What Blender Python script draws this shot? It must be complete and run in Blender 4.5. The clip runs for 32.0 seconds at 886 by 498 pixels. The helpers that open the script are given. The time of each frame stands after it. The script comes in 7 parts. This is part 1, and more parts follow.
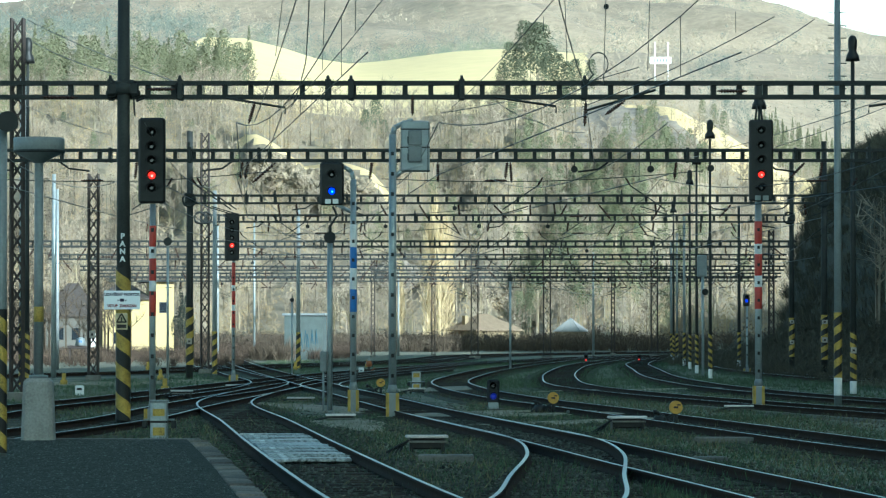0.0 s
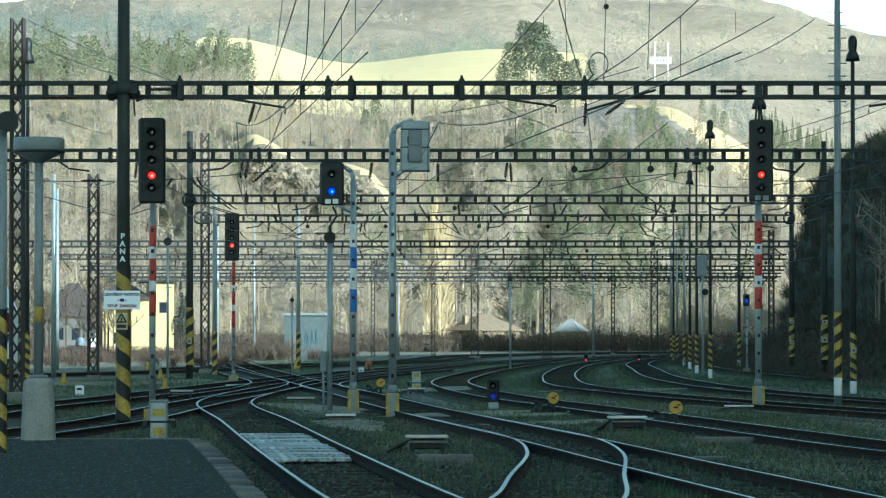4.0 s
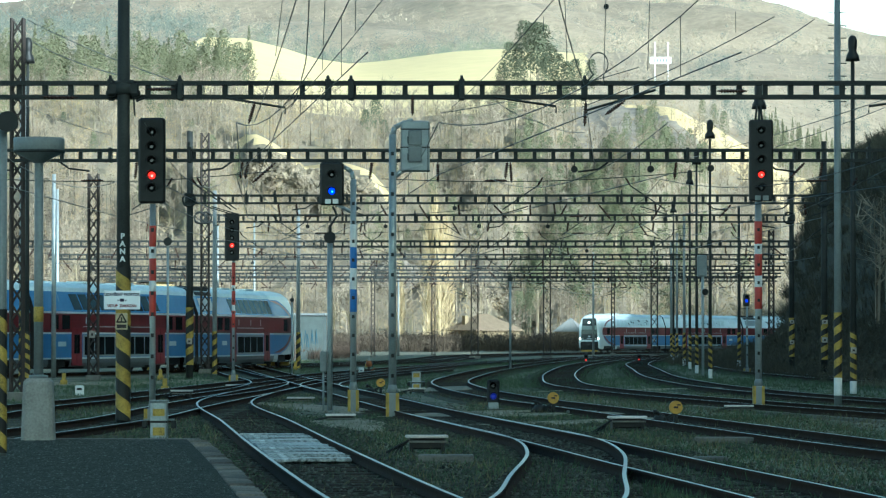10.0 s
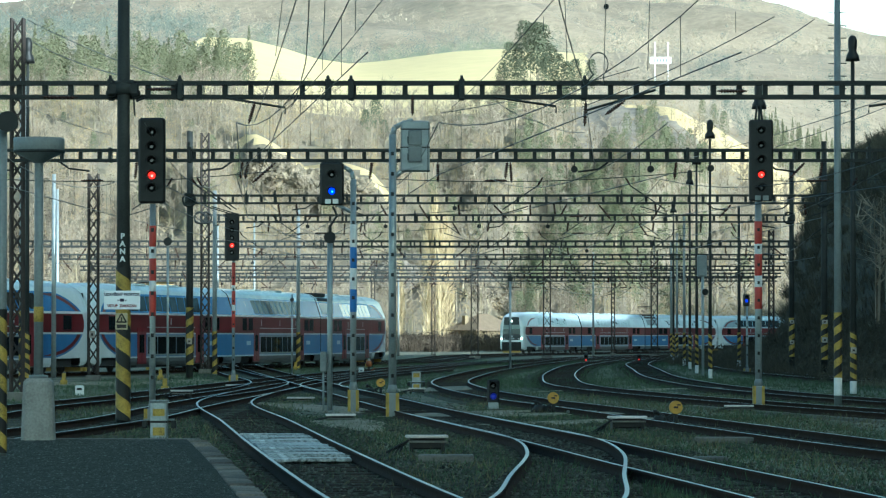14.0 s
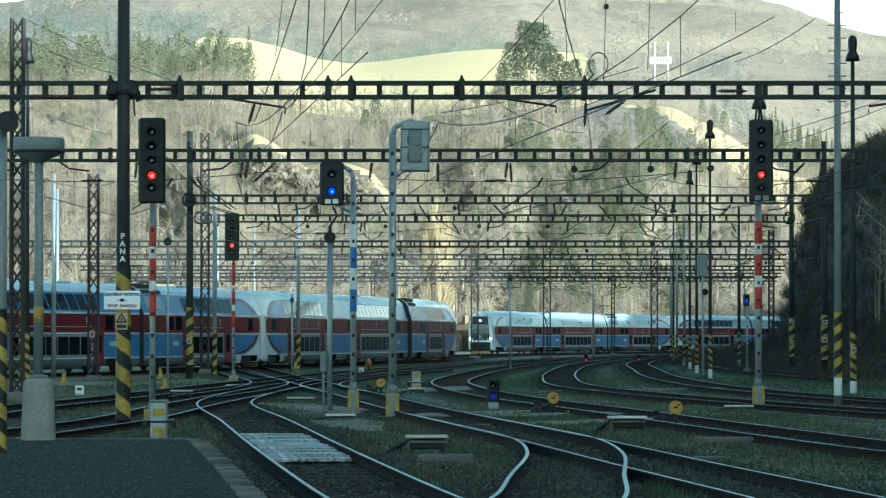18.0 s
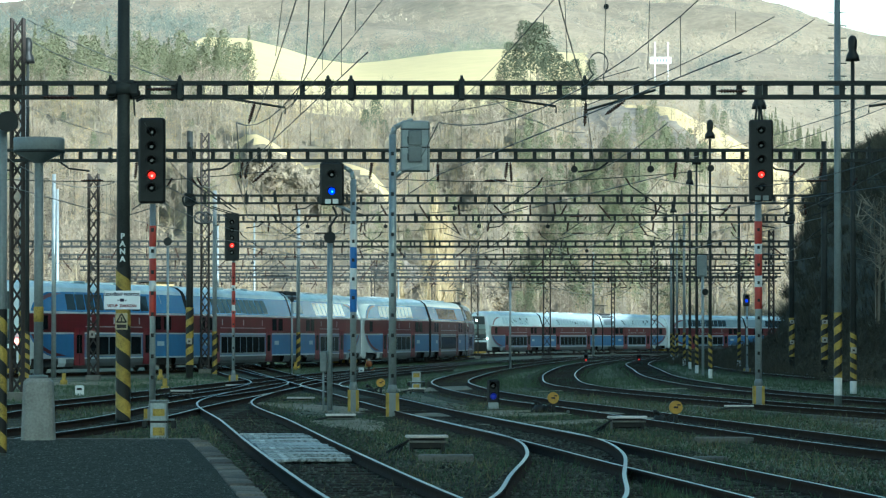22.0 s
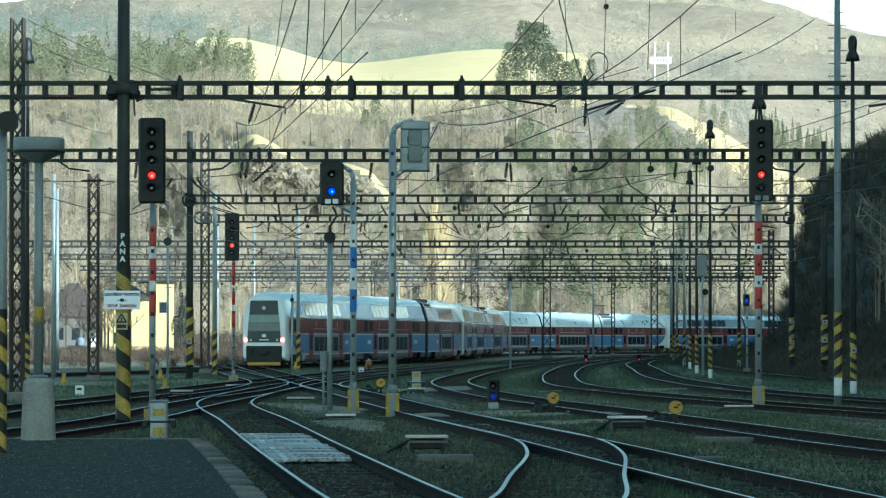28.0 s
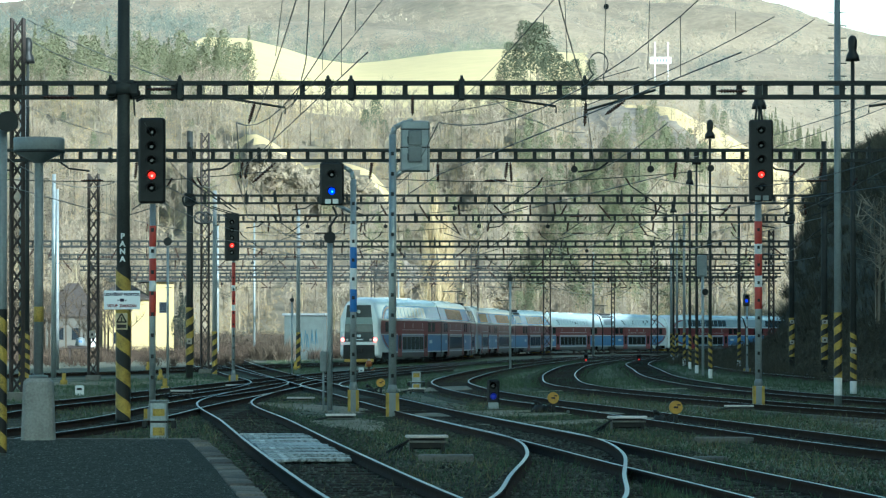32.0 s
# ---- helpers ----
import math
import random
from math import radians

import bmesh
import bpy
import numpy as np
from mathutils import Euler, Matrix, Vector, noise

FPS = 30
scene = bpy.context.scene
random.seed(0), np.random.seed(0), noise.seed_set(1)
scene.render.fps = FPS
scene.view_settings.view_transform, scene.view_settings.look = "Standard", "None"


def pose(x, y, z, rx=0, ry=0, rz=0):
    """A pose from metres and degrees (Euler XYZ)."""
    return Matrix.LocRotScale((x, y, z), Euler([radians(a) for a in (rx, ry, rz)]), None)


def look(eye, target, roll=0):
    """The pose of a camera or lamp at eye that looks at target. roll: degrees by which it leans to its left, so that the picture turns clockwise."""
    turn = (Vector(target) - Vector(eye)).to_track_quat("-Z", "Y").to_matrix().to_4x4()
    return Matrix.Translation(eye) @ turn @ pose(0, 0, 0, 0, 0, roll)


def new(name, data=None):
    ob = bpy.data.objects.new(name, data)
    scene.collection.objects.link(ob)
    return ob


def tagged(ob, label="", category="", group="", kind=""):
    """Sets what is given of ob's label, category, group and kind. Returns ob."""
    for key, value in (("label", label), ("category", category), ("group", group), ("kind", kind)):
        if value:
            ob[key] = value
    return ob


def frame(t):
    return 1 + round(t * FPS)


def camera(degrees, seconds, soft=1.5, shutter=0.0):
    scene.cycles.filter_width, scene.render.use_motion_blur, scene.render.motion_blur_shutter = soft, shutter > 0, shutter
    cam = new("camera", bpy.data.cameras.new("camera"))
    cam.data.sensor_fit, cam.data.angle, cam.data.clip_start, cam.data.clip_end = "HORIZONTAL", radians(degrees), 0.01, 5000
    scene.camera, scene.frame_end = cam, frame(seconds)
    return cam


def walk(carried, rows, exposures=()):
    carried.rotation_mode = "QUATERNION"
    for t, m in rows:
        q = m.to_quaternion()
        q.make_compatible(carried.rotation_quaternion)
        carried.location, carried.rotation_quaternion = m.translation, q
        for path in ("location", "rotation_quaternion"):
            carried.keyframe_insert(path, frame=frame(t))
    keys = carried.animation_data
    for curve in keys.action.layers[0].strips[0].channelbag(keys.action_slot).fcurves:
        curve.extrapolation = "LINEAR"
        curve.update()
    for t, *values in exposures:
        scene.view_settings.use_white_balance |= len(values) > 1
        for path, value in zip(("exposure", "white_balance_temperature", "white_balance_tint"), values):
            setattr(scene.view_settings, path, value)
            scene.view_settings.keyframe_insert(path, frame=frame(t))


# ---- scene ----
cam = camera(12.78, 32.0, soft=1.25)
EYE = pose(0, 0, 2.0, 91.277, 0, 0)
walk(cam, [(0.0, EYE), (32.0, EYE)], exposures=[(0.0, 1.28, 4800, -29.5), (32.0, 1.28, 4800, -29.5)])

# ---- light: a low winter sun over the hill on the right, blue sky ----
SUN_EL, SUN_AZ = 18.0, 138.0          # degrees; azimuth clockwise from +Y
world = bpy.data.worlds.new("sky")
scene.world = world
world.use_nodes = True
nt = world.node_tree
sky = nt.nodes.new("ShaderNodeTexSky")
sky.sky_type, sky.sun_disc = "NISHITA", False
sky.sun_elevation, sky.sun_rotation = radians(SUN_EL), radians(SUN_AZ)
sky.air_density, sky.dust_density, sky.ozone_density = 1.0, 4.0, 1.7
nt.links.new(sky.outputs[0], nt.nodes["Background"].inputs[0])
nt.nodes["Background"].inputs[1].default_value = 0.083
sun_data = bpy.data.lights.new("sun", "SUN")
sun_data.energy, sun_data.angle, sun_data.color = 5.0, radians(0.5), (1.0, 0.81, 0.84)
sun = new("sun", sun_data)
SUN_DIR = Vector((math.sin(radians(SUN_AZ)) * math.cos(radians(SUN_EL)), math.cos(radians(SUN_AZ)) * math.cos(radians(SUN_EL)), math.sin(radians(SUN_EL))))
sun.matrix_world = look(SUN_DIR * 500, (0, 0, 0))


# ---- materials ----
def mat(name, col, rough=0.7, metal=0.0, var=0.25, scale=3.0, bump=0.0, bscale=30.0, col2=None, island=0.0, rand=0.0, spec=0.5, emit=None, estr=0.0, soft=0.0):
    """Procedural surface: two scales of noise mix col towards col2, with fine relief."""
    m = bpy.data.materials.new(name)
    m.use_nodes = True
    n, l = m.node_tree.nodes, m.node_tree.links
    b = n["Principled BSDF"]
    b.inputs["Roughness"].default_value, b.inputs["Metallic"].default_value = rough, metal
    b.inputs["Specular IOR Level"].default_value = spec
    c2 = col2 or tuple(c * (1 - var) for c in col)
    geo = n.new("ShaderNodeNewGeometry")
    tc = n.new("ShaderNodeTexCoord")
    n1 = n.new("ShaderNodeTexNoise")
    n1.inputs["Scale"].default_value, n1.inputs["Detail"].default_value = scale, 5
    l.new(tc.outputs["Object"], n1.inputs["Vector"])
    n2 = n.new("ShaderNodeTexNoise")
    n2.inputs["Scale"].default_value, n2.inputs["Detail"].default_value = scale * 9, 3
    l.new(tc.outputs["Object"], n2.inputs["Vector"])
    add = n.new("ShaderNodeMath")
    add.operation = "MULTIPLY_ADD"
    l.new(n2.outputs[0], add.inputs[0])
    add.inputs[1].default_value = 0.9
    l.new(n1.outputs[0], add.inputs[2])
    ramp = n.new("ShaderNodeMapRange")
    ramp.inputs["From Min"].default_value, ramp.inputs["From Max"].default_value = 0.68, 1.22
    l.new(add.outputs[0], ramp.inputs["Value"])
    mix = n.new("ShaderNodeMix")
    mix.data_type = "RGBA"
    l.new(ramp.outputs[0], mix.inputs["Factor"])
    mix.inputs["A"].default_value, mix.inputs["B"].default_value = (*col, 1), (*c2, 1)
    out = mix.outputs["Result"]
    if island or rand:
        hsv = n.new("ShaderNodeHueSaturation")
        mr = n.new("ShaderNodeMapRange")
        k = island or rand
        mr.inputs["To Min"].default_value, mr.inputs["To Max"].default_value = 1 - k, 1 + k
        if island:
            l.new(geo.outputs["Random Per Island"], mr.inputs["Value"])
        else:
            oi = n.new("ShaderNodeObjectInfo")
            l.new(oi.outputs["Random"], mr.inputs["Value"])
        l.new(mr.outputs[0], hsv.inputs["Value"])
        l.new(out, hsv.inputs["Color"])
        out = hsv.outputs[0]
    l.new(out, b.inputs["Base Color"])
    if bump:
        n3 = n.new("ShaderNodeTexNoise")
        n3.inputs["Scale"].default_value, n3.inputs["Detail"].default_value = bscale, 4
        l.new(tc.outputs["Object"], n3.inputs["Vector"])
        bp = n.new("ShaderNodeBump")
        bp.inputs["Strength"].default_value, bp.inputs["Distance"].default_value = bump, 0.05
        l.new(n3.outputs[0], bp.inputs["Height"])
        l.new(bp.outputs[0], b.inputs["Normal"])
    if soft:
        # leaf and twig masses scatter light evenly: lean the normals towards the open side of the slope
        lean = n.new("ShaderNodeVectorMath")
        lean.operation = "MULTIPLY_ADD"
        l.new(geo.outputs["Normal"], lean.inputs[0])
        lean.inputs[1].default_value = (1 - soft,) * 3
        lean.inputs[2].default_value = (0.0, -0.62 * soft, 0.78 * soft)
        unit = n.new("ShaderNodeVectorMath")
        unit.operation = "NORMALIZE"
        l.new(lean.outputs[0], unit.inputs[0])
        l.new(unit.outputs[0], b.inputs["Normal"])
    if emit:
        b.inputs["Emission Color"].default_value, b.inputs["Emission Strength"].default_value = (*emit, 1), estr
    return m


M_BALLAST = mat("ballast", (0.115, 0.112, 0.088), 1.0, spec=0.1, col2=(0.034, 0.042, 0.029), scale=1.0, bump=1.0, bscale=14)
M_EARTH = mat("earth", (0.225, 0.195, 0.14), 0.95, col2=(0.055, 0.075, 0.036), scale=0.35, bump=0.8, bscale=10)
M_ASPHALT = mat("asphalt", (0.066, 0.073, 0.056), 0.95, spec=0.2, col2=(0.012, 0.016, 0.011), scale=8.0, bump=1.0, bscale=30)
M_CONCRETE = mat("concrete", (0.31, 0.305, 0.28), 0.85, var=0.4, scale=3, bump=0.4, bscale=25, rand=0.12)
M_CONC_DARK = mat("old_concrete", (0.17, 0.16, 0.14), 0.9, var=0.4, scale=3, bump=0.4, bscale=25, rand=0.2)
M_TIMBER = mat("tarred_timber", (0.050, 0.042, 0.030), 0.9, spec=0.15, var=0.5, scale=2, bump=0.6, bscale=18, rand=0.3)
M_RAIL_TOP = mat("polished_rail", (0.40, 0.41, 0.39), 0.30, 1.0, var=0.2, scale=2)
M_RAIL = mat("rusty_rail", (0.034, 0.022, 0.014), 0.9, var=0.5, scale=4, spec=0.1)
M_STEEL = mat("dark_painted_steel", (0.036, 0.039, 0.037), 0.6, spec=0.22, var=0.4, scale=2.5, bump=0.2)
M_RUST = mat("rusty_steel", (0.05, 0.038, 0.032), 0.75, var=0.5, scale=2.5, bump=0.3)
M_GREY = mat("grey_painted_steel", (0.21, 0.23, 0.23), 0.5, var=0.3, scale=2.5, bump=0.1)
M_GALV = mat("galvanised_steel", (0.36, 0.39, 0.39), 0.45, 0.4, var=0.3, scale=4)
M_BLACK = mat("black_paint", (0.015, 0.016, 0.015), 0.5, spec=0.35, var=0.4, scale=6)
M_YELLOW = mat("yellow_paint", (0.47, 0.33, 0.05), 0.6, var=0.65, scale=5)
M_WHITE = mat("white_paint", (0.74, 0.74, 0.72), 0.5, var=0.2, scale=6)
M_RED = mat("red_paint", (0.42, 0.045, 0.03), 0.5, var=0.3, scale=6)
M_BLUE = mat("blue_paint", (0.05, 0.16, 0.48), 0.5, var=0.3, scale=6)
M_WIRE = mat("dark_wire", (0.03, 0.032, 0.03), 0.5, 0.3)
M_PORCELAIN = mat("brown_porcelain", (0.05, 0.025, 0.018), 0.25)
M_RED_ON = mat("lit_red_lens", (0.6, 0.03, 0.02), 0.3, emit=(1.0, 0.01, 0.008), estr=1.1)
M_BLUE_ON = mat("lit_blue_lens", (0.03, 0.1, 0.8), 0.3, emit=(0.004, 0.03, 1.0), estr=1.2)
M_BLUE_DIM = mat("faint_blue_lens", (0.012, 0.02, 0.14), 0.3, emit=(0.03, 0.04, 1.0), estr=0.07)
M_LENS = mat("dark_lens", (0.012, 0.014, 0.014), 0.12)
M_SHRUB = mat("dry_brush", (0.085, 0.064, 0.042), 0.95, var=0.4, scale=2, island=0.4)
M_BARE = mat("bare_twigs", (0.31, 0.257, 0.188), 0.95, var=0.3, scale=0.1, island=0.35)
M_CONIFER = mat("conifer_green", (0.115, 0.125, 0.072), 0.95, var=0.4, scale=0.3, island=0.3, soft=0.45)
M_GRASS = mat("grass_blades", (0.080, 0.118, 0.055), 0.9, var=0.4, scale=1, island=0.5)
M_HILL = mat("hill_floor", (0.285, 0.235, 0.158), 0.95, col2=(0.14, 0.12, 0.084), scale=0.03, bump=0.5, bscale=0.3)
# dark soil, deepened further so part of the bank's shade is in its colour
M_BANK_SHADED = mat("bank_soil_shaded", (0.06, 0.058, 0.042), 0.95, col2=(0.02, 0.024, 0.015), scale=0.4, bump=0.6, bscale=2)
M_FIELD = mat("field_stubble", (0.64, 0.508, 0.255), 0.95, var=0.12, scale=0.02)
M_ROCK = mat("rock", (0.27, 0.215, 0.14), 0.95, col2=(0.08, 0.07, 0.05), scale=0.16, bump=1.0, bscale=0.6)


# ---- mesh helpers ----
def mesh_of(bm, name, material):
    me = bpy.data.meshes.new(name)
    bm.to_mesh(me)
    bm.free()
    for m in (material if isinstance(material, (list, tuple)) else [material]):
        me.materials.append(m)
    return me


def part(name, bm, material, parent, label="", m=None):
    ob = new(name, bm if isinstance(bm, bpy.types.Mesh) else mesh_of(bm, name, material))
    ob.parent = parent
    if m is not None:
        ob.matrix_basis = m
    if label:
        tagged(ob, label)
    return ob


def thing(name, at, label, category, group="", kind="", rz=0.0):
    ob = new(name)
    ob.empty_display_size = 0.2
    ob.matrix_basis = pose(*at, 0, 0, rz)
    return tagged(ob, label, category, group, kind)


def box(bm, x0, x1, y0, y1, z0, z1, bevel=0.0, mi=0):
    v = [bm.verts.new((x, y, z)) for z in (z0, z1) for y in (y0, y1) for x in (x0, x1)]
    fs = [bm.faces.new([v[i] for i in q]) for q in ((0, 2, 3, 1), (4, 5, 7, 6), (0, 1, 5, 4), (2, 6, 7, 3), (0, 4, 6, 2), (1, 3, 7, 5))]
    for f in fs:
        f.material_index = mi
    if bevel:
        bmesh.ops.bevel(bm, geom=list({e for f in fs for e in f.edges}), offset=bevel, segments=1, affect="EDGES")
    return bm


def boxm(*a, **k):
    return box(bmesh.new(), *a, **k)


def tube(bm, p, q, r, r2=None, seg=8, mi=0, caps=True):
    """A round bar from p to q."""
    p, q = Vector(p), Vector(q)
    r2 = r if r2 is None else r2
    d = q - p
    m = Matrix.Translation((p + q) / 2) @ d.to_track_quat("Z", "Y").to_matrix().to_4x4()
    g = bmesh.ops.create_cone(bm, cap_ends=caps, segments=seg, radius1=r, radius2=r2, depth=d.length, matrix=m)
    for f in {f for v in g["verts"] for f in v.link_faces}:
        f.material_index = mi
        f.smooth = seg > 6 and len(f.verts) == 4
    return bm


def tubem(*a, **k):
    return tube(bmesh.new(), *a, **k)


def lathe(bm, prof, seg=16, mi=0, at=(0, 0, 0)):
    """Turn a profile of (radius, z) round the vertical axis."""
    rings = [[bm.verts.new((at[0] + r * math.cos(2 * math.pi * k / seg), at[1] + r * math.sin(2 * math.pi * k / seg), at[2] + z)) for k in range(seg)] for r, z in prof]
    for a, b in zip(rings, rings[1:]):
        for k in range(seg):
            f = bm.faces.new((a[k], a[(k + 1) % seg], b[(k + 1) % seg], b[k]))
            f.smooth, f.material_index = True, mi
    for ring, rev in ((rings[0], True), (rings[-1], False)):
        f = bm.faces.new(ring[::-1] if rev else ring)
        f.material_index = mi
    return bm


def angle_bar(bm, p, q, w, mi=0):
    """A thin square bar from p to q."""
    return tube(bm, p, q, w * 0.7, seg=4, mi=mi)


def raw(name, verts, faces, material):
    """A mesh object from numpy arrays of triangles or quads."""
    me = bpy.data.meshes.new(name)
    v, f = np.asarray(verts, np.float32), np.asarray(faces, np.int32)
    me.vertices.add(len(v))
    me.vertices.foreach_set("co", v.ravel())
    me.loops.add(f.size)
    me.loops.foreach_set("vertex_index", f.ravel())
    me.polygons.add(len(f))
    me.polygons.foreach_set("loop_start", np.arange(0, f.size, f.shape[1], dtype=np.int32))
    me.materials.append(material)
    me.update(calc_edges=True)
    return new(name, me)


def spline(pts, step=1.0):
    """Points every step metres along a smooth curve through pts, as an (n, 2) array."""
    p = np.array(pts, float)
    p = np.vstack([2 * p[0] - p[1], p, 2 * p[-1] - p[-2]])
    out = []
    for i in range(1, len(p) - 2):
        a, b, c, d = p[i - 1:i + 3]
        ta = max(np.linalg.norm(b - a), 1e-6) ** 0.5
        tb = max(np.linalg.norm(c - b), 1e-6) ** 0.5
        tc = max(np.linalg.norm(d - c), 1e-6) ** 0.5
        m1 = tb * ((b - a) / ta - (c - a) / (ta + tb) + (c - b) / tb)
        m2 = tb * ((c - b) / tb - (d - b) / (tb + tc) + (d - c) / tc)
        for u in np.linspace(0, 1, 60, endpoint=False):
            out.append((2 * u**3 - 3 * u**2 + 1) * b + (u**3 - 2 * u**2 + u) * m1 + (3 * u**2 - 2 * u**3) * c + (u**3 - u**2) * m2)
    out.append(p[-2])
    out = np.array(out)
    s = np.concatenate([[0], np.cumsum(np.linalg.norm(np.diff(out, axis=0), axis=1))])
    n = max(2, int(s[-1] / step) + 1)
    t = np.linspace(0, s[-1], n)
    return np.column_stack([np.interp(t, s, out[:, k]) for k in (0, 1)])


# ---- ground: one sheet from the yard to the far hills ----
def smooth(a, b, v):
    t = np.clip((v - a) / (b - a), 0, 1)
    return t * t * (3 - 2 * t)


def foot(y):
    """Where the wooded bank on the right begins."""
    return 23.9 + np.maximum(0, y - 310) * 0.33 + 0.6 * np.sin(y * 0.11)


def crest(u, us, es):
    return np.interp(u, us, es)


NEAR_U = (-0.30, -0.112, -0.05, -0.02, 0.016, 0.042, 0.051, 0.0594, 0.0694, 0.0766, 0.088, 0.112, 0.30)
NEAR_E = (0.045, 0.060, 0.0590, 0.0550, 0.0570, 0.0588, 0.0588, 0.0572, 0.0528, 0.0482, 0.041, 0.030, 0.030)
FIELD_U = (-0.0606, -0.0506, -0.0406, -0.032, -0.0234, -0.0149, -0.0063, 0.0023, 0.0109, 0.0166, 0.0323)
FIELD_E = (0.0744, 0.0741, 0.0717, 0.0689, 0.0677, 0.0684, 0.0696, 0.0707, 0.0713, 0.0714, 0.0704)
FAR_U = (-0.35, -0.112, -0.1034, -0.0977, -0.084, -0.03, 0.02, 0.0523, 0.0737, 0.088, 0.0994, 0.112, 0.35)
FAR_E = (0.040, 0.0775, 0.0812, 0.0835, 0.0875, 0.094, 0.092, 0.0832, 0.0803, 0.0777, 0.0744, 0.0712, 0.045)
EYE_Z = 2.0

# unseen crest added behind the bank, its heights set to shadow yard and trains
SHADE_CREST_Y = (-800, -34, 56, 86, 117, 140, 164, 185, 207, 335, 380, 395, 405, 418, 440, 458, 560)
SHADE_CREST_Z = (70, 68, 66, 63.7, 61.7, 59.4, 56.4, 55.0, 54.2, 53.4, 53.0, 59.0, 70.0, 76.0, 74.0, 67.0, 65.0)
# steep cut face of the bank: distance beyond its foot, height
CUT_F = (-1.2, -0.1, 1.3, 2.1, 2.6, 3.3, 4.2, 5.2, 6.3, 9.0, 15.0)
CUT_Z = (0.0, 0.4, 1.0, 2.2, 4.1, 8.0, 11.6, 13.3, 14.2, 14.7, 15.2)


def spur_line(u, y):
    """How far a place lies behind the ridge line of the rocky spur on the near hill."""
    return y - (795 - 42 * (u + 0.05) / 0.0366)


def spur_reach(u):
    return smooth(-0.056, -0.048, u) * (1 - smooth(-0.018, -0.011, u))


def height(x, y):
    x, y = np.asarray(x, float), np.asarray(y, float)
    yy = np.maximum(y, 200.0)
    u = x / yy
    n1 = np.sin(x * 0.021 + 1.3) * np.cos(y * 0.017) + 0.5 * np.sin(x * 0.053 + y * 0.041)
    near = 900 * crest(u, NEAR_U, NEAR_E) + EYE_Z
    t = np.clip((y - 600) / 300, 0, 1)
    z = near * (0.5 * smooth(600, 900, y) ** 1.15 + 0.5 * t ** 1.2)
    # gullies and ribs running down the near hill
    rib = np.abs(np.sin(u * 88 + 0.9 * np.sin(y * 0.013) + 0.6)) + 0.6 * np.abs(np.sin(u * 171 + 1.1 * np.sin(y * 0.021 + 2.0)))
    z = z + (rib - 0.95) * 8.5 * (t * (1 - t) * 4) ** 0.8 * (1 - smooth(-0.062, -0.05, u) * (1 - smooth(-0.012, -0.004, u)) * 0.7)
    d = spur_line(u, y)
    z = z + 6.0 * spur_reach(u) * np.where(d > 0, np.exp(-(d / 26) ** 2), np.exp(-(d / 11) ** 2))
    field = 1330 * np.interp(u, FIELD_U, FIELD_E) + EYE_Z
    z = z + (np.maximum(field, near) - near) * smooth(900, 1330, y)
    far = 2600 * crest(u, FAR_U, FAR_E)
    z = z + (far - np.maximum(field, near)) * smooth(1330, 2600, y) * 1.0
    z = z + n1 * (2.0 * smooth(640, 760, y) * (1 - smooth(800, 900, y)) + 9.0 * smooth(1450, 1800, y) * (1 - smooth(2300, 2600, y)))
    z = z - 160 * smooth(2650, 4200, y)
    f = x - foot(y)
    top = np.interp(y, SHADE_CREST_Y, SHADE_CREST_Z)
    bank = np.interp(f, CUT_F, CUT_Z) + (top - 15.2) * smooth(15, 82, f)
    bank = np.where(f > -1.0, bank, 0.0) * (1 - smooth(560, 700, y))
    toe = 0.75 * smooth(-3.6, -2.2, f) * smooth(165, 180, y) * (1 - smooth(250, 320, y))
    return np.maximum(z, bank) + toe * (f < 12)


def slope_at(u, e, y0=606, y1=905):
    """The distance at which the hillside first rises to the slope e on the bearing u."""
    d = np.arange(y0, y1, 1.0)
    up = (height(u * d, d) - EYE_Z) / d
    k = np.nonzero(up >= e)[0]
    return float(d[k[0]]) if len(k) else float(y1)


def axis(*runs):
    return np.unique(np.concatenate([np.arange(a, b, s) for a, b, s in runs]))


M_SLOPE = mat("ochre_grass_slope", (0.66, 0.50, 0.24), 0.95, col2=(0.44, 0.34, 0.18), scale=0.08, bump=0.5, bscale=0.4)
M_SCREE = mat("grey_scree", (0.30, 0.25, 0.19), 0.95, col2=(0.10, 0.095, 0.085), scale=0.16, bump=1.0, bscale=0.9)
gx = axis((-3000, -400, 200), (-400, -60, 12), (-60, 12, 2.0), (12, 21, 1.0), (21, 32, 0.4), (32, 90, 1.5), (90, 130, 3.0), (130, 400, 12), (400, 3001, 200))
gy = axis((-800, -100, 50), (-100, 620, 8), (620, 920, 5), (920, 1340, 10), (1340, 2700, 24), (2700, 4600, 190))
GX, GY = np.meshgrid(gx, gy)
GZ = height(GX, GY)
nx, ny = len(gx), len(gy)
ii = (np.arange(ny - 1)[:, None] * nx + np.arange(nx - 1)[None, :]).ravel()
quads = np.column_stack([ii, ii + 1, ii + nx + 1, ii + nx])
ground = raw("ground", np.column_stack([GX.ravel(), GY.ravel(), GZ.ravel()]), quads, M_EARTH)
ground.data.materials.append(M_HILL)
ground.data.materials.append(M_FIELD)
ground.data.materials.append(M_BANK_SHADED)
ground.data.materials.append(M_SLOPE)
ground.data.materials.append(M_SCREE)
ground.data.materials.append(M_ROCK)
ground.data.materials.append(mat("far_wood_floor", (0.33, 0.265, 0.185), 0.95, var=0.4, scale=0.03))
cx, cy = GX.ravel()[ii], GY.ravel()[ii]
cu = cx / np.maximum(cy, 1)
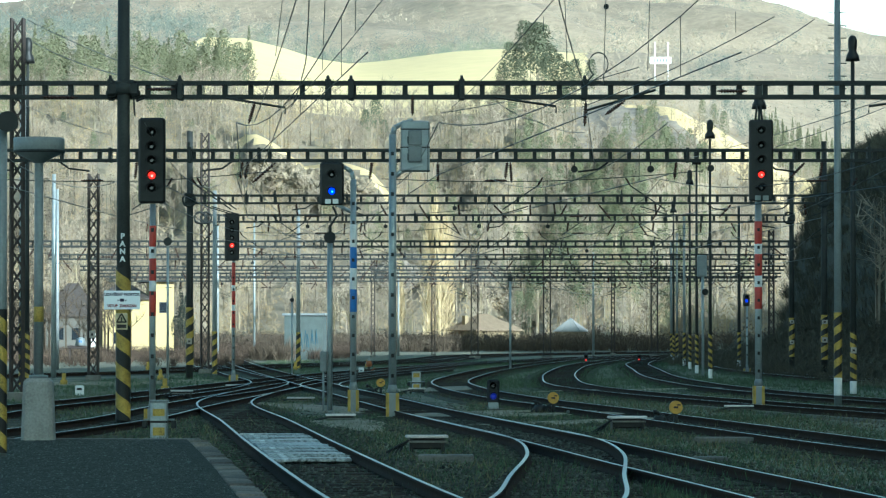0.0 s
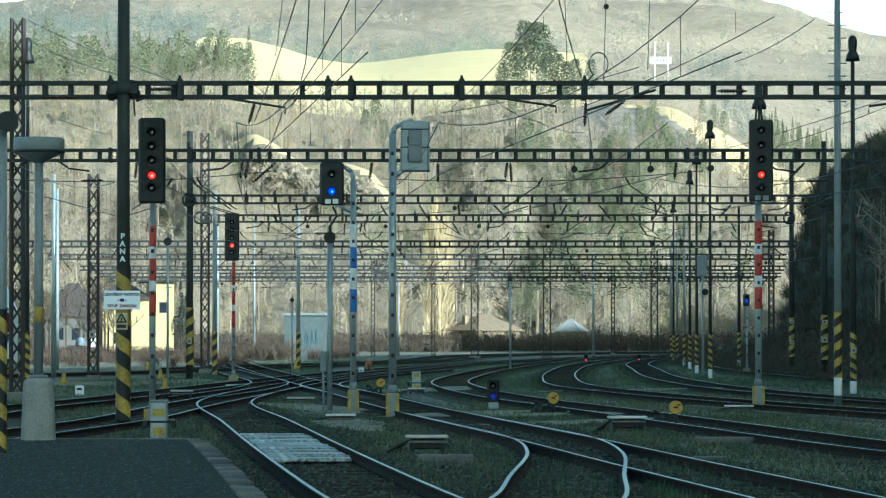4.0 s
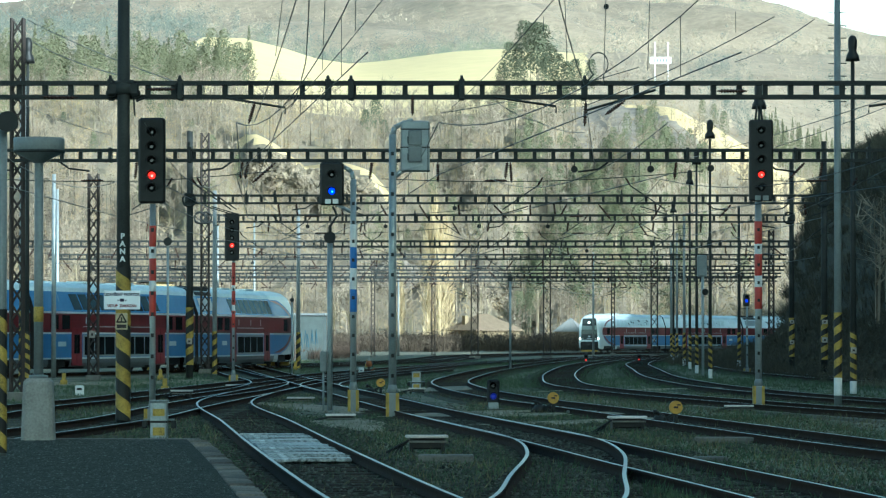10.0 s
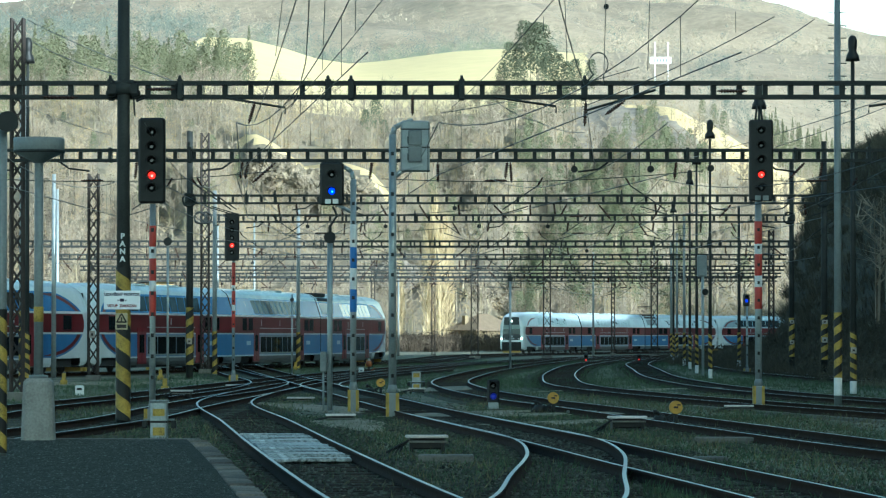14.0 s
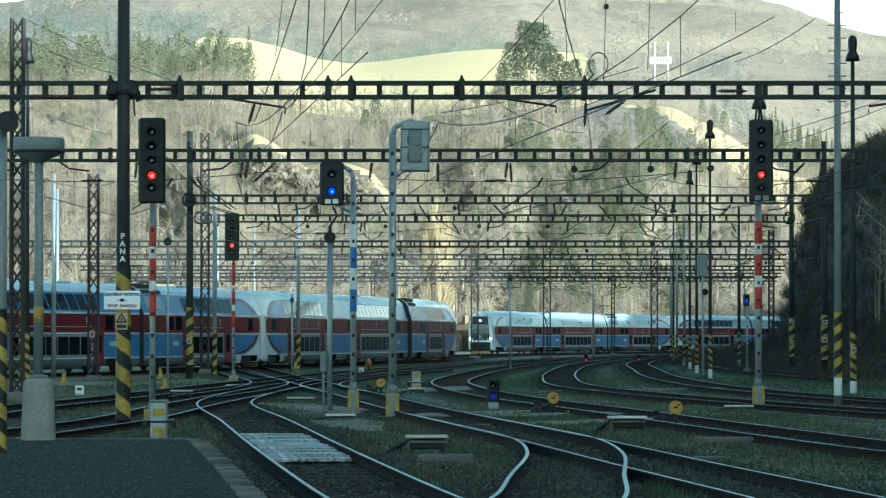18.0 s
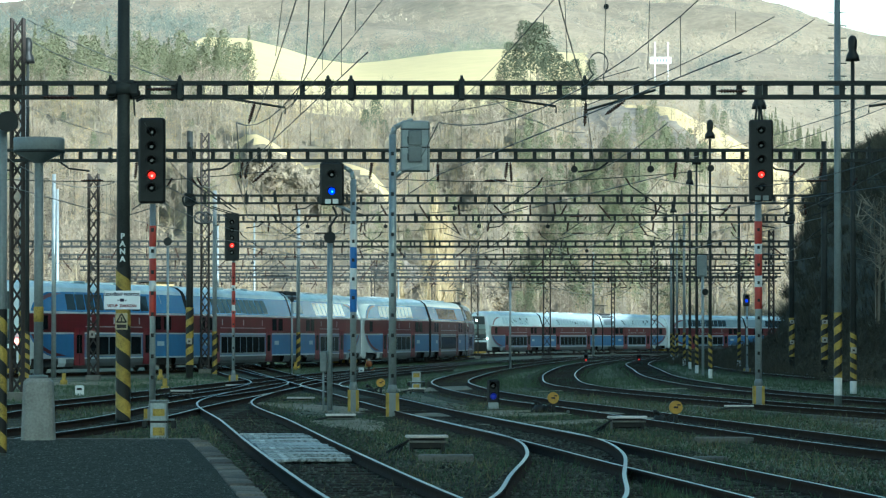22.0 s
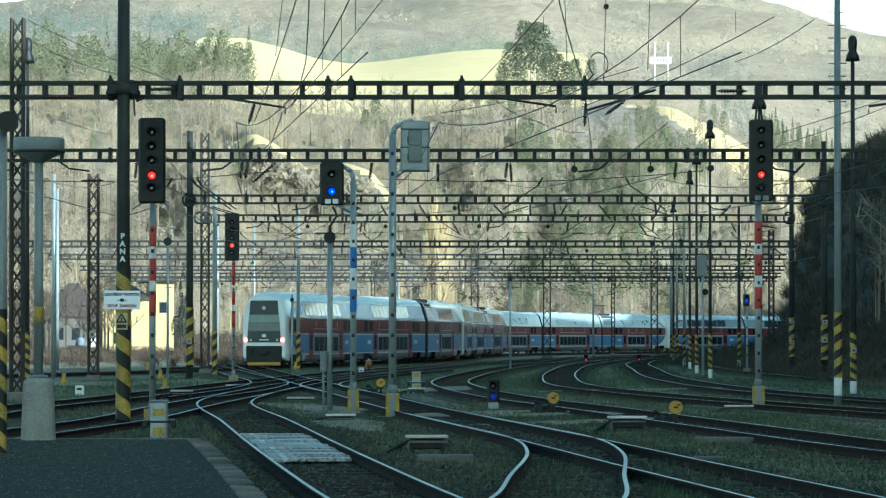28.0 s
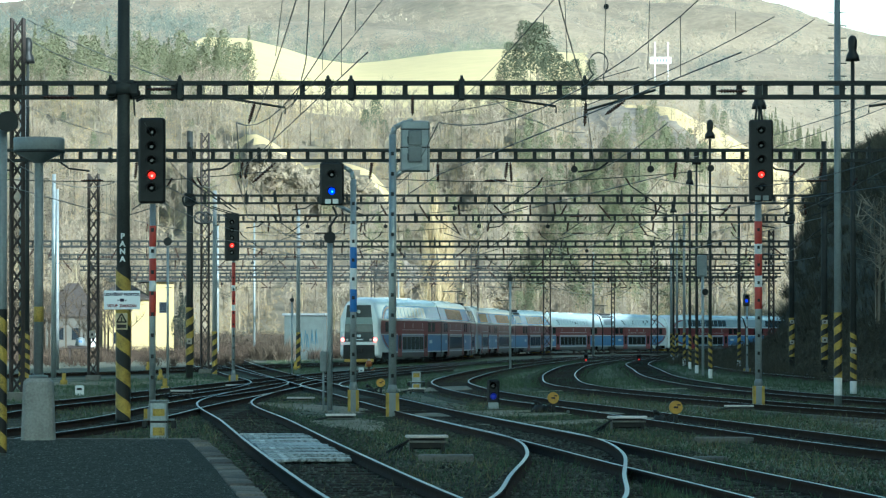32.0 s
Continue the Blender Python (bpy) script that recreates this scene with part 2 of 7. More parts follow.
ce = (height(cx, cy) - EYE_Z) / np.maximum(cy, 1)


def on_grass(u, y, e):
    """The open yellow grass along the falling crest of the near hill."""
    return (u > 0.043) & (u < 0.100) & (y > 640) & (y < 908) & (e > crest(u, NEAR_U, NEAR_E) - np.interp(u, (0.043, 0.0594, 0.0666, 0.0766, 0.1), (0.0003, 0.0034, 0.0056, 0.0095, 0.013)))


def on_scree(u, y, e):
    """Bare grey scree under the grass."""
    return (u > 0.034 + 0.002 * np.sin(e * 4000)) & (u < 0.066) & (y < 905) & (e > 0.0462 + 0.0015 * np.sin(u * 900)) & ~on_grass(u, y, e)


def on_spur(u, y):
    d = spur_line(u, y)
    return (spur_reach(u) > 0.3) & (d > -18) & (d < 10)


spur_d = spur_line(cu, cy)
idx = np.where((cy > 612) | (cx > foot(cy)), 1, 0)
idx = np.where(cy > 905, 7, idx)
idx = np.where((cy > 905) & (cy < 1325) & (cu > -0.064) & (cu < 0.036), 2, idx)
idx = np.where(on_grass(cu, cy, ce), 4, idx)
idx = np.where(on_scree(cu, cy, ce), 5, idx)
idx = np.where(on_spur(cu, cy), np.where(spur_d > -4, 4, 6), idx)
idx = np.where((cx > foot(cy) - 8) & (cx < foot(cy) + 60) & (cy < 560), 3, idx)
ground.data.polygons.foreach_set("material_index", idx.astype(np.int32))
ground.data.polygons.foreach_set("use_smooth", np.ones(len(idx), bool))
tagged(ground, "yard ground of dirt and thin grass rising into hills", "ground", kind="structure")

# bright winter haze along the whole horizon, far behind the hills
M_HAZE = bpy.data.materials.new("horizon_haze")
M_HAZE.use_nodes = True
hb = M_HAZE.node_tree.nodes["Principled BSDF"]
hb.inputs["Base Color"].default_value, hb.inputs["Roughness"].default_value = (0, 0, 0, 1), 1.0
hb.inputs["Emission Color"].default_value, hb.inputs["Emission Strength"].default_value = (1.0, 0.90, 0.80, 1), 1.5
ha = np.linspace(0, 2 * math.pi, 97)[:-1]
hv = np.vstack([np.column_stack([4650 * np.cos(ha), 4650 * np.sin(ha), np.full(96, z_)]) for z_ in (-200, 520)])
hk = np.arange(96)
haze = raw("backdrop", hv, np.column_stack([hk, hk + 96, (hk + 1) % 96 + 96, (hk + 1) % 96]), M_HAZE)
tagged(haze, "pale bright sky haze behind the hills", "sky", kind="structure")

# ---- tracks ----
GAUGE, RAIL_Z, SLEEPER_Z = 1.505, 0.18, 0.03
TRACKS = {
    "a": [(-0.07, 40.51), (-0.54, 44.76), (-2.41, 66.08), (-4.06, 86.16), (-6.12, 110.88), (-6.34, 130.11), (-5.88, 151.78), (-4.97, 177.07), (-2.64, 219.8), (1.2, 271.24), (7.4, 326.87), (14.92, 378.38), (24.0, 424.24)],
    "b": [(0.69, 39.75), (1.29, 44.76), (1.65, 52.49), (2.09, 62.83), (2.0, 71.65), (0.98, 83.35), (-0.37, 97.34)],
    "c": [(4.66, 39.75), (4.28, 44.76), (3.24, 56.69), (2.0, 71.65), (-0.37, 97.34), (-2.79, 127.5), (-5.51, 161.39), (-8.5, 199.2), (-13.37, 265.59), (-22.4, 400.0), (-33.63, 518.52)],
    "d": [(8.62, 57.72), (7.46, 66.08), (5.72, 83.35), (3.95, 102.01), (1.9, 122.6), (0.31, 157.4), (1.11, 190.28), (3.51, 236.08), (7.02, 283.29), (12.8, 350.0), (22.63, 400.0)],
    "e": [(12.02, 90.44), (8.96, 109.92), (6.71, 127.5), (5.0, 150.0), (5.28, 179.57), (6.78, 219.8), (9.63, 271.24), (15.52, 333.33), (24.51, 384.62)],
    "f": [(13.86, 105.38), (11.68, 123.79), (10.27, 146.55), (10.09, 179.57), (11.65, 227.65), (13.65, 277.13), (18.14, 333.33), (27.77, 400.0)],
    "g": [(19.87, 153.61), (18.11, 167.76), (16.91, 205.63), (18.43, 265.59), (22.76, 333.33), (31.2, 400.0)],
    "h": [(-11.24, 86.16), (-11.2, 102.01), (-10.03, 120.29), (-8.93, 144.89), (-7.54, 172.29), (-5.04, 209.0), (-1.66, 249.97), (3.43, 296.47), (9.35, 325.58), (18.67, 388.89)],
    "i": [(-9.09, 63.46), (-7.91, 78.72), (-7.21, 89.18), (-6.98, 105.38), (-6.44, 127.5), (-5.88, 151.78)],
    "m": [(-2.79, 127.5), (-4.64, 150.0), (-4.8, 161.39), (-4.21, 177.07), (-2.84, 199.2), (-0.13, 227.65)],
    "o": [(-7.68, 121.43), (-6.86, 140.11), (-6.91, 157.4), (-7.65, 169.99), (-9.33, 187.49), (-12.73, 227.65), (-16.46, 265.59)],
    "k": [(-46, 118), (-36.5, 144.6), (-28.5, 169.8), (-20.9, 195.0), (-14.7, 220.5), (-10.2, 246.5), (-6.35, 272.4), (-2.0, 298.4), (0.5, 324.4), (1.5, 350.5), (3.1, 376.8), (5.7, 403), (10.1, 429), (17.2, 454), (26.0, 479), (36.5, 503), (49, 526.5), (63, 549), (79, 570), (96, 590)],
    "l": [(-16, 235), (-11.5, 262), (-7.6, 285), (-4.0, 310), (-2.2, 338), (-1.2, 362), (-0.2, 386), (1.2, 402), (4.2, 426), (10.75, 451.8), (18.66, 476.8), (28.2, 501.4), (39.9, 525), (53, 548), (68, 570), (85, 591), (104, 610), (124, 628)],
}
PATHS = {k: spline(v, 1.0) for k, v in TRACKS.items()}


def offset(p, d):
    t = np.gradient(p, axis=0)
    t /= np.linalg.norm(t, axis=1)[:, None]
    return p + np.column_stack([t[:, 1], -t[:, 0]]) * d


def ribbon(p, prof):
    """Sweep a closed profile of (across, z) along the flat path p: vertices and quads."""
    t = np.gradient(p, axis=0)
    t /= np.linalg.norm(t, axis=1)[:, None]
    nrm = np.column_stack([t[:, 1], -t[:, 0]])
    k = len(prof)
    v = np.array([[(*(p[i] + nrm[i] * a), z) for a, z in prof] for i in range(len(p))]).reshape(-1, 3)
    f = []
    for i in range(len(p) - 1):
        for j in range(k):
            a, b = i * k + j, i * k + (j + 1) % k
            f.append((a, a + k, b + k, b))
    return v, np.array(f)


RAIL_PROF = [(-0.07, 0.03), (-0.07, 0.045), (-0.012, 0.06), (-0.012, 0.13), (-0.036, 0.145), (-0.036, 0.175), (-0.028, 0.18), (0.028, 0.18), (0.036, 0.175), (0.036, 0.145), (0.012, 0.13), (0.012, 0.06), (0.07, 0.045), (0.07, 0.03)]
bm = boxm(-1.3, 1.3, -0.13, 0.13, -0.13, 0.03, 0.02)
SLEEPER_WOOD = mesh_of(bm, "sleeper", M_TIMBER)
bm = boxm(-1.25, 1.25, -0.12, 0.12, -0.13, 0.03, 0.025)
SLEEPER_CONC = mesh_of(bm, "sleeper", M_CONC_DARK)


def track(key, label, conc=False, far=115.0):
    p = PATHS[key]
    base = thing("track", (0, 0, 0), label, "railway track", "tracks of the station throat", "structure")
    v, f = ribbon(p, [(-2.1, -0.05), (-1.6, 0.012), (1.6, 0.012), (2.1, -0.05)])
    v[:, 2] += 0.0015 * (ord(key) - 97)
    b = raw("ballast_bed", v, f, M_BALLAST)
    b.parent = base
    for side in (-1, 1):
        v, f = ribbon(offset(p, side * GAUGE / 2), RAIL_PROF)
        r = raw("rail", v, f, M_RAIL)
        r.data.materials.append(M_RAIL_TOP)
        r.data.polygons.foreach_set("material_index", np.tile(np.isin(np.arange(14), (6,)).astype(np.int32), len(p) - 1))
        r.parent = base
    q = spline(TRACKS[key], 0.62)
    t = np.gradient(q, axis=0)
    rest = bmesh.new()
    rng = random.Random(key)
    for (x, y), (dx, dy) in zip(q, t):
        m = pose(x, y, rng.uniform(-0.012, 0.004), 0, 0, math.degrees(math.atan2(dy, dx)) - 90 + rng.uniform(-0.8, 0.8))
        if 36 < y < far:
            part("sleeper", SLEEPER_CONC if conc else SLEEPER_WOOD, None, base, m=m)
        elif far <= y < 420 and key not in "kl":
            g = box(rest, -1.3, 1.3, -0.13, 0.13, -0.1, 0.03)
            bmesh.ops.transform(rest, matrix=m, verts=rest.verts[-8:])
    if len(rest.verts):
        tagged(part("sleeper_row", rest, M_TIMBER, base), kind="stuff")
    else:
        rest.free()
    return base


# ---- overhead line gantries and masts ----
def stripes(parent, r, z0, z1, n=5, hand=-1):
    """A helix of yellow and black paint round a mast, cut level at both ends."""
    h, seg, bm = (z1 - z0) / n, 16, bmesh.new()
    for k in range(-2, 2 * n + 3):
        for j in range(seg):
            a0, a1 = 2 * math.pi * j / seg, 2 * math.pi * (j + 1) / seg
            o0, o1 = hand * h * j / seg, hand * h * (j + 1) / seg
            lo, hi = z0 + k * h / 2, z0 + (k + 1) * h / 2
            q = [(a0, lo + o0), (a1, lo + o1), (a1, hi + o1), (a0, hi + o0)]
            if max(z for _, z in q) <= z0 or min(z for _, z in q) >= z1:
                continue
            f = bm.faces.new([bm.verts.new((math.cos(a) * r, math.sin(a) * r, min(max(z, z0), z1))) for a, z in q])
            f.material_index, f.smooth = k % 2, True
    bmesh.ops.dissolve_degenerate(bm, edges=bm.edges, dist=1e-5)
    part("warning_stripes", mesh_of(bm, "warning_stripes", [M_YELLOW, M_BLACK]), None, parent, "slanting yellow and black stripes")


def lattice(bm, w, z0, z1, w2=None, step=None, t=0.048, d=None):
    """A square lattice mast: four corner angles with crossed lacing."""
    w2 = w2 or w
    d = d or w
    step = step or w * 1.5
    n = max(2, int((z1 - z0) / step))
    def c(k, f):
        ww = (w + (w2 - w) * f) / 2
        return Vector(((-ww, ww, ww, -ww)[k], (-1, -1, 1, 1)[k] * d / w * ww, z0 + (z1 - z0) * f))
    for k in range(4):
        angle_bar(bm, c(k, 0), c(k, 1), t * 1.5)
    for i in range(n):
        for k in range(4):
            angle_bar(bm, c(k, i / n), c((k + 1) % 4, (i + 1) / n), t * 0.6)
            angle_bar(bm, c((k + 1) % 4, i / n), c(k, (i + 1) / n), t * 0.6)
    return bm


def lattice_mast(x, y, z1, w=0.4, z0=0.0, w2=None, d=None, label="dark rusty lattice mast of the overhead line"):
    ob = thing("lattice_mast", (x, y, z0), label, "mast", "overhead line masts")
    part("lattice", lattice(bmesh.new(), w, 0.25, z1 - z0, w2, d=d), M_RUST, ob)
    part("footing", boxm(-w * 0.8, w * 0.8, -w * 0.8, w * 0.8, -0.4, 0.28, 0.03), M_CONC_DARK, ob)
    return ob


def tube_mast(x, y, z1, r=0.14, z0=0.0, r2=None, m=None, band=(), collar=(), label="dark grey tubular steel mast of the overhead line", white=0.0, hand=1):
    ob = thing("mast", (x, y, z0), label, "mast", "overhead line masts")
    m = m or M_STEEL
    part("pole", tubem((0, 0, -0.3), (0, 0, z1 - z0), r, r2 or r * 0.8, seg=14), m, ob)
    if band:
        stripes(ob, r + 0.008, band[0], band[1], band[2] if len(band) > 2 else 4, hand)
    if white:
        part("white_band", lathe(bmesh.new(), [(r + 0.006, white - 0.5), (r + 0.008, white - 0.49), (r + 0.008, white), (r + 0.006, white + 0.01)], 14), M_WHITE, ob)
    for z in collar:
        part("collar", lathe(bmesh.new(), [(r + 0.01, z - 0.12), (r + 0.06, z - 0.1), (r + 0.06, z + 0.1), (r + 0.01, z + 0.12)], 14), M_STEEL, ob)
    return ob


def bell_mast(x, y, z1, r=0.09, band=(0.5, 2.2, 5), m=None, label="slim mast topped with a dark bell-shaped lamp"):
    ob = thing("lamp_mast", (x, y, 0), label, "lamp post", "bell lamps of the yard")
    part("pole", tubem((0, 0, -0.3), (0, 0, z1 - 0.85), r, r * 0.6, seg=12), m or M_STEEL, ob)
    part("bell_lamp", lathe(bmesh.new(), [(0.05, z1 - 0.85), (0.25, z1 - 0.9), (0.22, z1 - 0.72), (0.13, z1 - 0.55), (0.15, z1 - 0.45), (0.16, z1 - 0.2), (0.12, z1 - 0.06), (0.03, z1)], 14), M_BLACK, ob, "dark bell-shaped lamp head")
    if band:
        stripes(ob, r + 0.006, band[0], band[1], band[2])
        part("white_band", lathe(bmesh.new(), [(r + 0.004, band[0] - 0.45), (r + 0.007, band[0] - 0.44), (r + 0.007, band[0] - 0.02), (r + 0.004, band[0] - 0.01)], 12), M_WHITE, ob)
    return ob


BATTEN = boxm(-0.06, 0.06, -0.13, 0.13, -0.12, 0.12)
BATTEN = mesh_of(BATTEN, "batten", M_STEEL)


def insulator(parent, p, q, n=6, r=0.075, rod=0.018, name="insulator"):
    """A string of porcelain sheds turned on one rod."""
    p, q = Vector(p), Vector(q)
    L = (q - p).length
    n, r = max(n, 8), r * 0.74
    gap = 0.7 * L / (n - 1)
    prof = [(rod, 0.0), (rod, 0.1 * L)]
    for k in range(n):
        z = 0.15 * L + gap * k
        prof += [(rod * 1.3, z - gap * 0.36), (r, z - gap * 0.3), (r * 0.72, z + gap * 0.3), (rod * 1.3, z + gap * 0.4)]
    prof += [(rod, 0.92 * L), (rod, L)]
    bm = lathe(bmesh.new(), prof, 8)
    m = Matrix.Translation(p) @ (q - p).to_track_quat("Z", "Y").to_matrix().to_4x4()
    bmesh.ops.transform(bm, matrix=m, verts=bm.verts)
    return part(name, bm, M_PORCELAIN, parent)


def gantry(y, x0, x1, z=7.7, h=0.32, battens=True, pitch=0.593):
    """Two chords joined by battens, seen as a ladder lying across the tracks."""
    ob = thing("gantry_beam", (0, y, z), "dark steel ladder beam of an overhead line gantry", "gantry", "gantries over the tracks")
    for s, nm in ((1, "upper_chord"), (-1, "lower_chord")):
        bm = bmesh.new()
        for yy in (-0.2, 0.2):
            box(bm, x0, x1, yy - 0.03, yy + 0.03, s * h / 2 - (0.045 if battens else 0.06), s * h / 2 + (0.045 if battens else 0.06))
        part(nm, bm, M_STEEL, ob)
    n = int((x1 - x0) / pitch)
    if battens:
        for k in range(n):
            part("batten", BATTEN, None, ob, m=pose(x0 + 0.3 + k * pitch, 0, 0))
    else:
        bm = bmesh.new()
        for k in range(n):
            xx = x0 + 0.3 + k * pitch
            box(bm, xx - 0.05, xx + 0.05, -0.19, 0.19, -h / 2, h / 2)
        tagged(part("batten_row", bm, M_STEEL, ob), kind="stuff")
    return ob


GANTRIES = [(91.2, -16, 16.5, True, 7.7), (124.0, -17, 19, True, 7.7), (186.0, -12.19, 18.01, True, 8.48), (214.0, -13.11, 18.98, True, 8.42), (242.0, -26, 21.6, False, 7.7), (281.0, -28, 24.4, False, 7.7), (327.0, -30, 28.2, False, 7.7), (363.0, -32, 31.0, False, 7.7), (391.0, -33, 33.0, False, 7.7)]
for y, x0, x1, b, z in GANTRIES:
    gantry(y, x0, x1, z, 0.32 if z < 8 else 0.36, b, 0.593 if z < 8 else 0.67)
tube_mast(-7.34, 90.8, 12.5, r=0.165, band=(0.1, 3.6, 5), collar=(7.7,), hand=-1, label="thick dark mast with yellow and black warning stripes")
tube_mast(-11.93, 186.3, 11.71, r=0.18, z0=0.0, band=(0.7, 3.4, 4), collar=(8.48,))
tube_mast(17.96, 186.3, 11.23, r=0.16, z0=0.65, band=(0.3, 2.4, 4), collar=(7.8,))
tube_mast(18.89, 214.3, 11.48, r=0.15, z0=0.65, band=(0.3, 2.4, 4), collar=(7.75,))
tube_mast(11.18, 112, 12.5, r=0.11, m=M_GREY, band=(0.85, 2.7, 4), white=0.85, label="tall grey mast with yellow and black warning stripes")
tube_mast(-15.94, 150, 11.9, r=0.14, m=M_GREY, band=(0.2, 3.0, 5))
bell_mast(-14.4, 137, 12.4)
bell_mast(14.1, 136, 12.4, r=0.11)
bell_mast(12.63, 187, 12.3)
bell_mast(13.66, 213, 12.2)
bell_mast(15.04, 241, 12.2)
bell_mast(17.19, 295, 12.2)
for x, y, z, r, m in ((19.04, 330, 10.0, 0.1, M_GREY), (18.45, 312, 10.2, 0.1, M_GREY), (16.34, 268, 10.2, 0.1, M_GREY), (18.71, 250, 10.3, 0.11, M_STEEL), (22.31, 281, 10.0, 0.1, M_GREY), (-11.83, 205, 9.6, 0.13, M_GREY), (-8.85, 242, 9.8, 0.13, M_GREY)):
    tube_mast(x, y, z, r=r, m=m, band=(0.55 if x > 5 else 0.1, 2.3, 4), white=0.55 if x > 5 else 0.0, label="slim grey mast with striped foot beside the tracks")
for x, y, z in ((-19.09, 194, 10.0), (-23.41, 240, 11.0), (-19.08, 400, 13.6), (-18.81, 330, 11.4), (-4.74, 420, 9.0), (15.96, 420, 11.0)):
    tube_mast(x, y, z, r=0.13, r2=0.09, m=M_GALV if x < -8 else M_GREY, label="pale painted steel pole rising behind the tracks")
for x, y in ((23.32, 281), (18.49, 430), (-6.92, 391), (-1.02, 420)):
    lattice_mast(x, y, 9.6, 0.34, label="slim rusty lattice mast of the overhead line")
lattice_mast(-13.35, 124, 12.0, 0.36)
lattice_mast(-15.82, 179, 9.4, 0.42)
lattice_mast(-12.9, 214.4, 13.07, 0.4)
lattice_mast(9.54, 363, 10.5, 0.62)
lattice_mast(2.9, 363, 10.5, 0.62)
lattice_mast(20.89, 391, 10.5, 0.62)

bell_mast(10.4, 130, 10.4, r=0.06)


# ---- double-deck electric trains ----
M_T_BLUE = mat("train_blue", (0.068, 0.175, 0.38), 0.3, spec=0.12, var=0.2, scale=1.5)
M_T_RED = mat("train_red", (0.12, 0.017, 0.023), 0.3, spec=0.1, var=0.25, scale=1.5)
M_T_DOOR = mat("train_door_red", (0.17, 0.022, 0.03), 0.35, spec=0.12, var=0.2, scale=1.5)
M_T_UPPER = mat("train_upper_blue", (0.075, 0.185, 0.41), 0.26, var=0.15, scale=1.5, spec=0.15)
# right train's upper walls and windows: bright glare coloured in, then a shaded tone
M_T_GLARE = mat("train_upper_glare", (0.70, 0.78, 0.82), 0.14, var=0.15, scale=1.5, spec=0.6)
M_T_SHADED = mat("train_upper_shaded", (0.26, 0.33, 0.37), 0.4, var=0.2, scale=1.5, spec=0.15)
M_T_GLASS_GLARE = mat("train_window_glare", (0.60, 0.68, 0.72), 0.08, spec=0.6)
M_T_WHITE = mat("train_white", (0.50, 0.56, 0.60), 0.3, var=0.15, scale=1.5)
M_T_NOSE = mat("train_nose_white", (0.66, 0.72, 0.74), 0.22, var=0.12, scale=1.2)
M_T_GREY = mat("train_grey", (0.10, 0.115, 0.125), 0.4, spec=0.2, var=0.25, scale=1.5)
M_T_FRAME = mat("train_window_frame", (0.20, 0.23, 0.25), 0.3, spec=0.3, var=0.15, scale=2)
M_T_SEAM = mat("train_seam", (0.25, 0.32, 0.4), 0.5, var=0.2, scale=2)
M_T_ROOF = mat("train_roof", (0.62, 0.70, 0.72), 0.18, var=0.2, scale=0.8, spec=0.6)
M_T_GLASS = mat("train_window", (0.010, 0.013, 0.016), 0.1, spec=0.06)
M_T_SCREEN = mat("train_windscreen", (0.06, 0.085, 0.08), 0.1, spec=0.5)
M_T_FACE = mat("train_face_panel", (0.035, 0.045, 0.048), 0.25, spec=0.3, var=0.2, scale=2)
# pale strip painted for the sky's reflection in the leaning windscreen
M_T_SCREEN_GLARE = mat("train_screen_glare", (0.22, 0.28, 0.27), 0.3, spec=0.4)
M_T_DARK = mat("train_underframe", (0.02, 0.02, 0.02), 0.8, var=0.4, scale=3)
M_PLOUGH = mat("plough_yellow", (0.45, 0.30, 0.05), 0.6, var=0.35, scale=3)
M_T_LAMP = mat("white_headlamp", (0.9, 0.9, 0.85), 0.2, emit=(1.0, 0.97, 0.85), estr=2.5)
M_T_TAIL = mat("red_tail_lamp", (0.7, 0.05, 0.04), 0.2, emit=(1.0, 0.06, 0.05), estr=9)
M_T_LAMP_OFF = mat("unlit_lamp", (0.5, 0.5, 0.5), 0.15)
CAR, HALF = 26.4, 1.41
# half section: (across, z above the rail), from the sill to the middle of the roof
SECTION = [(1.32, 0.34), (1.40, 0.52), (1.41, 0.76), (1.41, 1.98), (1.41, 2.06), (1.41, 3.0), (1.40, 3.1), (1.08, 4.1), (0.98, 4.30), (0.68, 4.52), (0.30, 4.62), (0.0, 4.63)]


def loft(rings, mats):
    """Skin between successive closed rings; mats gives a material for each band of the ring."""
    bm = bmesh.new()
    vs = [[bm.verts.new(p) for p in r] for r in rings]
    n = len(rings[0])
    for a, b in zip(vs, vs[1:]):
        for j in range(n):
            f = bm.faces.new((a[j], b[j], b[(j + 1) % n], a[(j + 1) % n]))
            f.material_index = mats[j]
            f.smooth = False
    bm.faces.new(vs[0])
    bm.faces.new(vs[-1][::-1])
    return bm


def ring(y, kx=1.0, z0=0.34, ktop=0.0, top=4.63):
    pts = []
    for a, z in SECTION:
        zz = z0 + (min(z, top) - 0.34) * (top - z0) / (top - 0.34) if z0 != 0.34 else z
        pts.append((a * kx, y, zz if z < 3.05 else zz - ktop * (z - 3.05) / 1.58))
    return pts + [(-a, yy, zz) for a, yy, zz in pts[-2::-1]]


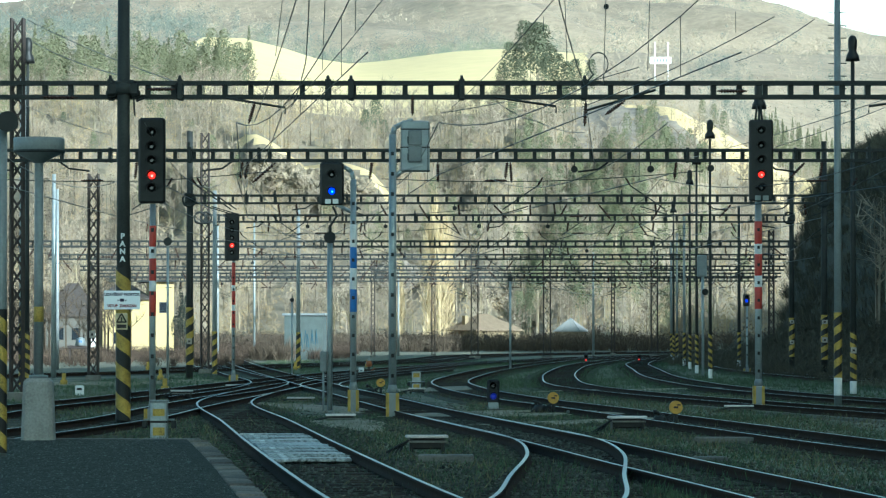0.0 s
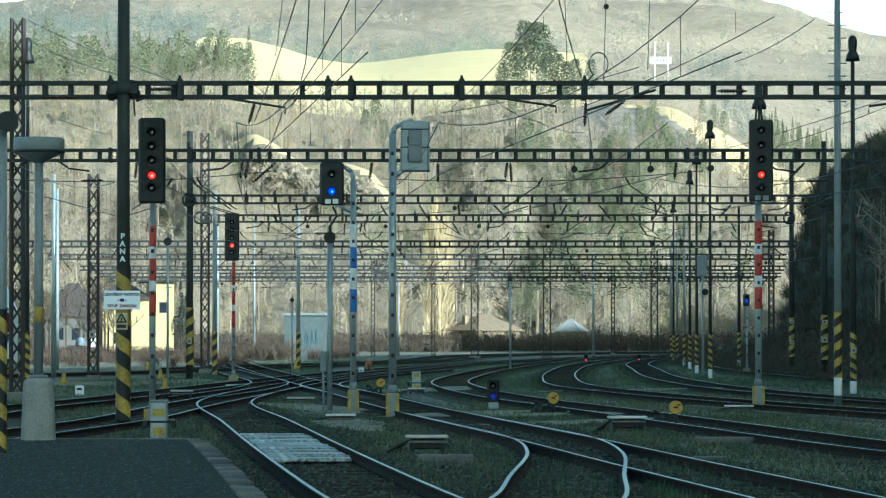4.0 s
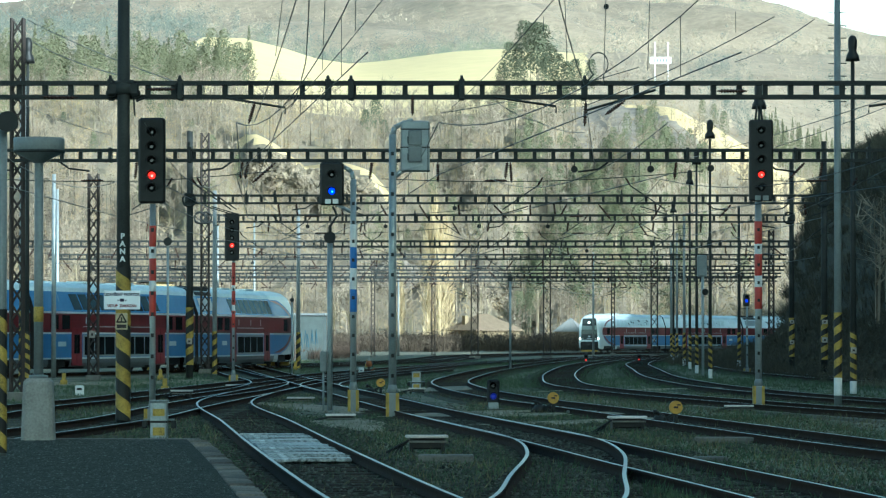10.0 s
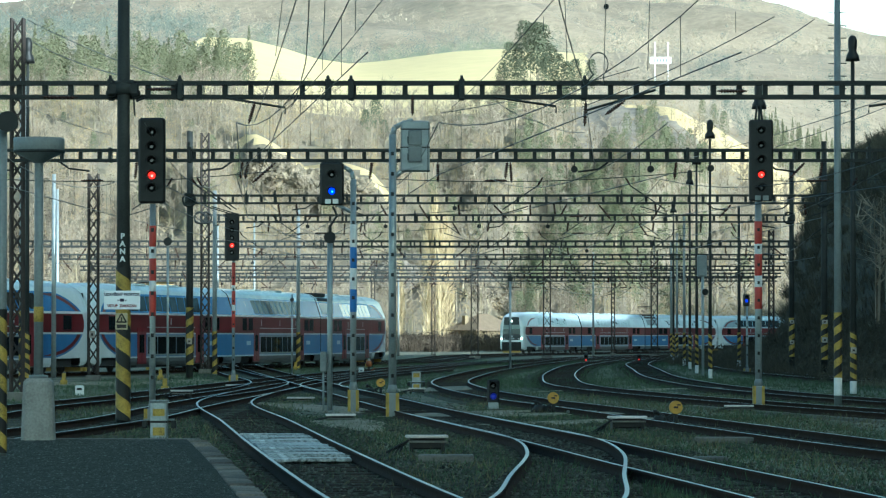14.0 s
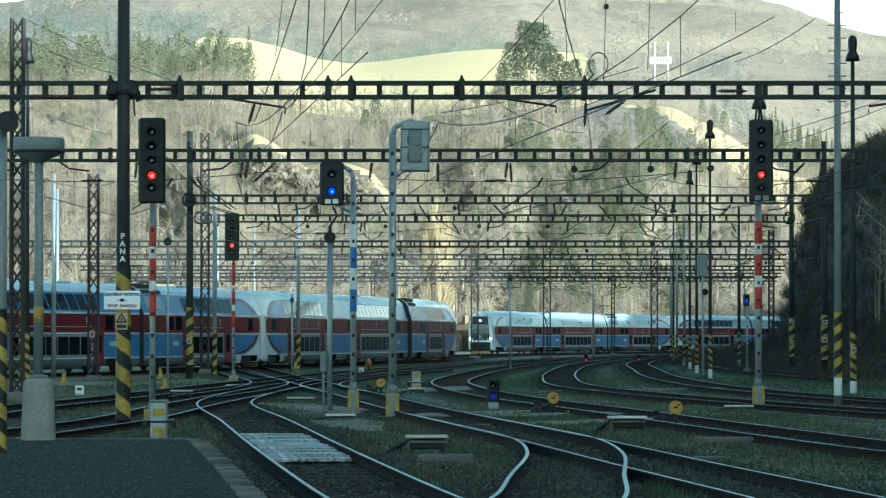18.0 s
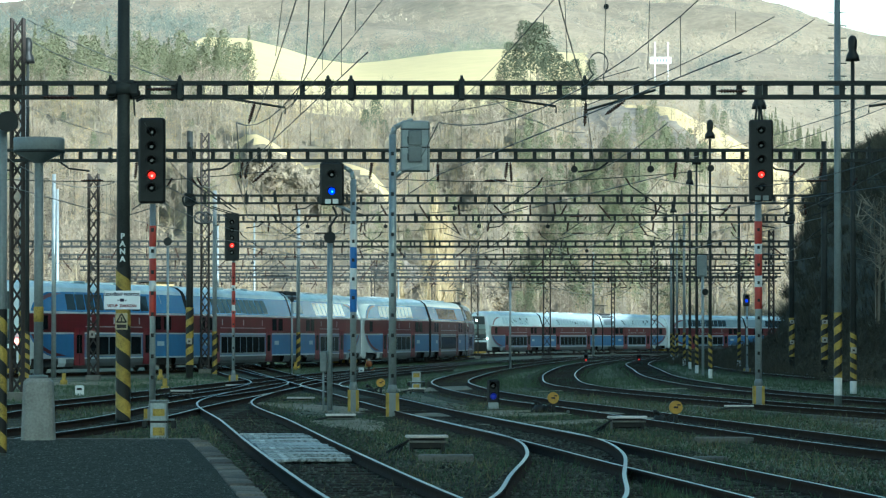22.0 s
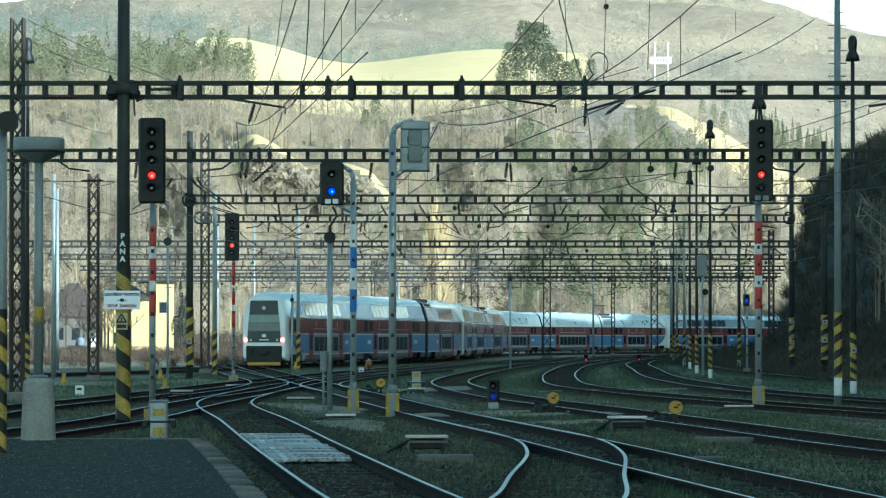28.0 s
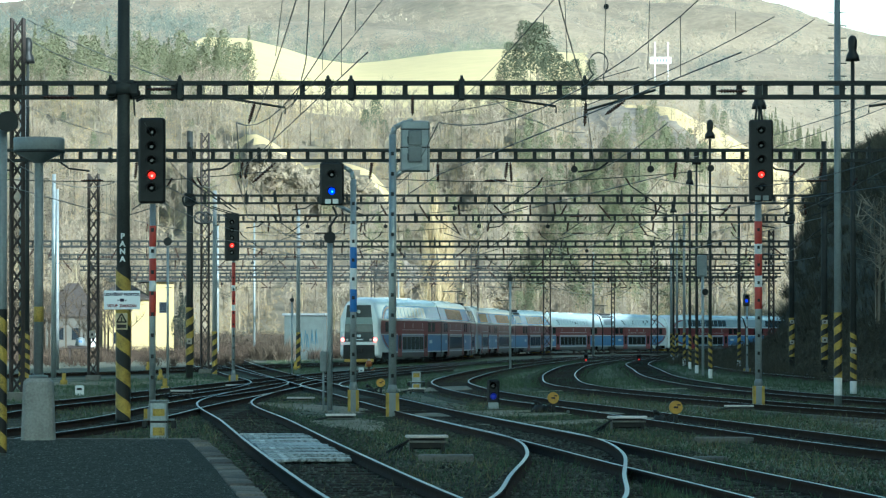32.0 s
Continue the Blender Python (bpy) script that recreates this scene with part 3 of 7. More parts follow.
def side_panel(parent, name, sgn, y0, y1, z0, z1, m, out=0.012, lean=0.0, label="", slant=0.0):
    """A flush panel or window set in one side; lean follows the sloping upper wall."""
    x0, x1 = sgn * (HALF + out), sgn * (HALF - lean + out)
    bm = bmesh.new()
    c = [(x0, y0, z0), (x0, y1, z0), (x1, y1 + slant, z1), (x1, y0 + slant, z1)]
    inner = [(x - sgn * 0.03, y, z) for x, y, z in c]
    a, b = [bm.verts.new(p) for p in c], [bm.verts.new(p) for p in inner]
    bm.faces.new(a if sgn > 0 else a[::-1])
    for k in range(4):
        bm.faces.new((a[k], b[k], b[(k + 1) % 4], a[(k + 1) % 4]))
    return part(name, bm, m, parent, label)


def bogie(parent, y):
    bm = boxm(-1.15, 1.15, -1.7, 1.7, 0.32, 0.72, 0.05)
    b = part("bogie", bm, M_T_DARK, parent, m=pose(0, y, 0))
    for yy in (-1.25, 1.25):
        for s in (-1, 1):
            bm = bmesh.new()
            tube(bm, (s * 0.68, 0, 0), (s * 0.82, 0, 0), 0.46, seg=20)
            part("wheel", bm, M_RUST, b, m=pose(0, yy, 0.46))


def section_x(z):
    return float(np.interp(z, [p[1] for p in SECTION], [p[0] for p in SECTION]))


def arc_y(z):
    """How far forward the painted bands reach on a driver's car, as a rounded D."""
    return NOSE + 5.55 * math.sqrt(max(0.0, 1 - ((z - 2.45) / 1.74) ** 2))


def sweep_y(z):
    """The two edges of the dark red line that follows the D."""
    return tuple(NOSE + a * math.sqrt(max(0.0, 1 - ((z - 2.45) / b) ** 2)) for a, b in ((4.85, 1.48), (5.3, 1.64)))


def nose_skin(name, s, fl, z0, z1, y_of, out, m, parent, label=""):
    """A strip of paint on the curved nose side between two heights."""
    bm = bmesh.new()
    rows = []
    for z in np.linspace(z0, z1, 8):
        ya, yb = y_of(z)
        rows.append([bm.verts.new((s * (section_x(z) * float(np.interp(y, [E_END - 2.6, E_END - 1.3, E_END - 0.5], [1.0, 0.997, 0.985])) + out), fl * y, z)) for y in np.linspace(ya, yb, 5)])
    for p, q in zip(rows, rows[1:]):
        for j in range(4):
            bm.faces.new((p[j], p[j + 1], q[j + 1], q[j]) if s * fl > 0 else (q[j], q[j + 1], p[j + 1], p[j]))
    return part(name, bm, m, parent, label)


E_END = CAR / 2 - 0.25
NOSE = E_END - 6.3


def train_car(cab=0, pant=False, lamps=None, label="", marks=False, pale=False):
    """One car, its middle on the origin, its front towards +Y. cab: 1 a driver's cab in front, -1 one behind."""
    ob = thing("train_car", (0, 0, RAIL_Z), label, "train", "cars of the double-deck trains")
    e = E_END
    # pale: 2 glare in the colour, 1 shade in the colour, else plain blue
    UPPER, UP_GLASS = {2: (M_T_GLARE, M_T_GLASS_GLARE), 1: (M_T_SHADED, M_T_GLASS)}.get(pale, (M_T_UPPER, M_T_GLASS))
    mats_half = [3, 3, 0, 2, 1, 2, 7, 4, 4, 4, 4]
    mats = mats_half + mats_half[::-1] + [5]
    ys = [(-e, 1.0, 0.34, 0.0)] + [(y, 1.0, 0.34, 0.0) for y in (-11.0, -7.8) + ((NOSE,) if cab else ()) + (7.8,)]
    if cab:
        ys += [(e - 2.6, 1.0, 0.34, 0.0), (e - 1.3, 0.997, 0.36, 0.03), (e - 0.55, 0.985, 0.42, 0.12), (e - 0.12, 0.955, 0.5, 0.28), (e, 0.905, 0.6, 0.44)]
    else:
        ys += [(11.0, 1.0, 0.34, 0.0), (e, 1.0, 0.34, 0.0)]
    bm = loft([ring(y, k, z, t) for y, k, z, t in ys], mats)
    gone = []
    for f in bm.faces:
        c = f.calc_center_median()
        if abs(c.y) > e - 0.01 and not (cab and c.y > 0):
            f.material_index = 5
        elif cab and c.y > NOSE:
            f.material_index = 6
        if c.z < 0.66 and abs(abs(c.y) - 9.4) < 1.62 and abs(c.x) > 1.2:
            gone.append(f)
    bmesh.ops.delete(bm, geom=gone, context="FACES")
    bmesh.ops.recalc_face_normals(bm, faces=bm.faces)
    if cab < 0:
        bmesh.ops.rotate(bm, verts=bm.verts, cent=(0, 0, 0), matrix=Matrix.Rotation(math.pi, 3, "Z"))
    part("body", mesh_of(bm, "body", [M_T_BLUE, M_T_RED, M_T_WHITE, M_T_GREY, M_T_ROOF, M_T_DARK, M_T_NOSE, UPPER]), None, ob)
    fl = -1 if cab < 0 else 1

    def panel(name, s, y0, y1, *rest, **kw):
        a, b = sorted((y0 * fl, y1 * fl))
        kw["slant"] = kw.get("slant", 0.0) * fl
        return side_panel(kw.pop("at", ob), name, s, a, b, *rest, **kw)

    doors = (-6.75, 6.75) if not cab else ((-4.3, 4.7) if pant else (-6.2, 4.7))
    for s in (-1, 1):
        # sliding doors reach down to the foot of the skirt
        for yc in doors:
            d = panel("door", s, yc - 0.78, yc + 0.78, 0.40, 2.3, M_T_DOOR, 0.014, label="dark red sliding door")
            for k in (-0.42, 0.02):
                panel("door_window", s, yc + k, yc + k + 0.40, 1.0, 1.95, M_T_GLASS, 0.02, at=d)
            panel("door_seam", s, yc - 0.03, yc - 0.005, 0.45, 2.25, M_T_DARK, 0.022, at=d)
        # lower deck: a framed window field between the doors
        f0, f1 = doors[0] + 0.95, doors[1] - 0.95
        panel("window_field", s, f0, f1, 0.84, 1.94, M_T_FRAME, 0.010)
        n = round((f1 - f0) / 1.75)
        for k in range(n):
            w = (f1 - f0 - 0.3) / n
            panel("window", s, f0 + 0.15 + k * w + 0.07, f0 + 0.15 + (k + 1) * w - 0.07, 0.93, 1.84, M_T_GLASS, 0.016)
        panel("sill_line", s, -e + 0.1, NOSE if cab else e - 0.1, 0.72, 0.80, M_T_WHITE, 0.007)
        # large upper windows lean with the wall, a wide pane and a thin post by turns
        u0, u1 = doors[0] - 0.3, doors[1] + (1.8 if cab else 0.2)
        n = round((u1 - u0) / 1.45)
        for k in range(n):
            w = (u1 - u0) / n
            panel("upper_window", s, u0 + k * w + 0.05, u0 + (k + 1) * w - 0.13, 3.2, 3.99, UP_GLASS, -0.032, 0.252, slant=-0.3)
        # vestibule windows in the red band beyond the doors
        for y0 in (doors[0] - 3.9, doors[0] - 2.2, doors[1] + 1.0, doors[1] + 2.7):
            if abs(y0) < e - 1.5 and not (cab and y0 > NOSE - 1.5):
                panel("band_window", s, y0, y0 + 1.15, 2.22, 2.92, M_T_GLASS, 0.012)
        panel("band_line", s, f0, f1, 2.33, 2.37, M_T_WHITE, 0.012)
        for y0 in (f0 + 0.4, f1 - 0.9, (f0 + f1) / 2):
            panel("marking_bar", s, y0, y0 + 0.14, 2.5, 2.84, M_T_WHITE, 0.012, label="small pale marking bar")
        for y0 in (doors[0] - 2.8,) + (() if cab else (doors[1] + 1.6,)):
            panel("logo_bar", s, y0, y0 + 1.2, 1.36, 1.6, M_T_WHITE, 0.008, label="small pale logo bar")
        # rain strips and seams in the skin
        for y0 in (-9.0, -4.5, 0.0, 4.5):
            panel("roof_seam", s, y0, y0 + 0.05, 3.12, 4.08, M_T_SEAM, -0.02, 0.30)
    for y in (-9.4, 9.4):
        bogie(ob, y)
    part("underframe_box", boxm(-1.2, 1.2, -6.5, 6.5, 0.22, 0.42, 0.05), M_T_DARK, ob)
    part("equipment_box", boxm(-1.27, 1.27, -5.2, -1.6, 0.24, 0.5, 0.03), M_T_GREY, ob)
    part("equipment_box", boxm(-1.27, 1.27, 1.2, 4.6, 0.24, 0.5, 0.03), M_T_GREY, ob)
    part("roof_hatch", boxm(-0.5, 0.5, -3.0, -1.2, 4.58, 4.68, 0.02), M_T_ROOF, ob)
    part("roof_hatch", boxm(-0.5, 0.5, 3.2, 5.0, 4.58, 4.68, 0.02), M_T_ROOF, ob)
    if pant:
        yp = -fl * 10.4
        for s in (-1, 1):
            side_panel(ob, "roof_recess", s, yp - 1.9, yp + 1.9, 4.14, 4.34, M_T_DARK, -0.30, 0.11, label="dark recess under the pantograph")
            side_panel(ob, "vent_grille", s, yp - 1.7, yp + 1.6, 3.3, 4.0, M_T_FRAME, -0.05, 0.243, label="grey ventilation grille")
        part("roof_well", boxm(-0.86, 0.86, yp - 1.9, yp + 1.9, 4.4, 4.66, 0.03), M_T_DARK, ob)
        bm = bmesh.new()
        for s in (-0.5, 0.5):
            angle_bar(bm, (s, yp - 1.0, 4.7), (s * 0.6, yp + 0.9, 5.15), 0.03)
            angle_bar(bm, (s * 0.6, yp + 0.9, 5.15), (s * 0.9, yp - 0.6, 5.6), 0.03)
        tube(bm, (-0.85, yp - 0.6, 5.62), (0.85, yp - 0.6, 5.62), 0.04, seg=6)
        part("pantograph", bm, M_STEEL, ob)
    if marks:
        # dark scrawls sprayed along the upper wall
        rnd = random.Random(marks)
        for s in (-1, 1):
            for k in range(9):
                y0 = rnd.uniform(-7, 7)
                z0 = rnd.uniform(3.25, 3.7)
                side_panel(ob, "scrawl", s, y0, y0 + rnd.uniform(0.15, 0.5), z0, z0 + rnd.uniform(0.15, 0.3), M_T_DARK, -(z0 - 3.1) * 0.32 + 0.012, 0.09, slant=rnd.uniform(-0.6, 0.8), label="dark sprayed scrawl")
    if cab:
        g = e + 0.01

        def face(name, pts, m, label="", d=0.04):
            bm = bmesh.new()
            a = [bm.verts.new((x * fl, y * fl, z)) for x, y, z in pts]
            b = [bm.verts.new((x * fl, (y - d) * fl, z)) for x, y, z in pts]
            bm.faces.new(a)
            n = len(a)
            for k in range(n):
                bm.faces.new((a[k], b[k], b[(k + 1) % n], a[(k + 1) % n]))
            bmesh.ops.recalc_face_normals(bm, faces=bm.faces)
            return part(name, bm, m, ob, label)

        def quad(name, w0, w1, z0, z1, m, label="", out=0.012):
            return face(name, [(-w0, g + out, z0), (w0, g + out, z0), (w1, g + out, z1), (-w1, g + out, z1)], m, label)
        quad("screen_surround", 1.06, 0.84, 1.5, 4.06, M_T_DARK, "dark surround of the front windows", 0.006)
        quad("front_panel", 1.02, 1.02, 1.54, 2.14, M_T_FACE, "dark grey lower front panel")
        quad("windscreen", 1.01, 0.98, 2.18, 2.70, M_T_SCREEN, "wide grey-green windscreen")
        quad("screen_glare", 0.98, 0.92, 2.72, 3.2, M_T_SCREEN_GLARE, "sky reflection coloured onto the top of the windscreen")
        quad("top_panel", 0.91, 0.8, 3.24, 4.02, M_T_FACE, "dark grey panel under the roof")
        quad("front_logo", 0.13, 0.13, 1.82, 2.0, M_T_WHITE, "small white logo plate", 0.02)
        quad("number_bar", 0.3, 0.3, 1.62, 1.69, M_T_WHITE, "pale bar of lettering", 0.02)
        part("lamp_ring", tubem((0, fl * g, 3.6), (0, fl * (g + 0.04), 3.6), 0.2, seg=16), M_T_DARK, ob)
        part("top_lamp", tubem((0, fl * g, 3.6), (0, fl * (g + 0.06), 3.6), 0.12, seg=14), M_T_LAMP if lamps == "white" else M_T_LAMP_OFF, ob)
        for s in (-1, 1):
            part("head_lamp", tubem((s * 1.14, fl * (g - 0.05), 1.64), (s * 1.14, fl * (g + 0.04), 1.64), 0.12, seg=14), {"white": M_T_LAMP, "red": M_T_TAIL}.get(lamps, M_T_LAMP_OFF), ob)
            part("marker_lamp", tubem((s * 0.82, fl * (g - 0.05), 1.64), (s * 0.82, fl * (g + 0.04), 1.64), 0.08, seg=12), M_T_LAMP_OFF, ob)
            part("buffer", tubem((s * 0.87, fl * (g - 0.3), 1.02), (s * 0.87, fl * (g + 0.25), 1.02), 0.2, seg=12), M_T_DARK, ob)
            part("side_mirror", boxm(s * 1.22 - 0.05, s * 1.22 + 0.05, fl * (e - 0.5) - 0.06, fl * (e - 0.5) + 0.06, 2.4, 2.75, 0.02), M_T_DARK, ob)
        part("coupler", boxm(-0.25, 0.25, -0.3, 0.3, 0.75, 1.05, 0.04), M_T_DARK, ob, m=pose(0, fl * (g + 0.05), 0))
        part("snow_plough", boxm(-1.02, 1.02, -0.15, 0.15, 0.08, 0.30, 0.04), M_PLOUGH, ob, "dull yellow snow plough", m=pose(0, fl * (g - 0.1), 0))
        part("plough_frame", boxm(-1.12, 1.12, -0.3, 0.3, 0.3, 1.3, 0.04), M_BLACK, ob, m=pose(0, fl * (g - 0.28), 0))
        # the colour bands end forwards in a rounded D, edged with a dark red sweep
        for s in (-1, 1):
            nose_skin("blue_panel", s, fl, 0.80, 1.97, lambda z: (NOSE - 0.02, arc_y(z)), 0.008, M_T_BLUE, ob)
            nose_skin("red_panel", s, fl, 2.06, 2.99, lambda z: (NOSE - 0.02, arc_y(z)), 0.008, M_T_RED, ob)
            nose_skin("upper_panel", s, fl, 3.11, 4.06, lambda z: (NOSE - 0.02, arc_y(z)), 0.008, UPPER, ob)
            nose_skin("nose_sweep", s, fl, 0.89, 1.97, sweep_y, 0.013, M_T_RED, ob, "dark red sweeping line")
            nose_skin("nose_sweep", s, fl, 3.11, 4.0, sweep_y, 0.013, M_T_RED, ob, "dark red sweeping line")
            side_panel(ob, "cab_window", s, *sorted((fl * (e - 3.6), fl * (e - 2.5))), 2.2, 2.9, M_T_GLASS, 0.014, label="small cab side window")
    # gangway bellows at the plain ends
    for y in ((-e, e) if not cab else (-e * fl,)):
        sg = 1 if y > 0 else -1
        part("gangway", boxm(-0.75, 0.75, min(y, y + sg * 0.24), max(y, y + sg * 0.24), 0.9, 3.3, 0.05), M_T_DARK, ob, "dark rubber gangway")
        part("end_buffer", boxm(-0.3, 0.3, min(y, y + sg * 0.22), max(y, y + sg * 0.22), 0.6, 0.85, 0.03), M_T_DARK, ob)
    return ob


def cumulative(p):
    return np.concatenate([[0], np.cumsum(np.linalg.norm(np.diff(p, axis=0), axis=1))])


def car_pose(p, cum, s, facing=1):
    """The pose of a car whose bogies stand on the path p, 9.4 m before and behind s."""
    a = np.array([np.interp(s - 9.4, cum, p[:, k]) for k in (0, 1)])
    b = np.array([np.interp(s + 9.4, cum, p[:, k]) for k in (0, 1)])
    d = (b - a) * facing
    c = (a + b) / 2
    return pose(c[0], c[1], RAIL_Z, 0, 0, math.degrees(math.atan2(d[1], d[0])) - 90)


UNIT = [(1, True), (0, False), (-1, True)]
LEFT_CARS, RIGHT_CARS = [], []
for n in range(6):
    c, pt = UNIT[n % 3]
    LEFT_CARS.append(train_car(c, pt and c > 0, "red" if n == 5 else None, "double-deck train car in blue, dark red and white"))
for n in range(6):
    c, pt = UNIT[n % 3]
    RIGHT_CARS.append(train_car(c, pt and c < 0, "white" if n == 0 else None, "double-deck train car with sprayed scrawls, upper wall coloured with glare or shade", 11 + n, 2 if n < 3 else 1))

# arc length along each line at a known point of the line
LEFT_ORIGIN, RIGHT_ORIGIN = (0.5, 324.4), (4.2, 426.0)
LEFT_GO = [(0.0, -6.52), (3.5, -5.28), (5.5, -4.58), (7.0, -4.065), (10.0, -3.055), (13.0, -2.07), (17.0, -0.76), (19.0, -0.12), (23.0, 1.22), (25.0, 1.89), (28.0, 2.82), (29.0, 3.16), (32.0, 4.11)]
RIGHT_GO = [(0.0, 6.9), (3.5, 5.0), (5.5, 3.95), (6.0, 3.73), (7.0, 3.24), (8.0, 2.76), (9.0, 2.3), (10.0, 1.88), (11.0, 1.48), (12.0, 1.12), (13.0, 0.82), (14.0, 0.58), (15.0, 0.37), (16.0, 0.2), (17.0, 0.07), (18.0, 0.0), (19.0, -0.04), (20.0, -0.06), (22.0, -0.08), (32.0, -0.08)]


def go_at(rows, t):
    """Smooth reading of a time table."""
    ts, cs = np.array(rows).T
    m = np.gradient(cs, ts)
    i = int(np.clip(np.searchsorted(ts, t) - 1, 0, len(ts) - 2))
    h = ts[i + 1] - ts[i]
    u = (t - ts[i]) / h
    return (2 * u**3 - 3 * u**2 + 1) * cs[i] + (u**3 - 2 * u**2 + u) * h * m[i] + (3 * u**2 - 2 * u**3) * cs[i + 1] + (u**3 - u**2) * h * m[i + 1]


def motions():
    times = [0.5 * k for k in range(65)]
    p = spline([(-120, -40), (-95, 10), (-71, 60)] + TRACKS["k"], 0.5)
    cum = cumulative(p)
    s0 = cum[np.argmin(np.linalg.norm(p - np.array(LEFT_ORIGIN), axis=1))]
    for n, car in enumerate(LEFT_CARS):
        walk(car, [(t, car_pose(p, cum, s0 + (go_at(LEFT_GO, t) - n - 0.5) * CAR)) for t in times])
    q = spline(TRACKS["l"] + [(150, 648), (190, 674), (240, 700), (300, 725)], 0.5)
    cumq = cumulative(q)
    r0 = cumq[np.argmin(np.linalg.norm(q - np.array(RIGHT_ORIGIN), axis=1))]
    for n, car in enumerate(RIGHT_CARS):
        walk(car, [(t, car_pose(q, cumq, r0 + (go_at(RIGHT_GO, t) + n + 0.5) * CAR, -1)) for t in times])


# ---- woods on the hills: many small trees, joined hill by hill ----
def tri_twigs(rng, n, base, spread, width, up=0.5):
    """Loose twigs as thin triangles: bases on a crown's axis, tips spread outwards."""
    out = []
    for _ in range(n):
        a = base(rng)
        d = np.array([rng.gauss(0, 1), rng.gauss(0, 1), rng.gauss(up, 0.6)])
        d /= np.linalg.norm(d)
        L = spread * rng.uniform(0.5, 1.1)
        side = np.cross(d, [rng.gauss(0, 1), rng.gauss(0, 1), rng.gauss(0, 1)])
        side /= np.linalg.norm(side) + 1e-9
        w = width * rng.uniform(0.6, 1.3)
        out.append([a - side * w, a + side * w, a + d * L])
    return out


def bare_tree(seed, h=11.0, crown=2.6, twigs=90, lim=9, tw=0.055, slim=False):
    rng = random.Random(seed)
    t = []
    r = h * 0.014
    for k in range(3):
        a0, a1 = 2.1 * k, 2.1 * (k + 1)
        p, q = np.array([math.cos(a0) * r, math.sin(a0) * r, -0.6]), np.array([math.cos(a1) * r, math.sin(a1) * r, -0.6])
        top = np.array([rng.gauss(0, 0.2), rng.gauss(0, 0.2), h * 0.93])
        t.append([p, q, top])
    limbs = []
    for _ in range(lim):
        z = h * rng.uniform(0.25, 0.75)
        an = rng.uniform(0, 6.28)
        L = crown * rng.uniform(0.6, 1.1) * (0.6 if slim else 1.0)
        a = np.array([0, 0, z])
        b = a + np.array([math.cos(an) * L, math.sin(an) * L, L * (2.2 if slim else 0.9)])
        side = np.array([-math.sin(an), math.cos(an), 0]) * r * 0.55
        upv = np.array([0, 0, 1]) * r * 0.55
        t += [[a - side, a + side, b], [a - upv, a + upv, b]]
        limbs.append((a, b))
    def base(g):
        a, b = limbs[g.randrange(lim)]
        return a + (b - a) * g.uniform(0.25, 1.0)
    t += tri_twigs(rng, twigs, base, crown * 0.75, tw, 1.0 if not slim else 2.2)
    return np.array(t)


def poplar(seed, h=20.0, w=2.0, twigs=420):
    """A slim upright poplar: a dense broom of steep bare branches."""
    rng = random.Random(seed)
    t = []
    for _ in range(twigs):
        f = rng.random() ** 0.75
        an = rng.uniform(0, 6.28)
        wide = w * (0.35 + 0.65 * math.sin(math.pi * min(1.0, 0.12 + f * 0.88)) ** 0.6)
        r0, r1 = wide * rng.random() * 0.55, wide * rng.uniform(0.3, 1.0)
        z = h * 0.9 * f
        L = rng.uniform(1.2, 3.4)
        a = np.array([math.cos(an) * r0, math.sin(an) * r0, z])
        b = np.array([math.cos(an) * r1, math.sin(an) * r1, z + L])
        side = np.cross(b - a, [rng.gauss(0, 1), rng.gauss(0, 1), 0.1])
        side = side / (np.linalg.norm(side) + 1e-9) * rng.uniform(0.03, 0.07)
        t.append([a - side, a + side, b])
    t.append([np.array([-0.3, 0, -0.5]), np.array([0.3, 0, -0.5]), np.array([0, 0, h])])
    return np.array(t)


def conifer(seed, h=14.0, w=2.6, tufts=110, pine=False, size=1.0):
    rng = random.Random(seed)
    t = []
    r = 0.10
    for k in range(3):
        a0, a1 = 2.1 * k, 2.1 * (k + 1)
        t.append([np.array([math.cos(a0) * r, math.sin(a0) * r, -0.6]), np.array([math.cos(a1) * r, math.sin(a1) * r, -0.6]), np.array([0, 0, h])])
    for _ in range(tufts):
        f = rng.random() ** 0.8
        z = h * ((0.45 + 0.55 * f) if pine else (0.12 + 0.88 * f))
        rad = w * ((1 - (f - 0.4) ** 2 * 1.6) * 0.8 if pine else (1.02 - f)) * rng.uniform(0.55, 1.1)
        an = rng.uniform(0, 6.28)
        c = np.array([math.cos(an) * rad, math.sin(an) * rad, z])
        s = rng.uniform(0.25, 0.5) * (1.1 if pine else 0.95) * size
        dn = np.array([math.cos(an), math.sin(an), -0.5]) * s
        sd = np.array([-math.sin(an), math.cos(an), rng.uniform(-0.3, 0.3)]) * s * 0.75
        t.append([c - dn * 0.6 - sd, c - dn * 0.6 + sd, c + dn])
        t.append([c - dn * 0.5 + np.array([0, 0, s * 0.55]), c + sd * 0.9, c - sd * 0.9 - np.array([0, 0, s * 0.4])])
    return np.array(t)


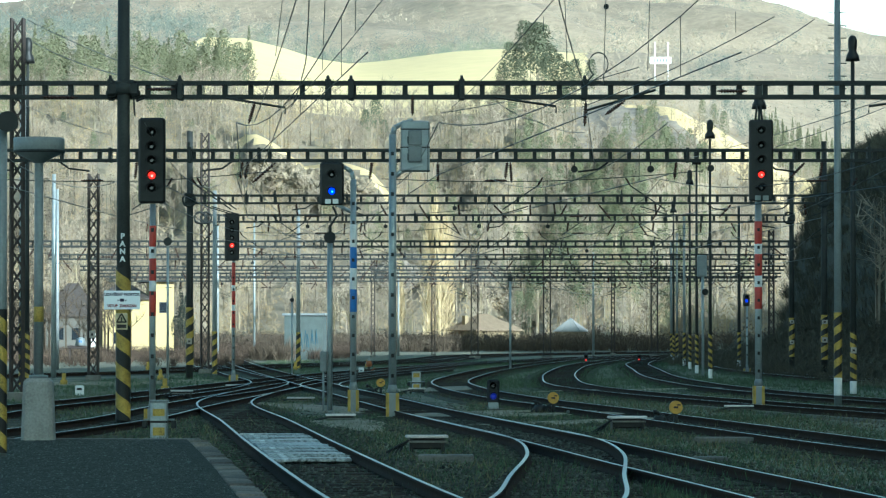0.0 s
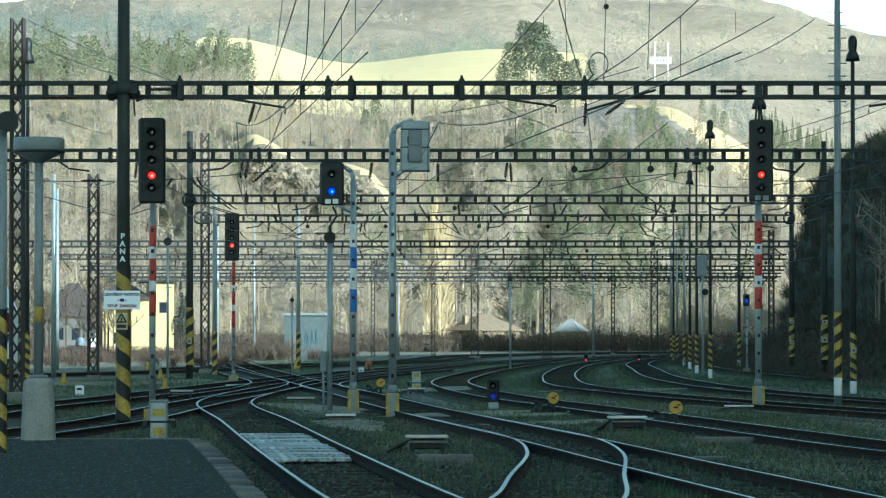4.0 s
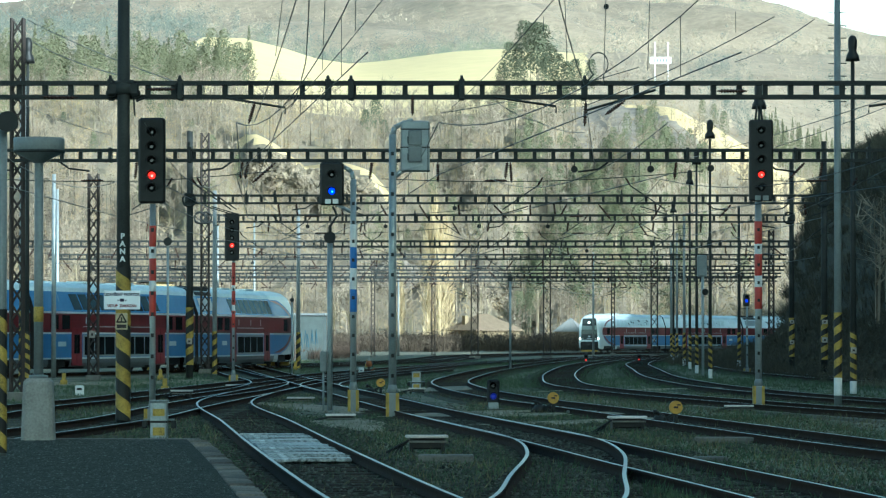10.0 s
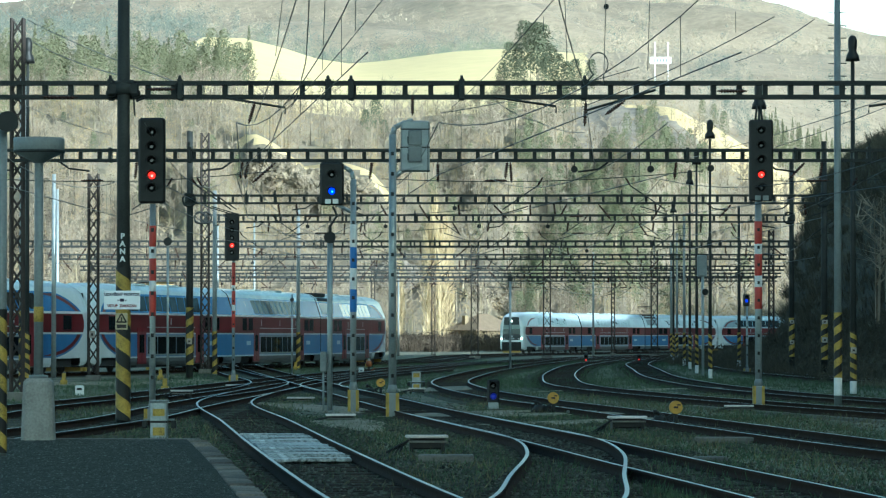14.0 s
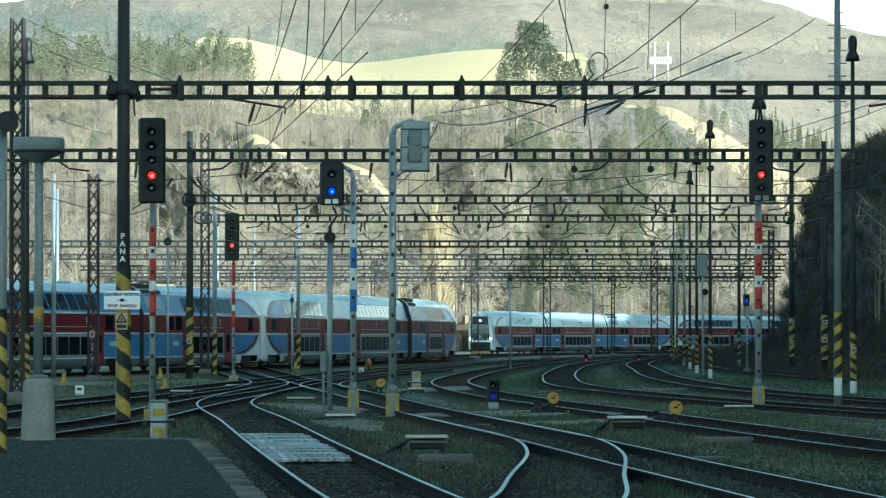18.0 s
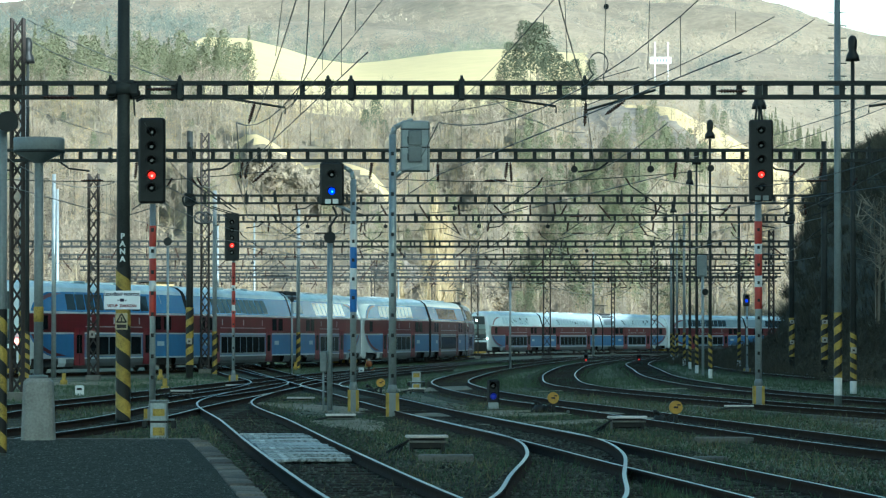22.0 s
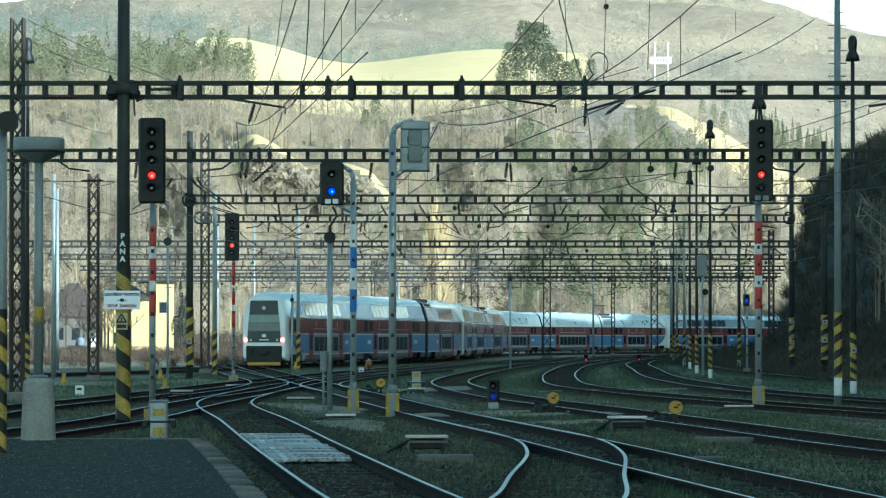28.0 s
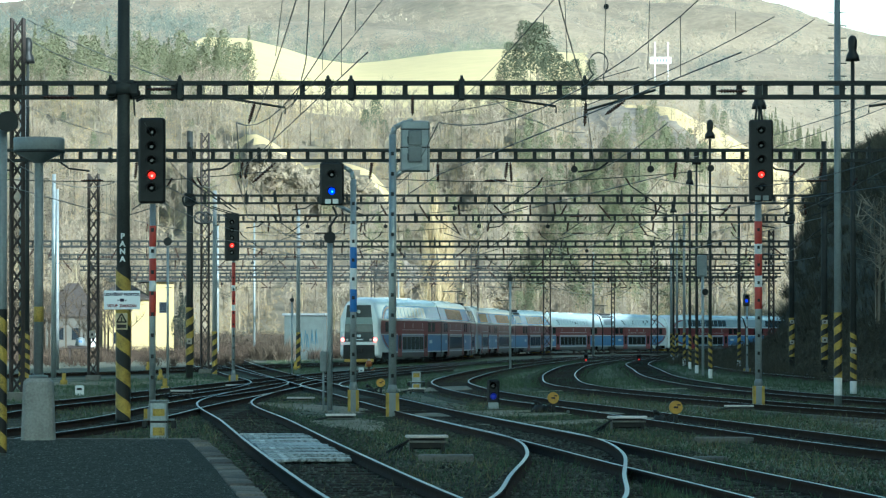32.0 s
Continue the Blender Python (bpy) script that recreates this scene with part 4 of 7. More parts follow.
def bush(seed, h=2.4, w=1.6, twigs=70, tw=0.035):
    rng = random.Random(seed)
    t = []
    for _ in range(twigs):
        an, rr = rng.uniform(0, 6.28), w * rng.random() ** 0.6
        a = np.array([math.cos(an) * rr * 0.5, math.sin(an) * rr * 0.5, h * rng.uniform(-0.05, 0.45)])
        b = np.array([math.cos(an) * rr + rng.gauss(0, 0.2), math.sin(an) * rr + rng.gauss(0, 0.2), h * rng.uniform(0.35, 1.0)])
        s = np.cross(b - a, [rng.gauss(0, 1), rng.gauss(0, 1), rng.gauss(0, 1)])
        s = s / (np.linalg.norm(s) + 1e-9) * tw * rng.uniform(0.6, 1.4)
        t.append([a - s, a + s, b])
    return np.array(t)


def fuzzy(seed, h, w, n, size, trunk=True):
    """A bare crown as a loose cloud of small twig tufts over a thin trunk."""
    r = np.random.RandomState(seed)
    d = r.normal(0, 1, (n, 3))
    d /= np.linalg.norm(d, axis=1)[:, None]
    q = d * (r.uniform(0.35, 1.0, n) ** 0.6)[:, None] * (1 + 0.25 * np.sin(d[:, :1] * 4 + seed) * np.cos(d[:, 1:2] * 3))
    c = q * np.array([w * 0.5, w * 0.5, h * 0.40]) + np.array([0, 0, h * 0.58])
    g = r.normal(0, 1, (n, 3, 3))
    g -= 0.75 * np.sum(g * d[:, None], axis=2)[:, :, None] * d[:, None]
    t = c[:, None] + g * size * r.uniform(0.4, 0.9, n)[:, None, None]
    if not trunk:
        return t
    k = w * 0.025
    trunk = np.array([[[-k, 0, -0.5], [k, 0, -0.5], [0, 0, h * 0.8]], [[0, -k, -0.5], [0, k, -0.5], [0, 0, h * 0.8]]])
    return np.concatenate([t, trunk])


def grove(name, templates, xy, scales, material, label, category="trees", z=None, sink=0.0):
    """One object of many trees: each a turned and scaled copy of a template."""
    rng = random.Random(name)
    xy = np.asarray(xy, float)
    zz = height(xy[:, 0], xy[:, 1]) if z is None else np.full(len(xy), z)
    out = []
    for (x, y), h, s in zip(xy, zz, scales):
        t = templates[rng.randrange(len(templates))]
        a = rng.uniform(0, 6.28)
        c, d = math.cos(a) * s, math.sin(a) * s
        v = t.reshape(-1, 3)
        k = s * rng.uniform(0.88, 1.15)
        out.append(np.column_stack([v[:, 0] * c - v[:, 1] * d + x, v[:, 0] * d + v[:, 1] * c + y, v[:, 2] * k + h - sink]))
    v = np.vstack(out)
    return tagged(raw(name, v, np.arange(len(v)).reshape(-1, 3), material), label, category, kind="stuff")


def scatter(n, u0, u1, y0, y1, seed, keep=None):
    """Random places between two bearings and two depths, even over the ground."""
    r = np.random.RandomState(seed)
    y = np.sqrt(r.uniform(y0 * y0, y1 * y1, n))
    u = r.uniform(u0, u1, n)
    p = np.column_stack([u * y, y])
    if keep is not None:
        p = p[keep(u, y, r.uniform(0, 1, n))]
    return p, r.uniform(0.7, 1.2, len(p))


def clear_slope(u, y):
    """The open grass, the scree, the rocky spur and the field stay free of trees."""
    e = (height(u * y, y) - EYE_Z) / y
    field = (u > -0.060) & (u < 0.034) & (y > 912) & (y < 1330)
    return ~(on_grass(u, y, e - 0.001) | on_scree(u, y, e) | on_spur(u, y) | field)


def wave(u, y, f):
    return np.sin(u * f + y * 0.011) * np.cos(y * 0.017 - u * f * 0.6)


BARE = [bare_tree(k, 10 + k % 3, 2.6 + 0.3 * (k % 2), 150, 10, 0.034) for k in range(6)]
BIRCH = [bare_tree(20 + k, 15, 2.2, 130, 12, 0.04, slim=True) for k in range(3)]
POPLAR = [poplar(30 + k) for k in range(3)]
BARE_FAR = [fuzzy(40 + k, 8 + k % 3, 6.4, 84, 0.36, False) for k in range(6)]
ROUND_FAR = [fuzzy(240 + k, 9 + k, 4.6, 76, 0.36, False) for k in range(5)]
CROWN = [fuzzy(140 + k, 8 + k % 3, 2.9, 150, 0.18) for k in range(4)]
CLUMP = [fuzzy(150 + k, 2.6, 2.4, 48, 0.17, False) for k in range(4)]
FINE_PINE = [conifer(270 + k, 14 + k, 2.5, 460, k % 2 == 0, 0.58) for k in range(4)]
SPRUCE = [conifer(60 + k, 14 + k, 2.3, 420, size=0.66) for k in range(3)]
PINE = [conifer(70 + k, 15 + k, 2.6, 440, True, 0.66) for k in range(4)]
RIDGE_PINE = [conifer(170 + k, 15 + k, 2.8, 900, True, 0.56) for k in range(3)]
BUSH = [bush(90 + k) for k in range(4)]

M_BARE2 = mat("ochre_twigs", (0.37, 0.28, 0.155), 0.95, var=0.35, scale=0.1, island=0.25, soft=0.45)
M_BIRCH = mat("pale_bark", (0.43, 0.355, 0.23), 0.9, var=0.3, scale=0.3, island=0.25)
M_POPLAR = mat("pale_poplar_twigs", (0.54, 0.42, 0.23), 0.9, var=0.3, scale=0.3, island=0.25)
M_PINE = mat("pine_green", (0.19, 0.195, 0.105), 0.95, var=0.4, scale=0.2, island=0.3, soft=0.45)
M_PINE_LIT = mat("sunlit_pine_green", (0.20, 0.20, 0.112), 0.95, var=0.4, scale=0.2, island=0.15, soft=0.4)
M_OLIVE = mat("olive_twigs", (0.27, 0.25, 0.125), 0.95, var=0.35, scale=0.1, island=0.3, soft=0.45)
# far woods: distance haze is mixed into these base colours
M_FAR_HAZE_GREEN = mat("far_conifers_hazed", (0.225, 0.235, 0.155), 0.95, var=0.35, scale=0.05, island=0.06, soft=0.75)
M_FAR_HAZE_BLUE = mat("far_blue_conifers_hazed", (0.165, 0.182, 0.150), 0.95, var=0.35, scale=0.04, island=0.06, soft=0.75)
M_FAR_HAZE_GREY = mat("far_grey_wood_hazed", (0.42, 0.345, 0.25), 0.95, var=0.45, scale=0.045, island=0.06, soft=0.5)

p, s = scatter(1300, -0.125, 0.125, 612, 905, 1, lambda u, y, r: clear_slope(u, y))
grove("near_wood", BARE, p, s * 0.8, M_BARE, "grey-brown bare winter trees on the near hillside")
p, s = scatter(1700, -0.125, 0.125, 612, 905, 2, lambda u, y, r: clear_slope(u, y) & (wave(u, y, 90) > -0.1))
grove("ochre_wood", CROWN, p, s * 0.75, M_BARE2, "ochre bare trees on the near hillside")
p, s = scatter(330, -0.125, 0.125, 625, 890, 3, lambda u, y, r: clear_slope(u, y) & (wave(u, y, 60) + 0.9 * r > 0.75))
grove("hillside_pines", PINE, p, s * 0.5, M_PINE, "olive-green pines among the bare trees")
p, s = scatter(230, 0.018, 0.068, 625, 790, 4, lambda u, y, r: clear_slope(u, y))
grove("green_pines", PINE, p, s * 0.52, M_PINE, "olive-green pines low on the hillside")
p, s = scatter(1550, -0.122, 0.122, 612, 905, 62, lambda u, y, r: clear_slope(u, y))
grove("bushy_wood", CROWN, p, s * 0.62, M_BARE, "grey-brown bushy bare trees on the near hillside")
p, s = scatter(1500, -0.125, 0.125, 615, 900, 63, lambda u, y, r: clear_slope(u, y) & (wave(u, y, 70) + 0.5 * r > 0.2))
grove("olive_wood", CROWN, p, s * 0.55, M_OLIVE, "olive-green young trees mixed into the hillside wood")
# single pines that stand out on the hillside: bearing, slope of the foot, height
STAND = ((-0.017, 0.0465, 11.0), (-0.0195, 0.0468, 9.5), (-0.0150, 0.0462, 8.5), (0.004, 0.0507, 6.5), (-0.074, 0.052, 8.0), (-0.069, 0.0545, 7.0), (-0.061, 0.056, 6.0), (-0.096, 0.050, 5.5), (0.0125, 0.0525, 8.0), (0.0175, 0.0495, 9.0), (0.027, 0.050, 7.0), (0.022, 0.046, 7.5), (-0.041, 0.0525, 6.0), (-0.0125, 0.036, 7.0), (0.033, 0.041, 7.0))
p = [(u * slope_at(u, e), slope_at(u, e)) for u, e, h in STAND]
grove("lone_pines", RIDGE_PINE, p, [h / 16.0 for u, e, h in STAND], M_CONIFER, "dark green pines standing singly on the hillside")
p, s = scatter(760, -0.122, -0.074, 612, 760, 64)
grove("dark_left_wood", CROWN, p, s * 0.7, M_SHRUB, "dark brown bare trees low on the hillside")
p, s = scatter(26, 0.0150, 0.0262, 640, 700, 61)
grove("gully_spruces", SPRUCE, p, s * 0.42, M_CONIFER, "dark spruces crowded in a gully of the hillside")
p, s = scatter(210, -0.125, -0.049, 880, 1010, 5)
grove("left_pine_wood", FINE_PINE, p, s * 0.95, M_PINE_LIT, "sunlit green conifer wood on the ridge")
p = [(u * d, d) for u, d in ((0.0150, 880), (0.0168, 868), (0.0185, 885), (0.0205, 872), (0.0222, 880), (0.0238, 866), (0.0252, 884), (0.0272, 872), (0.0292, 880), (0.0315, 868), (0.0335, 878), (0.0375, 884), (0.0195, 850), (0.0262, 848), (0.0305, 852))]
s = np.array((0.66, 0.78, 0.88, 0.98, 1.08, 1.16, 1.05, 0.92, 0.82, 0.84, 0.7, 0.62, 0.72, 0.8, 0.66)) * 1.1
grove("ridge_pines", RIDGE_PINE, p, s, M_CONIFER, "dark green pines standing on the ridge")
p, s = scatter(120, 0.079, 0.104, 925, 1010, 7)
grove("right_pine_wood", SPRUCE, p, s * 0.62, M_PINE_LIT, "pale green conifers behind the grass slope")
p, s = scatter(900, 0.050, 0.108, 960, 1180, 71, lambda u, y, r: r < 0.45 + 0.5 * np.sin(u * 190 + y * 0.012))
grove("valley_conifers", ROUND_FAR, p, s * 0.6, M_FAR_HAZE_BLUE, "blue-green conifers in the valley behind the slope")
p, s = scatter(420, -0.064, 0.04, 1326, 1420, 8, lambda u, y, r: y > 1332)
grove("field_edge_wood", ROUND_FAR + BARE_FAR, p, s * 0.8, M_FAR_HAZE_GREEN, "dark wood edge along the top of the field")
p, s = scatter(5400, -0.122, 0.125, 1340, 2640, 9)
grove("far_wood", BARE_FAR, p, s * 0.95, M_FAR_HAZE_GREY, "far grey-brown wooded hill")
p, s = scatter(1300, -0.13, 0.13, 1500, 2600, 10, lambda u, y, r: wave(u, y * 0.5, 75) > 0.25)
grove("far_conifer_patches", ROUND_FAR, p, s * 0.8, M_FAR_HAZE_GREEN, "green conifer patches on the far hill")
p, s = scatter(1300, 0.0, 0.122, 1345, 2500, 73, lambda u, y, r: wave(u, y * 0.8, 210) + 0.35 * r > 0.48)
grove("far_dark_pines", ROUND_FAR, p, s * 1.05, M_FAR_HAZE_BLUE, "dark pines in small groups on the far hill")
# conifers whose dark colour stands for the shadow lying above the field
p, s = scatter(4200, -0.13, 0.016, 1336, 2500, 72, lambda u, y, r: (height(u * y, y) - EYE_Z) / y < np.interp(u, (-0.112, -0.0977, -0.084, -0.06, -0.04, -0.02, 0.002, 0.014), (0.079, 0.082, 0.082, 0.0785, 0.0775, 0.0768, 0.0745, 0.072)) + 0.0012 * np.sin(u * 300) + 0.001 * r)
grove("dark_conifer_belt", ROUND_FAR, p, s * 0.9, M_FAR_HAZE_BLUE, "conifer belt above the field, coloured dark for a hill's shadow")
# the shade behind the ridge is likewise in the tree colour
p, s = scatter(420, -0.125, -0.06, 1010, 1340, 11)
grove("behind_pine_wood", BARE_FAR + ROUND_FAR, p, s, M_FAR_HAZE_BLUE, "wood behind the ridge with shade in its colour")
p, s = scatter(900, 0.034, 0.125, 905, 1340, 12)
grove("saddle_wood", BARE_FAR, p, s * 0.75, M_FAR_HAZE_GREY, "bare wood in the saddle beside the field")
p, s = scatter(6300, -0.122, 0.118, 612, 912, 31, lambda u, y, r: clear_slope(u, y) | (r < 0.16))
grove("undergrowth", CLUMP, p, s * 0.9, M_BARE2, "ochre undergrowth covering the near hillside", "bushes")
# tall pale poplars at the foot of the hill
p = [(u * d, d) for u, d in ((-0.0037, 604), (-0.0022, 607), (-0.0008, 603), (0.0007, 606), (0.0018, 609), (-0.0110, 604), (-0.0103, 609))]
grove("pale_poplars", POPLAR, p, [0.98, 1.04, 1.0, 0.98, 0.8, 0.62, 0.5], M_POPLAR, "tall pale poplars lit by the sun")
p, s = scatter(70, -0.11, 0.10, 610, 680, 14)
grove("pale_birches", BIRCH, p, s * 0.7, M_BIRCH, "pale bare birches at the foot of the hill")
# brush along the foot of the hill and on the bank
SCRUB = CLUMP + BUSH[:2]
p, s = scatter(3000, -0.125, 0.125, 520, 616, 15, lambda u, y, r: (y > 600) | ((y > 540) & (u < 0.068)) | (u < 0.004))
grove("dry_brush", SCRUB, p, s * 1.0, M_SHRUB, "dark reddish dry brush at the foot of the hill", "bushes")
# bank brush darkened like its soil, some of the shade in the colour
M_SHADEBRUSH = mat("bank_brush", (0.082, 0.076, 0.052), 0.95, var=0.4, scale=1, island=0.4)
r_ = np.random.RandomState(16)
by = np.concatenate([r_.uniform(150, 420, 1500), r_.uniform(200, 330, 1500)])
bf = np.concatenate([r_.uniform(0.0, 1.0, 1500) ** 1.3 * 22 + 0.5, r_.uniform(0.8, 7.5, 1500)])
grove("bank_brush", BUSH, np.column_stack([foot(by) + bf, by]), r_.uniform(0.2, 0.68, 3000), M_SHADEBRUSH, "dark tangled brush covering the shaded bank", "bushes")
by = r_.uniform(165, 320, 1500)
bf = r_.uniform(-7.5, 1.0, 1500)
grove("bank_toe_brush", SCRUB, np.column_stack([foot(by) + bf, by]), r_.uniform(0.12, 0.4, 1500) * (1 + 0.12 * (bf + 7)), M_SHADEBRUSH, "low dark brush along the foot of the bank", "bushes")
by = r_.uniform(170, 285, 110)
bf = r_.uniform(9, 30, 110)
grove("bank_trees", BARE, np.column_stack([foot(by) + bf, by]), r_.uniform(0.25, 0.5, 110), M_SHADEBRUSH, "dark bare trees on the shaded bank")
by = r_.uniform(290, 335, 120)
grove("bank_edge_bushes", BUSH, np.column_stack([foot(by) + r_.uniform(2, 8, 120), by]), r_.uniform(0.25, 0.6, 120), M_SHADEBRUSH, "bushes on the end of the bank", "bushes")


grove("bank_pale_trees", BARE, [(24.7, 225), (26.2, 233), (25.4, 212)], [1.0, 0.85, 0.7], M_BARE, "pale bare trees standing against the shaded bank")

# scrub and bare trees round the yellow building
p, s = scatter(300, -0.125, -0.086, 300, 468, 21)
grove("building_scrub", BUSH, p, s * 0.42, M_SHRUB, "pale dry scrub before the building", "bushes")
# reddish brush, its colour darkened in place of shade the bank does not cast
M_RUSTBRUSH_SHADED = mat("rusty_brush_shaded", (0.075, 0.052, 0.034), 0.95, var=0.4, scale=1, island=0.4)
p, s = scatter(1300, -0.125, -0.05, 262, 440, 24)
grove("brown_scrub", SCRUB, p, s * 0.42, M_RUSTBRUSH_SHADED, "reddish brown dry scrub before the building", "bushes")
p, s = scatter(34, -0.122, -0.078, 400, 474, 22)
grove("building_trees", BARE, p, s * 0.75, M_SHRUB, "bare brown trees before the building")
M_DKSPRUCE = mat("dark_spruce", (0.022, 0.028, 0.018), 0.95, var=0.35, scale=0.3, island=0.35)
p, s = scatter(7, -0.0676, -0.0635, 430, 450, 23)
grove("building_spruces", FINE_PINE, p, s * 0.42, M_DKSPRUCE, "dark green spruces beside the building")


p, s = scatter(1300, -0.056, -0.022, 345, 530, 25)
grove("cabin_scrub", SCRUB, p[p[:, 0] < -9], s[p[:, 0] < -9] * 0.5, M_RUSTBRUSH_SHADED, "brown scrub round the cabin", "bushes")
p, s = scatter(26, -0.0475, -0.039, 330, 344, 26)
grove("cabin_hedge", BUSH, p, s * 0.75, M_SHRUB, "dark brown bush beside the cabin", "bushes")


# ---- rocks ----
def rock(name, x, y, sx, sy, sz, seed, label, m=M_ROCK, rz=0.0):
    bm = bmesh.new()
    bmesh.ops.create_icosphere(bm, subdivisions=5, radius=1.0)
    for v in bm.verts:
        q = v.co.copy()
        n = noise.fractal(q * 2.2 + Vector((seed, 0, 0)), 0.6, 2.1, 6) * 0.26 + abs(noise.noise(q * 4.0 + Vector((0, seed, 0)))) * 0.14
        v.co = q * (1 + n)
        v.co.x *= sx
        v.co.y *= sy
        v.co.z *= sz
    ob = new(name, mesh_of(bm, name, m))
    ob.matrix_basis = pose(x, y, float(height(x, y)) + sz * 0.12, 0, 0, rz)
    return tagged(ob, label, "rock")


for u, dd, sx, sz, seed in ((-0.0428, -9, 4.5, 3.2, 3), (-0.0375, -10, 5.0, 4.0, 5), (-0.0325, -9, 5.5, 4.6, 7), (-0.0275, -10, 4.5, 3.6, 8), (-0.0225, -9, 4.0, 3.0, 10)):
    yr = 795 - 42 * (u + 0.05) / 0.0366 + dd
    rock("rock_outcrop", u * yr, yr, sx, 4.0, sz, seed, "weathered rock outcrop under the ridge of the spur", rz=-12)
rock("rock_outcrop", -8.28, 690, 5, 5, 5.0, 12, "grey rock face in a gully of the hillside", M_SCREE)
rock("rock_outcrop", 7.16, 660, 3.5, 4, 2.5, 14, "small pale rock outcrop low on the hillside")


# ---- buildings ----
M_STUCCO = mat("yellow_stucco", (0.46, 0.36, 0.17), 0.9, var=0.12, scale=0.6, bump=0.2)
M_STUCCO2 = mat("grey_stucco", (0.12, 0.115, 0.10), 0.9, var=0.2, scale=0.6, bump=0.2)
M_WALL = mat("pale_wall", (0.26, 0.20, 0.115), 0.9, var=0.2, scale=0.8, bump=0.2)
M_TILES = mat("brown_roof", (0.22, 0.165, 0.105), 0.9, var=0.3, scale=1.5, bump=0.5)
M_DARKROOF = mat("dark_roof", (0.06, 0.05, 0.045), 0.85, var=0.3, scale=1.5, bump=0.4)
M_CANVAS = mat("white_canvas", (0.27, 0.265, 0.25), 0.8, var=0.08, scale=1)
M_GLASS = mat("window_glass", (0.02, 0.025, 0.03), 0.1, spec=0.8)


def hip(bm, w, d, z0, z1, over=0.4, ridge=0.0, t=0.18):
    """A hipped roof, flat soffit below."""
    a = [(-w / 2 - over, -d / 2 - over), (w / 2 + over, -d / 2 - over), (w / 2 + over, d / 2 + over), (-w / 2 - over, d / 2 + over)]
    lo = [bm.verts.new((x, y, z0 - t)) for x, y in a]
    md = [bm.verts.new((x, y, z0)) for x, y in a]
    r = [bm.verts.new((-ridge / 2, 0, z1)), bm.verts.new((ridge / 2, 0, z1))]
    bm.faces.new(lo[::-1])
    for k in range(4):
        bm.faces.new((lo[k], lo[(k + 1) % 4], md[(k + 1) % 4], md[k]))
    bm.faces.new((md[0], md[1], r[1], r[0]))
    bm.faces.new((md[1], md[2], r[1]))
    bm.faces.new((md[2], md[3], r[0], r[1]))
    bm.faces.new((md[3], md[0], r[0]))
    return bm


def window(parent, x, z, w, h, y, frame_m=None):
    f = part("window", boxm(x - w / 2 - 0.07, x + w / 2 + 0.07, y - 0.05, y + 0.02, z - h / 2 - 0.07, z + h / 2 + 0.07), frame_m or M_WHITE, parent)
    part("pane", boxm(x - w / 2, x + w / 2, y - 0.07, y - 0.045, z - h / 2, z + h / 2), M_GLASS, f)


def house():
    ob = thing("house", (6.23, 608, 0), "small pale house with a brown hipped roof", "house", rz=38)
    part("wall", boxm(-4.2, 4.2, -3.6, 3.6, -0.5, 3.1), M_WALL, ob)
    part("roof", hip(bmesh.new(), 8.4, 7.2, 3.1, 5.6, 0.5, 1.6), M_TILES, ob, "brown hipped roof")
    part("chimney", boxm(-3.4, -2.7, 0.3, 1.0, 3.6, 5.3), M_WALL, ob)
    for x in (-2.4, 0.4, 2.7):
        window(ob, x, 1.8, 0.8, 1.0, -3.6, M_WALL)


def tent():
    ob = thing("pavilion", (19.5, 604, 0), "brown pavilion under a white pointed canvas roof", "pavilion", rz=-20)
    part("wall", boxm(-1.9, 1.9, -1.9, 1.9, -0.3, 3.0), M_TILES, ob)
    bm = hip(bmesh.new(), 3.6, 3.6, 3.0, 4.95, 0.3)
    part("canvas_roof", bm, M_CANVAS, ob, "white pointed canvas roof")
    for x in (-1.6, -0.5, 0.6, 1.7):
        tb = bmesh.new()
        tube(tb, (x * 1.25, -2.12, 3.03), (0, 0, 4.98), 0.03, seg=5)
        part("seam", tb, M_GREY, ob)


# wall colour lowered to hold the shade; the sun still reaches the cabin here
M_CABIN_SHADED = mat("cabin_wall_shaded", (0.085, 0.105, 0.10), 0.85, var=0.3, scale=1.5, bump=0.2)


M_SCRAWL = mat("sprayed_teal", (0.03, 0.085, 0.12), 0.6, var=0.3, scale=6)


def shed():
    ob = thing("switch_cabin", (-12.15, 350, 0), "pale grey-blue flat-roofed cabin with dark scrawls on its wall", "cabin", rz=-3)
    part("wall", boxm(-1.7, 1.7, -2.0, 2.0, -0.2, 3.9), M_CABIN_SHADED, ob)
    part("roof", boxm(-1.9, 1.9, -2.2, 2.2, 3.9, 4.1, 0.03), M_GREY, ob, "pale flat roof slab")
    rng = random.Random(4)
    for k in range(9):
        x = -0.3 + k * 0.19
        part("scrawl", tubem((x, -2.01, 1.2 + rng.uniform(-0.2, 0.3)), (x + rng.uniform(-0.15, 0.15), -2.01, 2.4 + rng.uniform(-0.3, 0.4)), 0.035, seg=4), M_SCRAWL, ob, "dark teal sprayed scrawl")
    part("door", boxm(-1.3, -0.5, -2.03, -1.98, 0.0, 2.1), M_STUCCO2, ob)


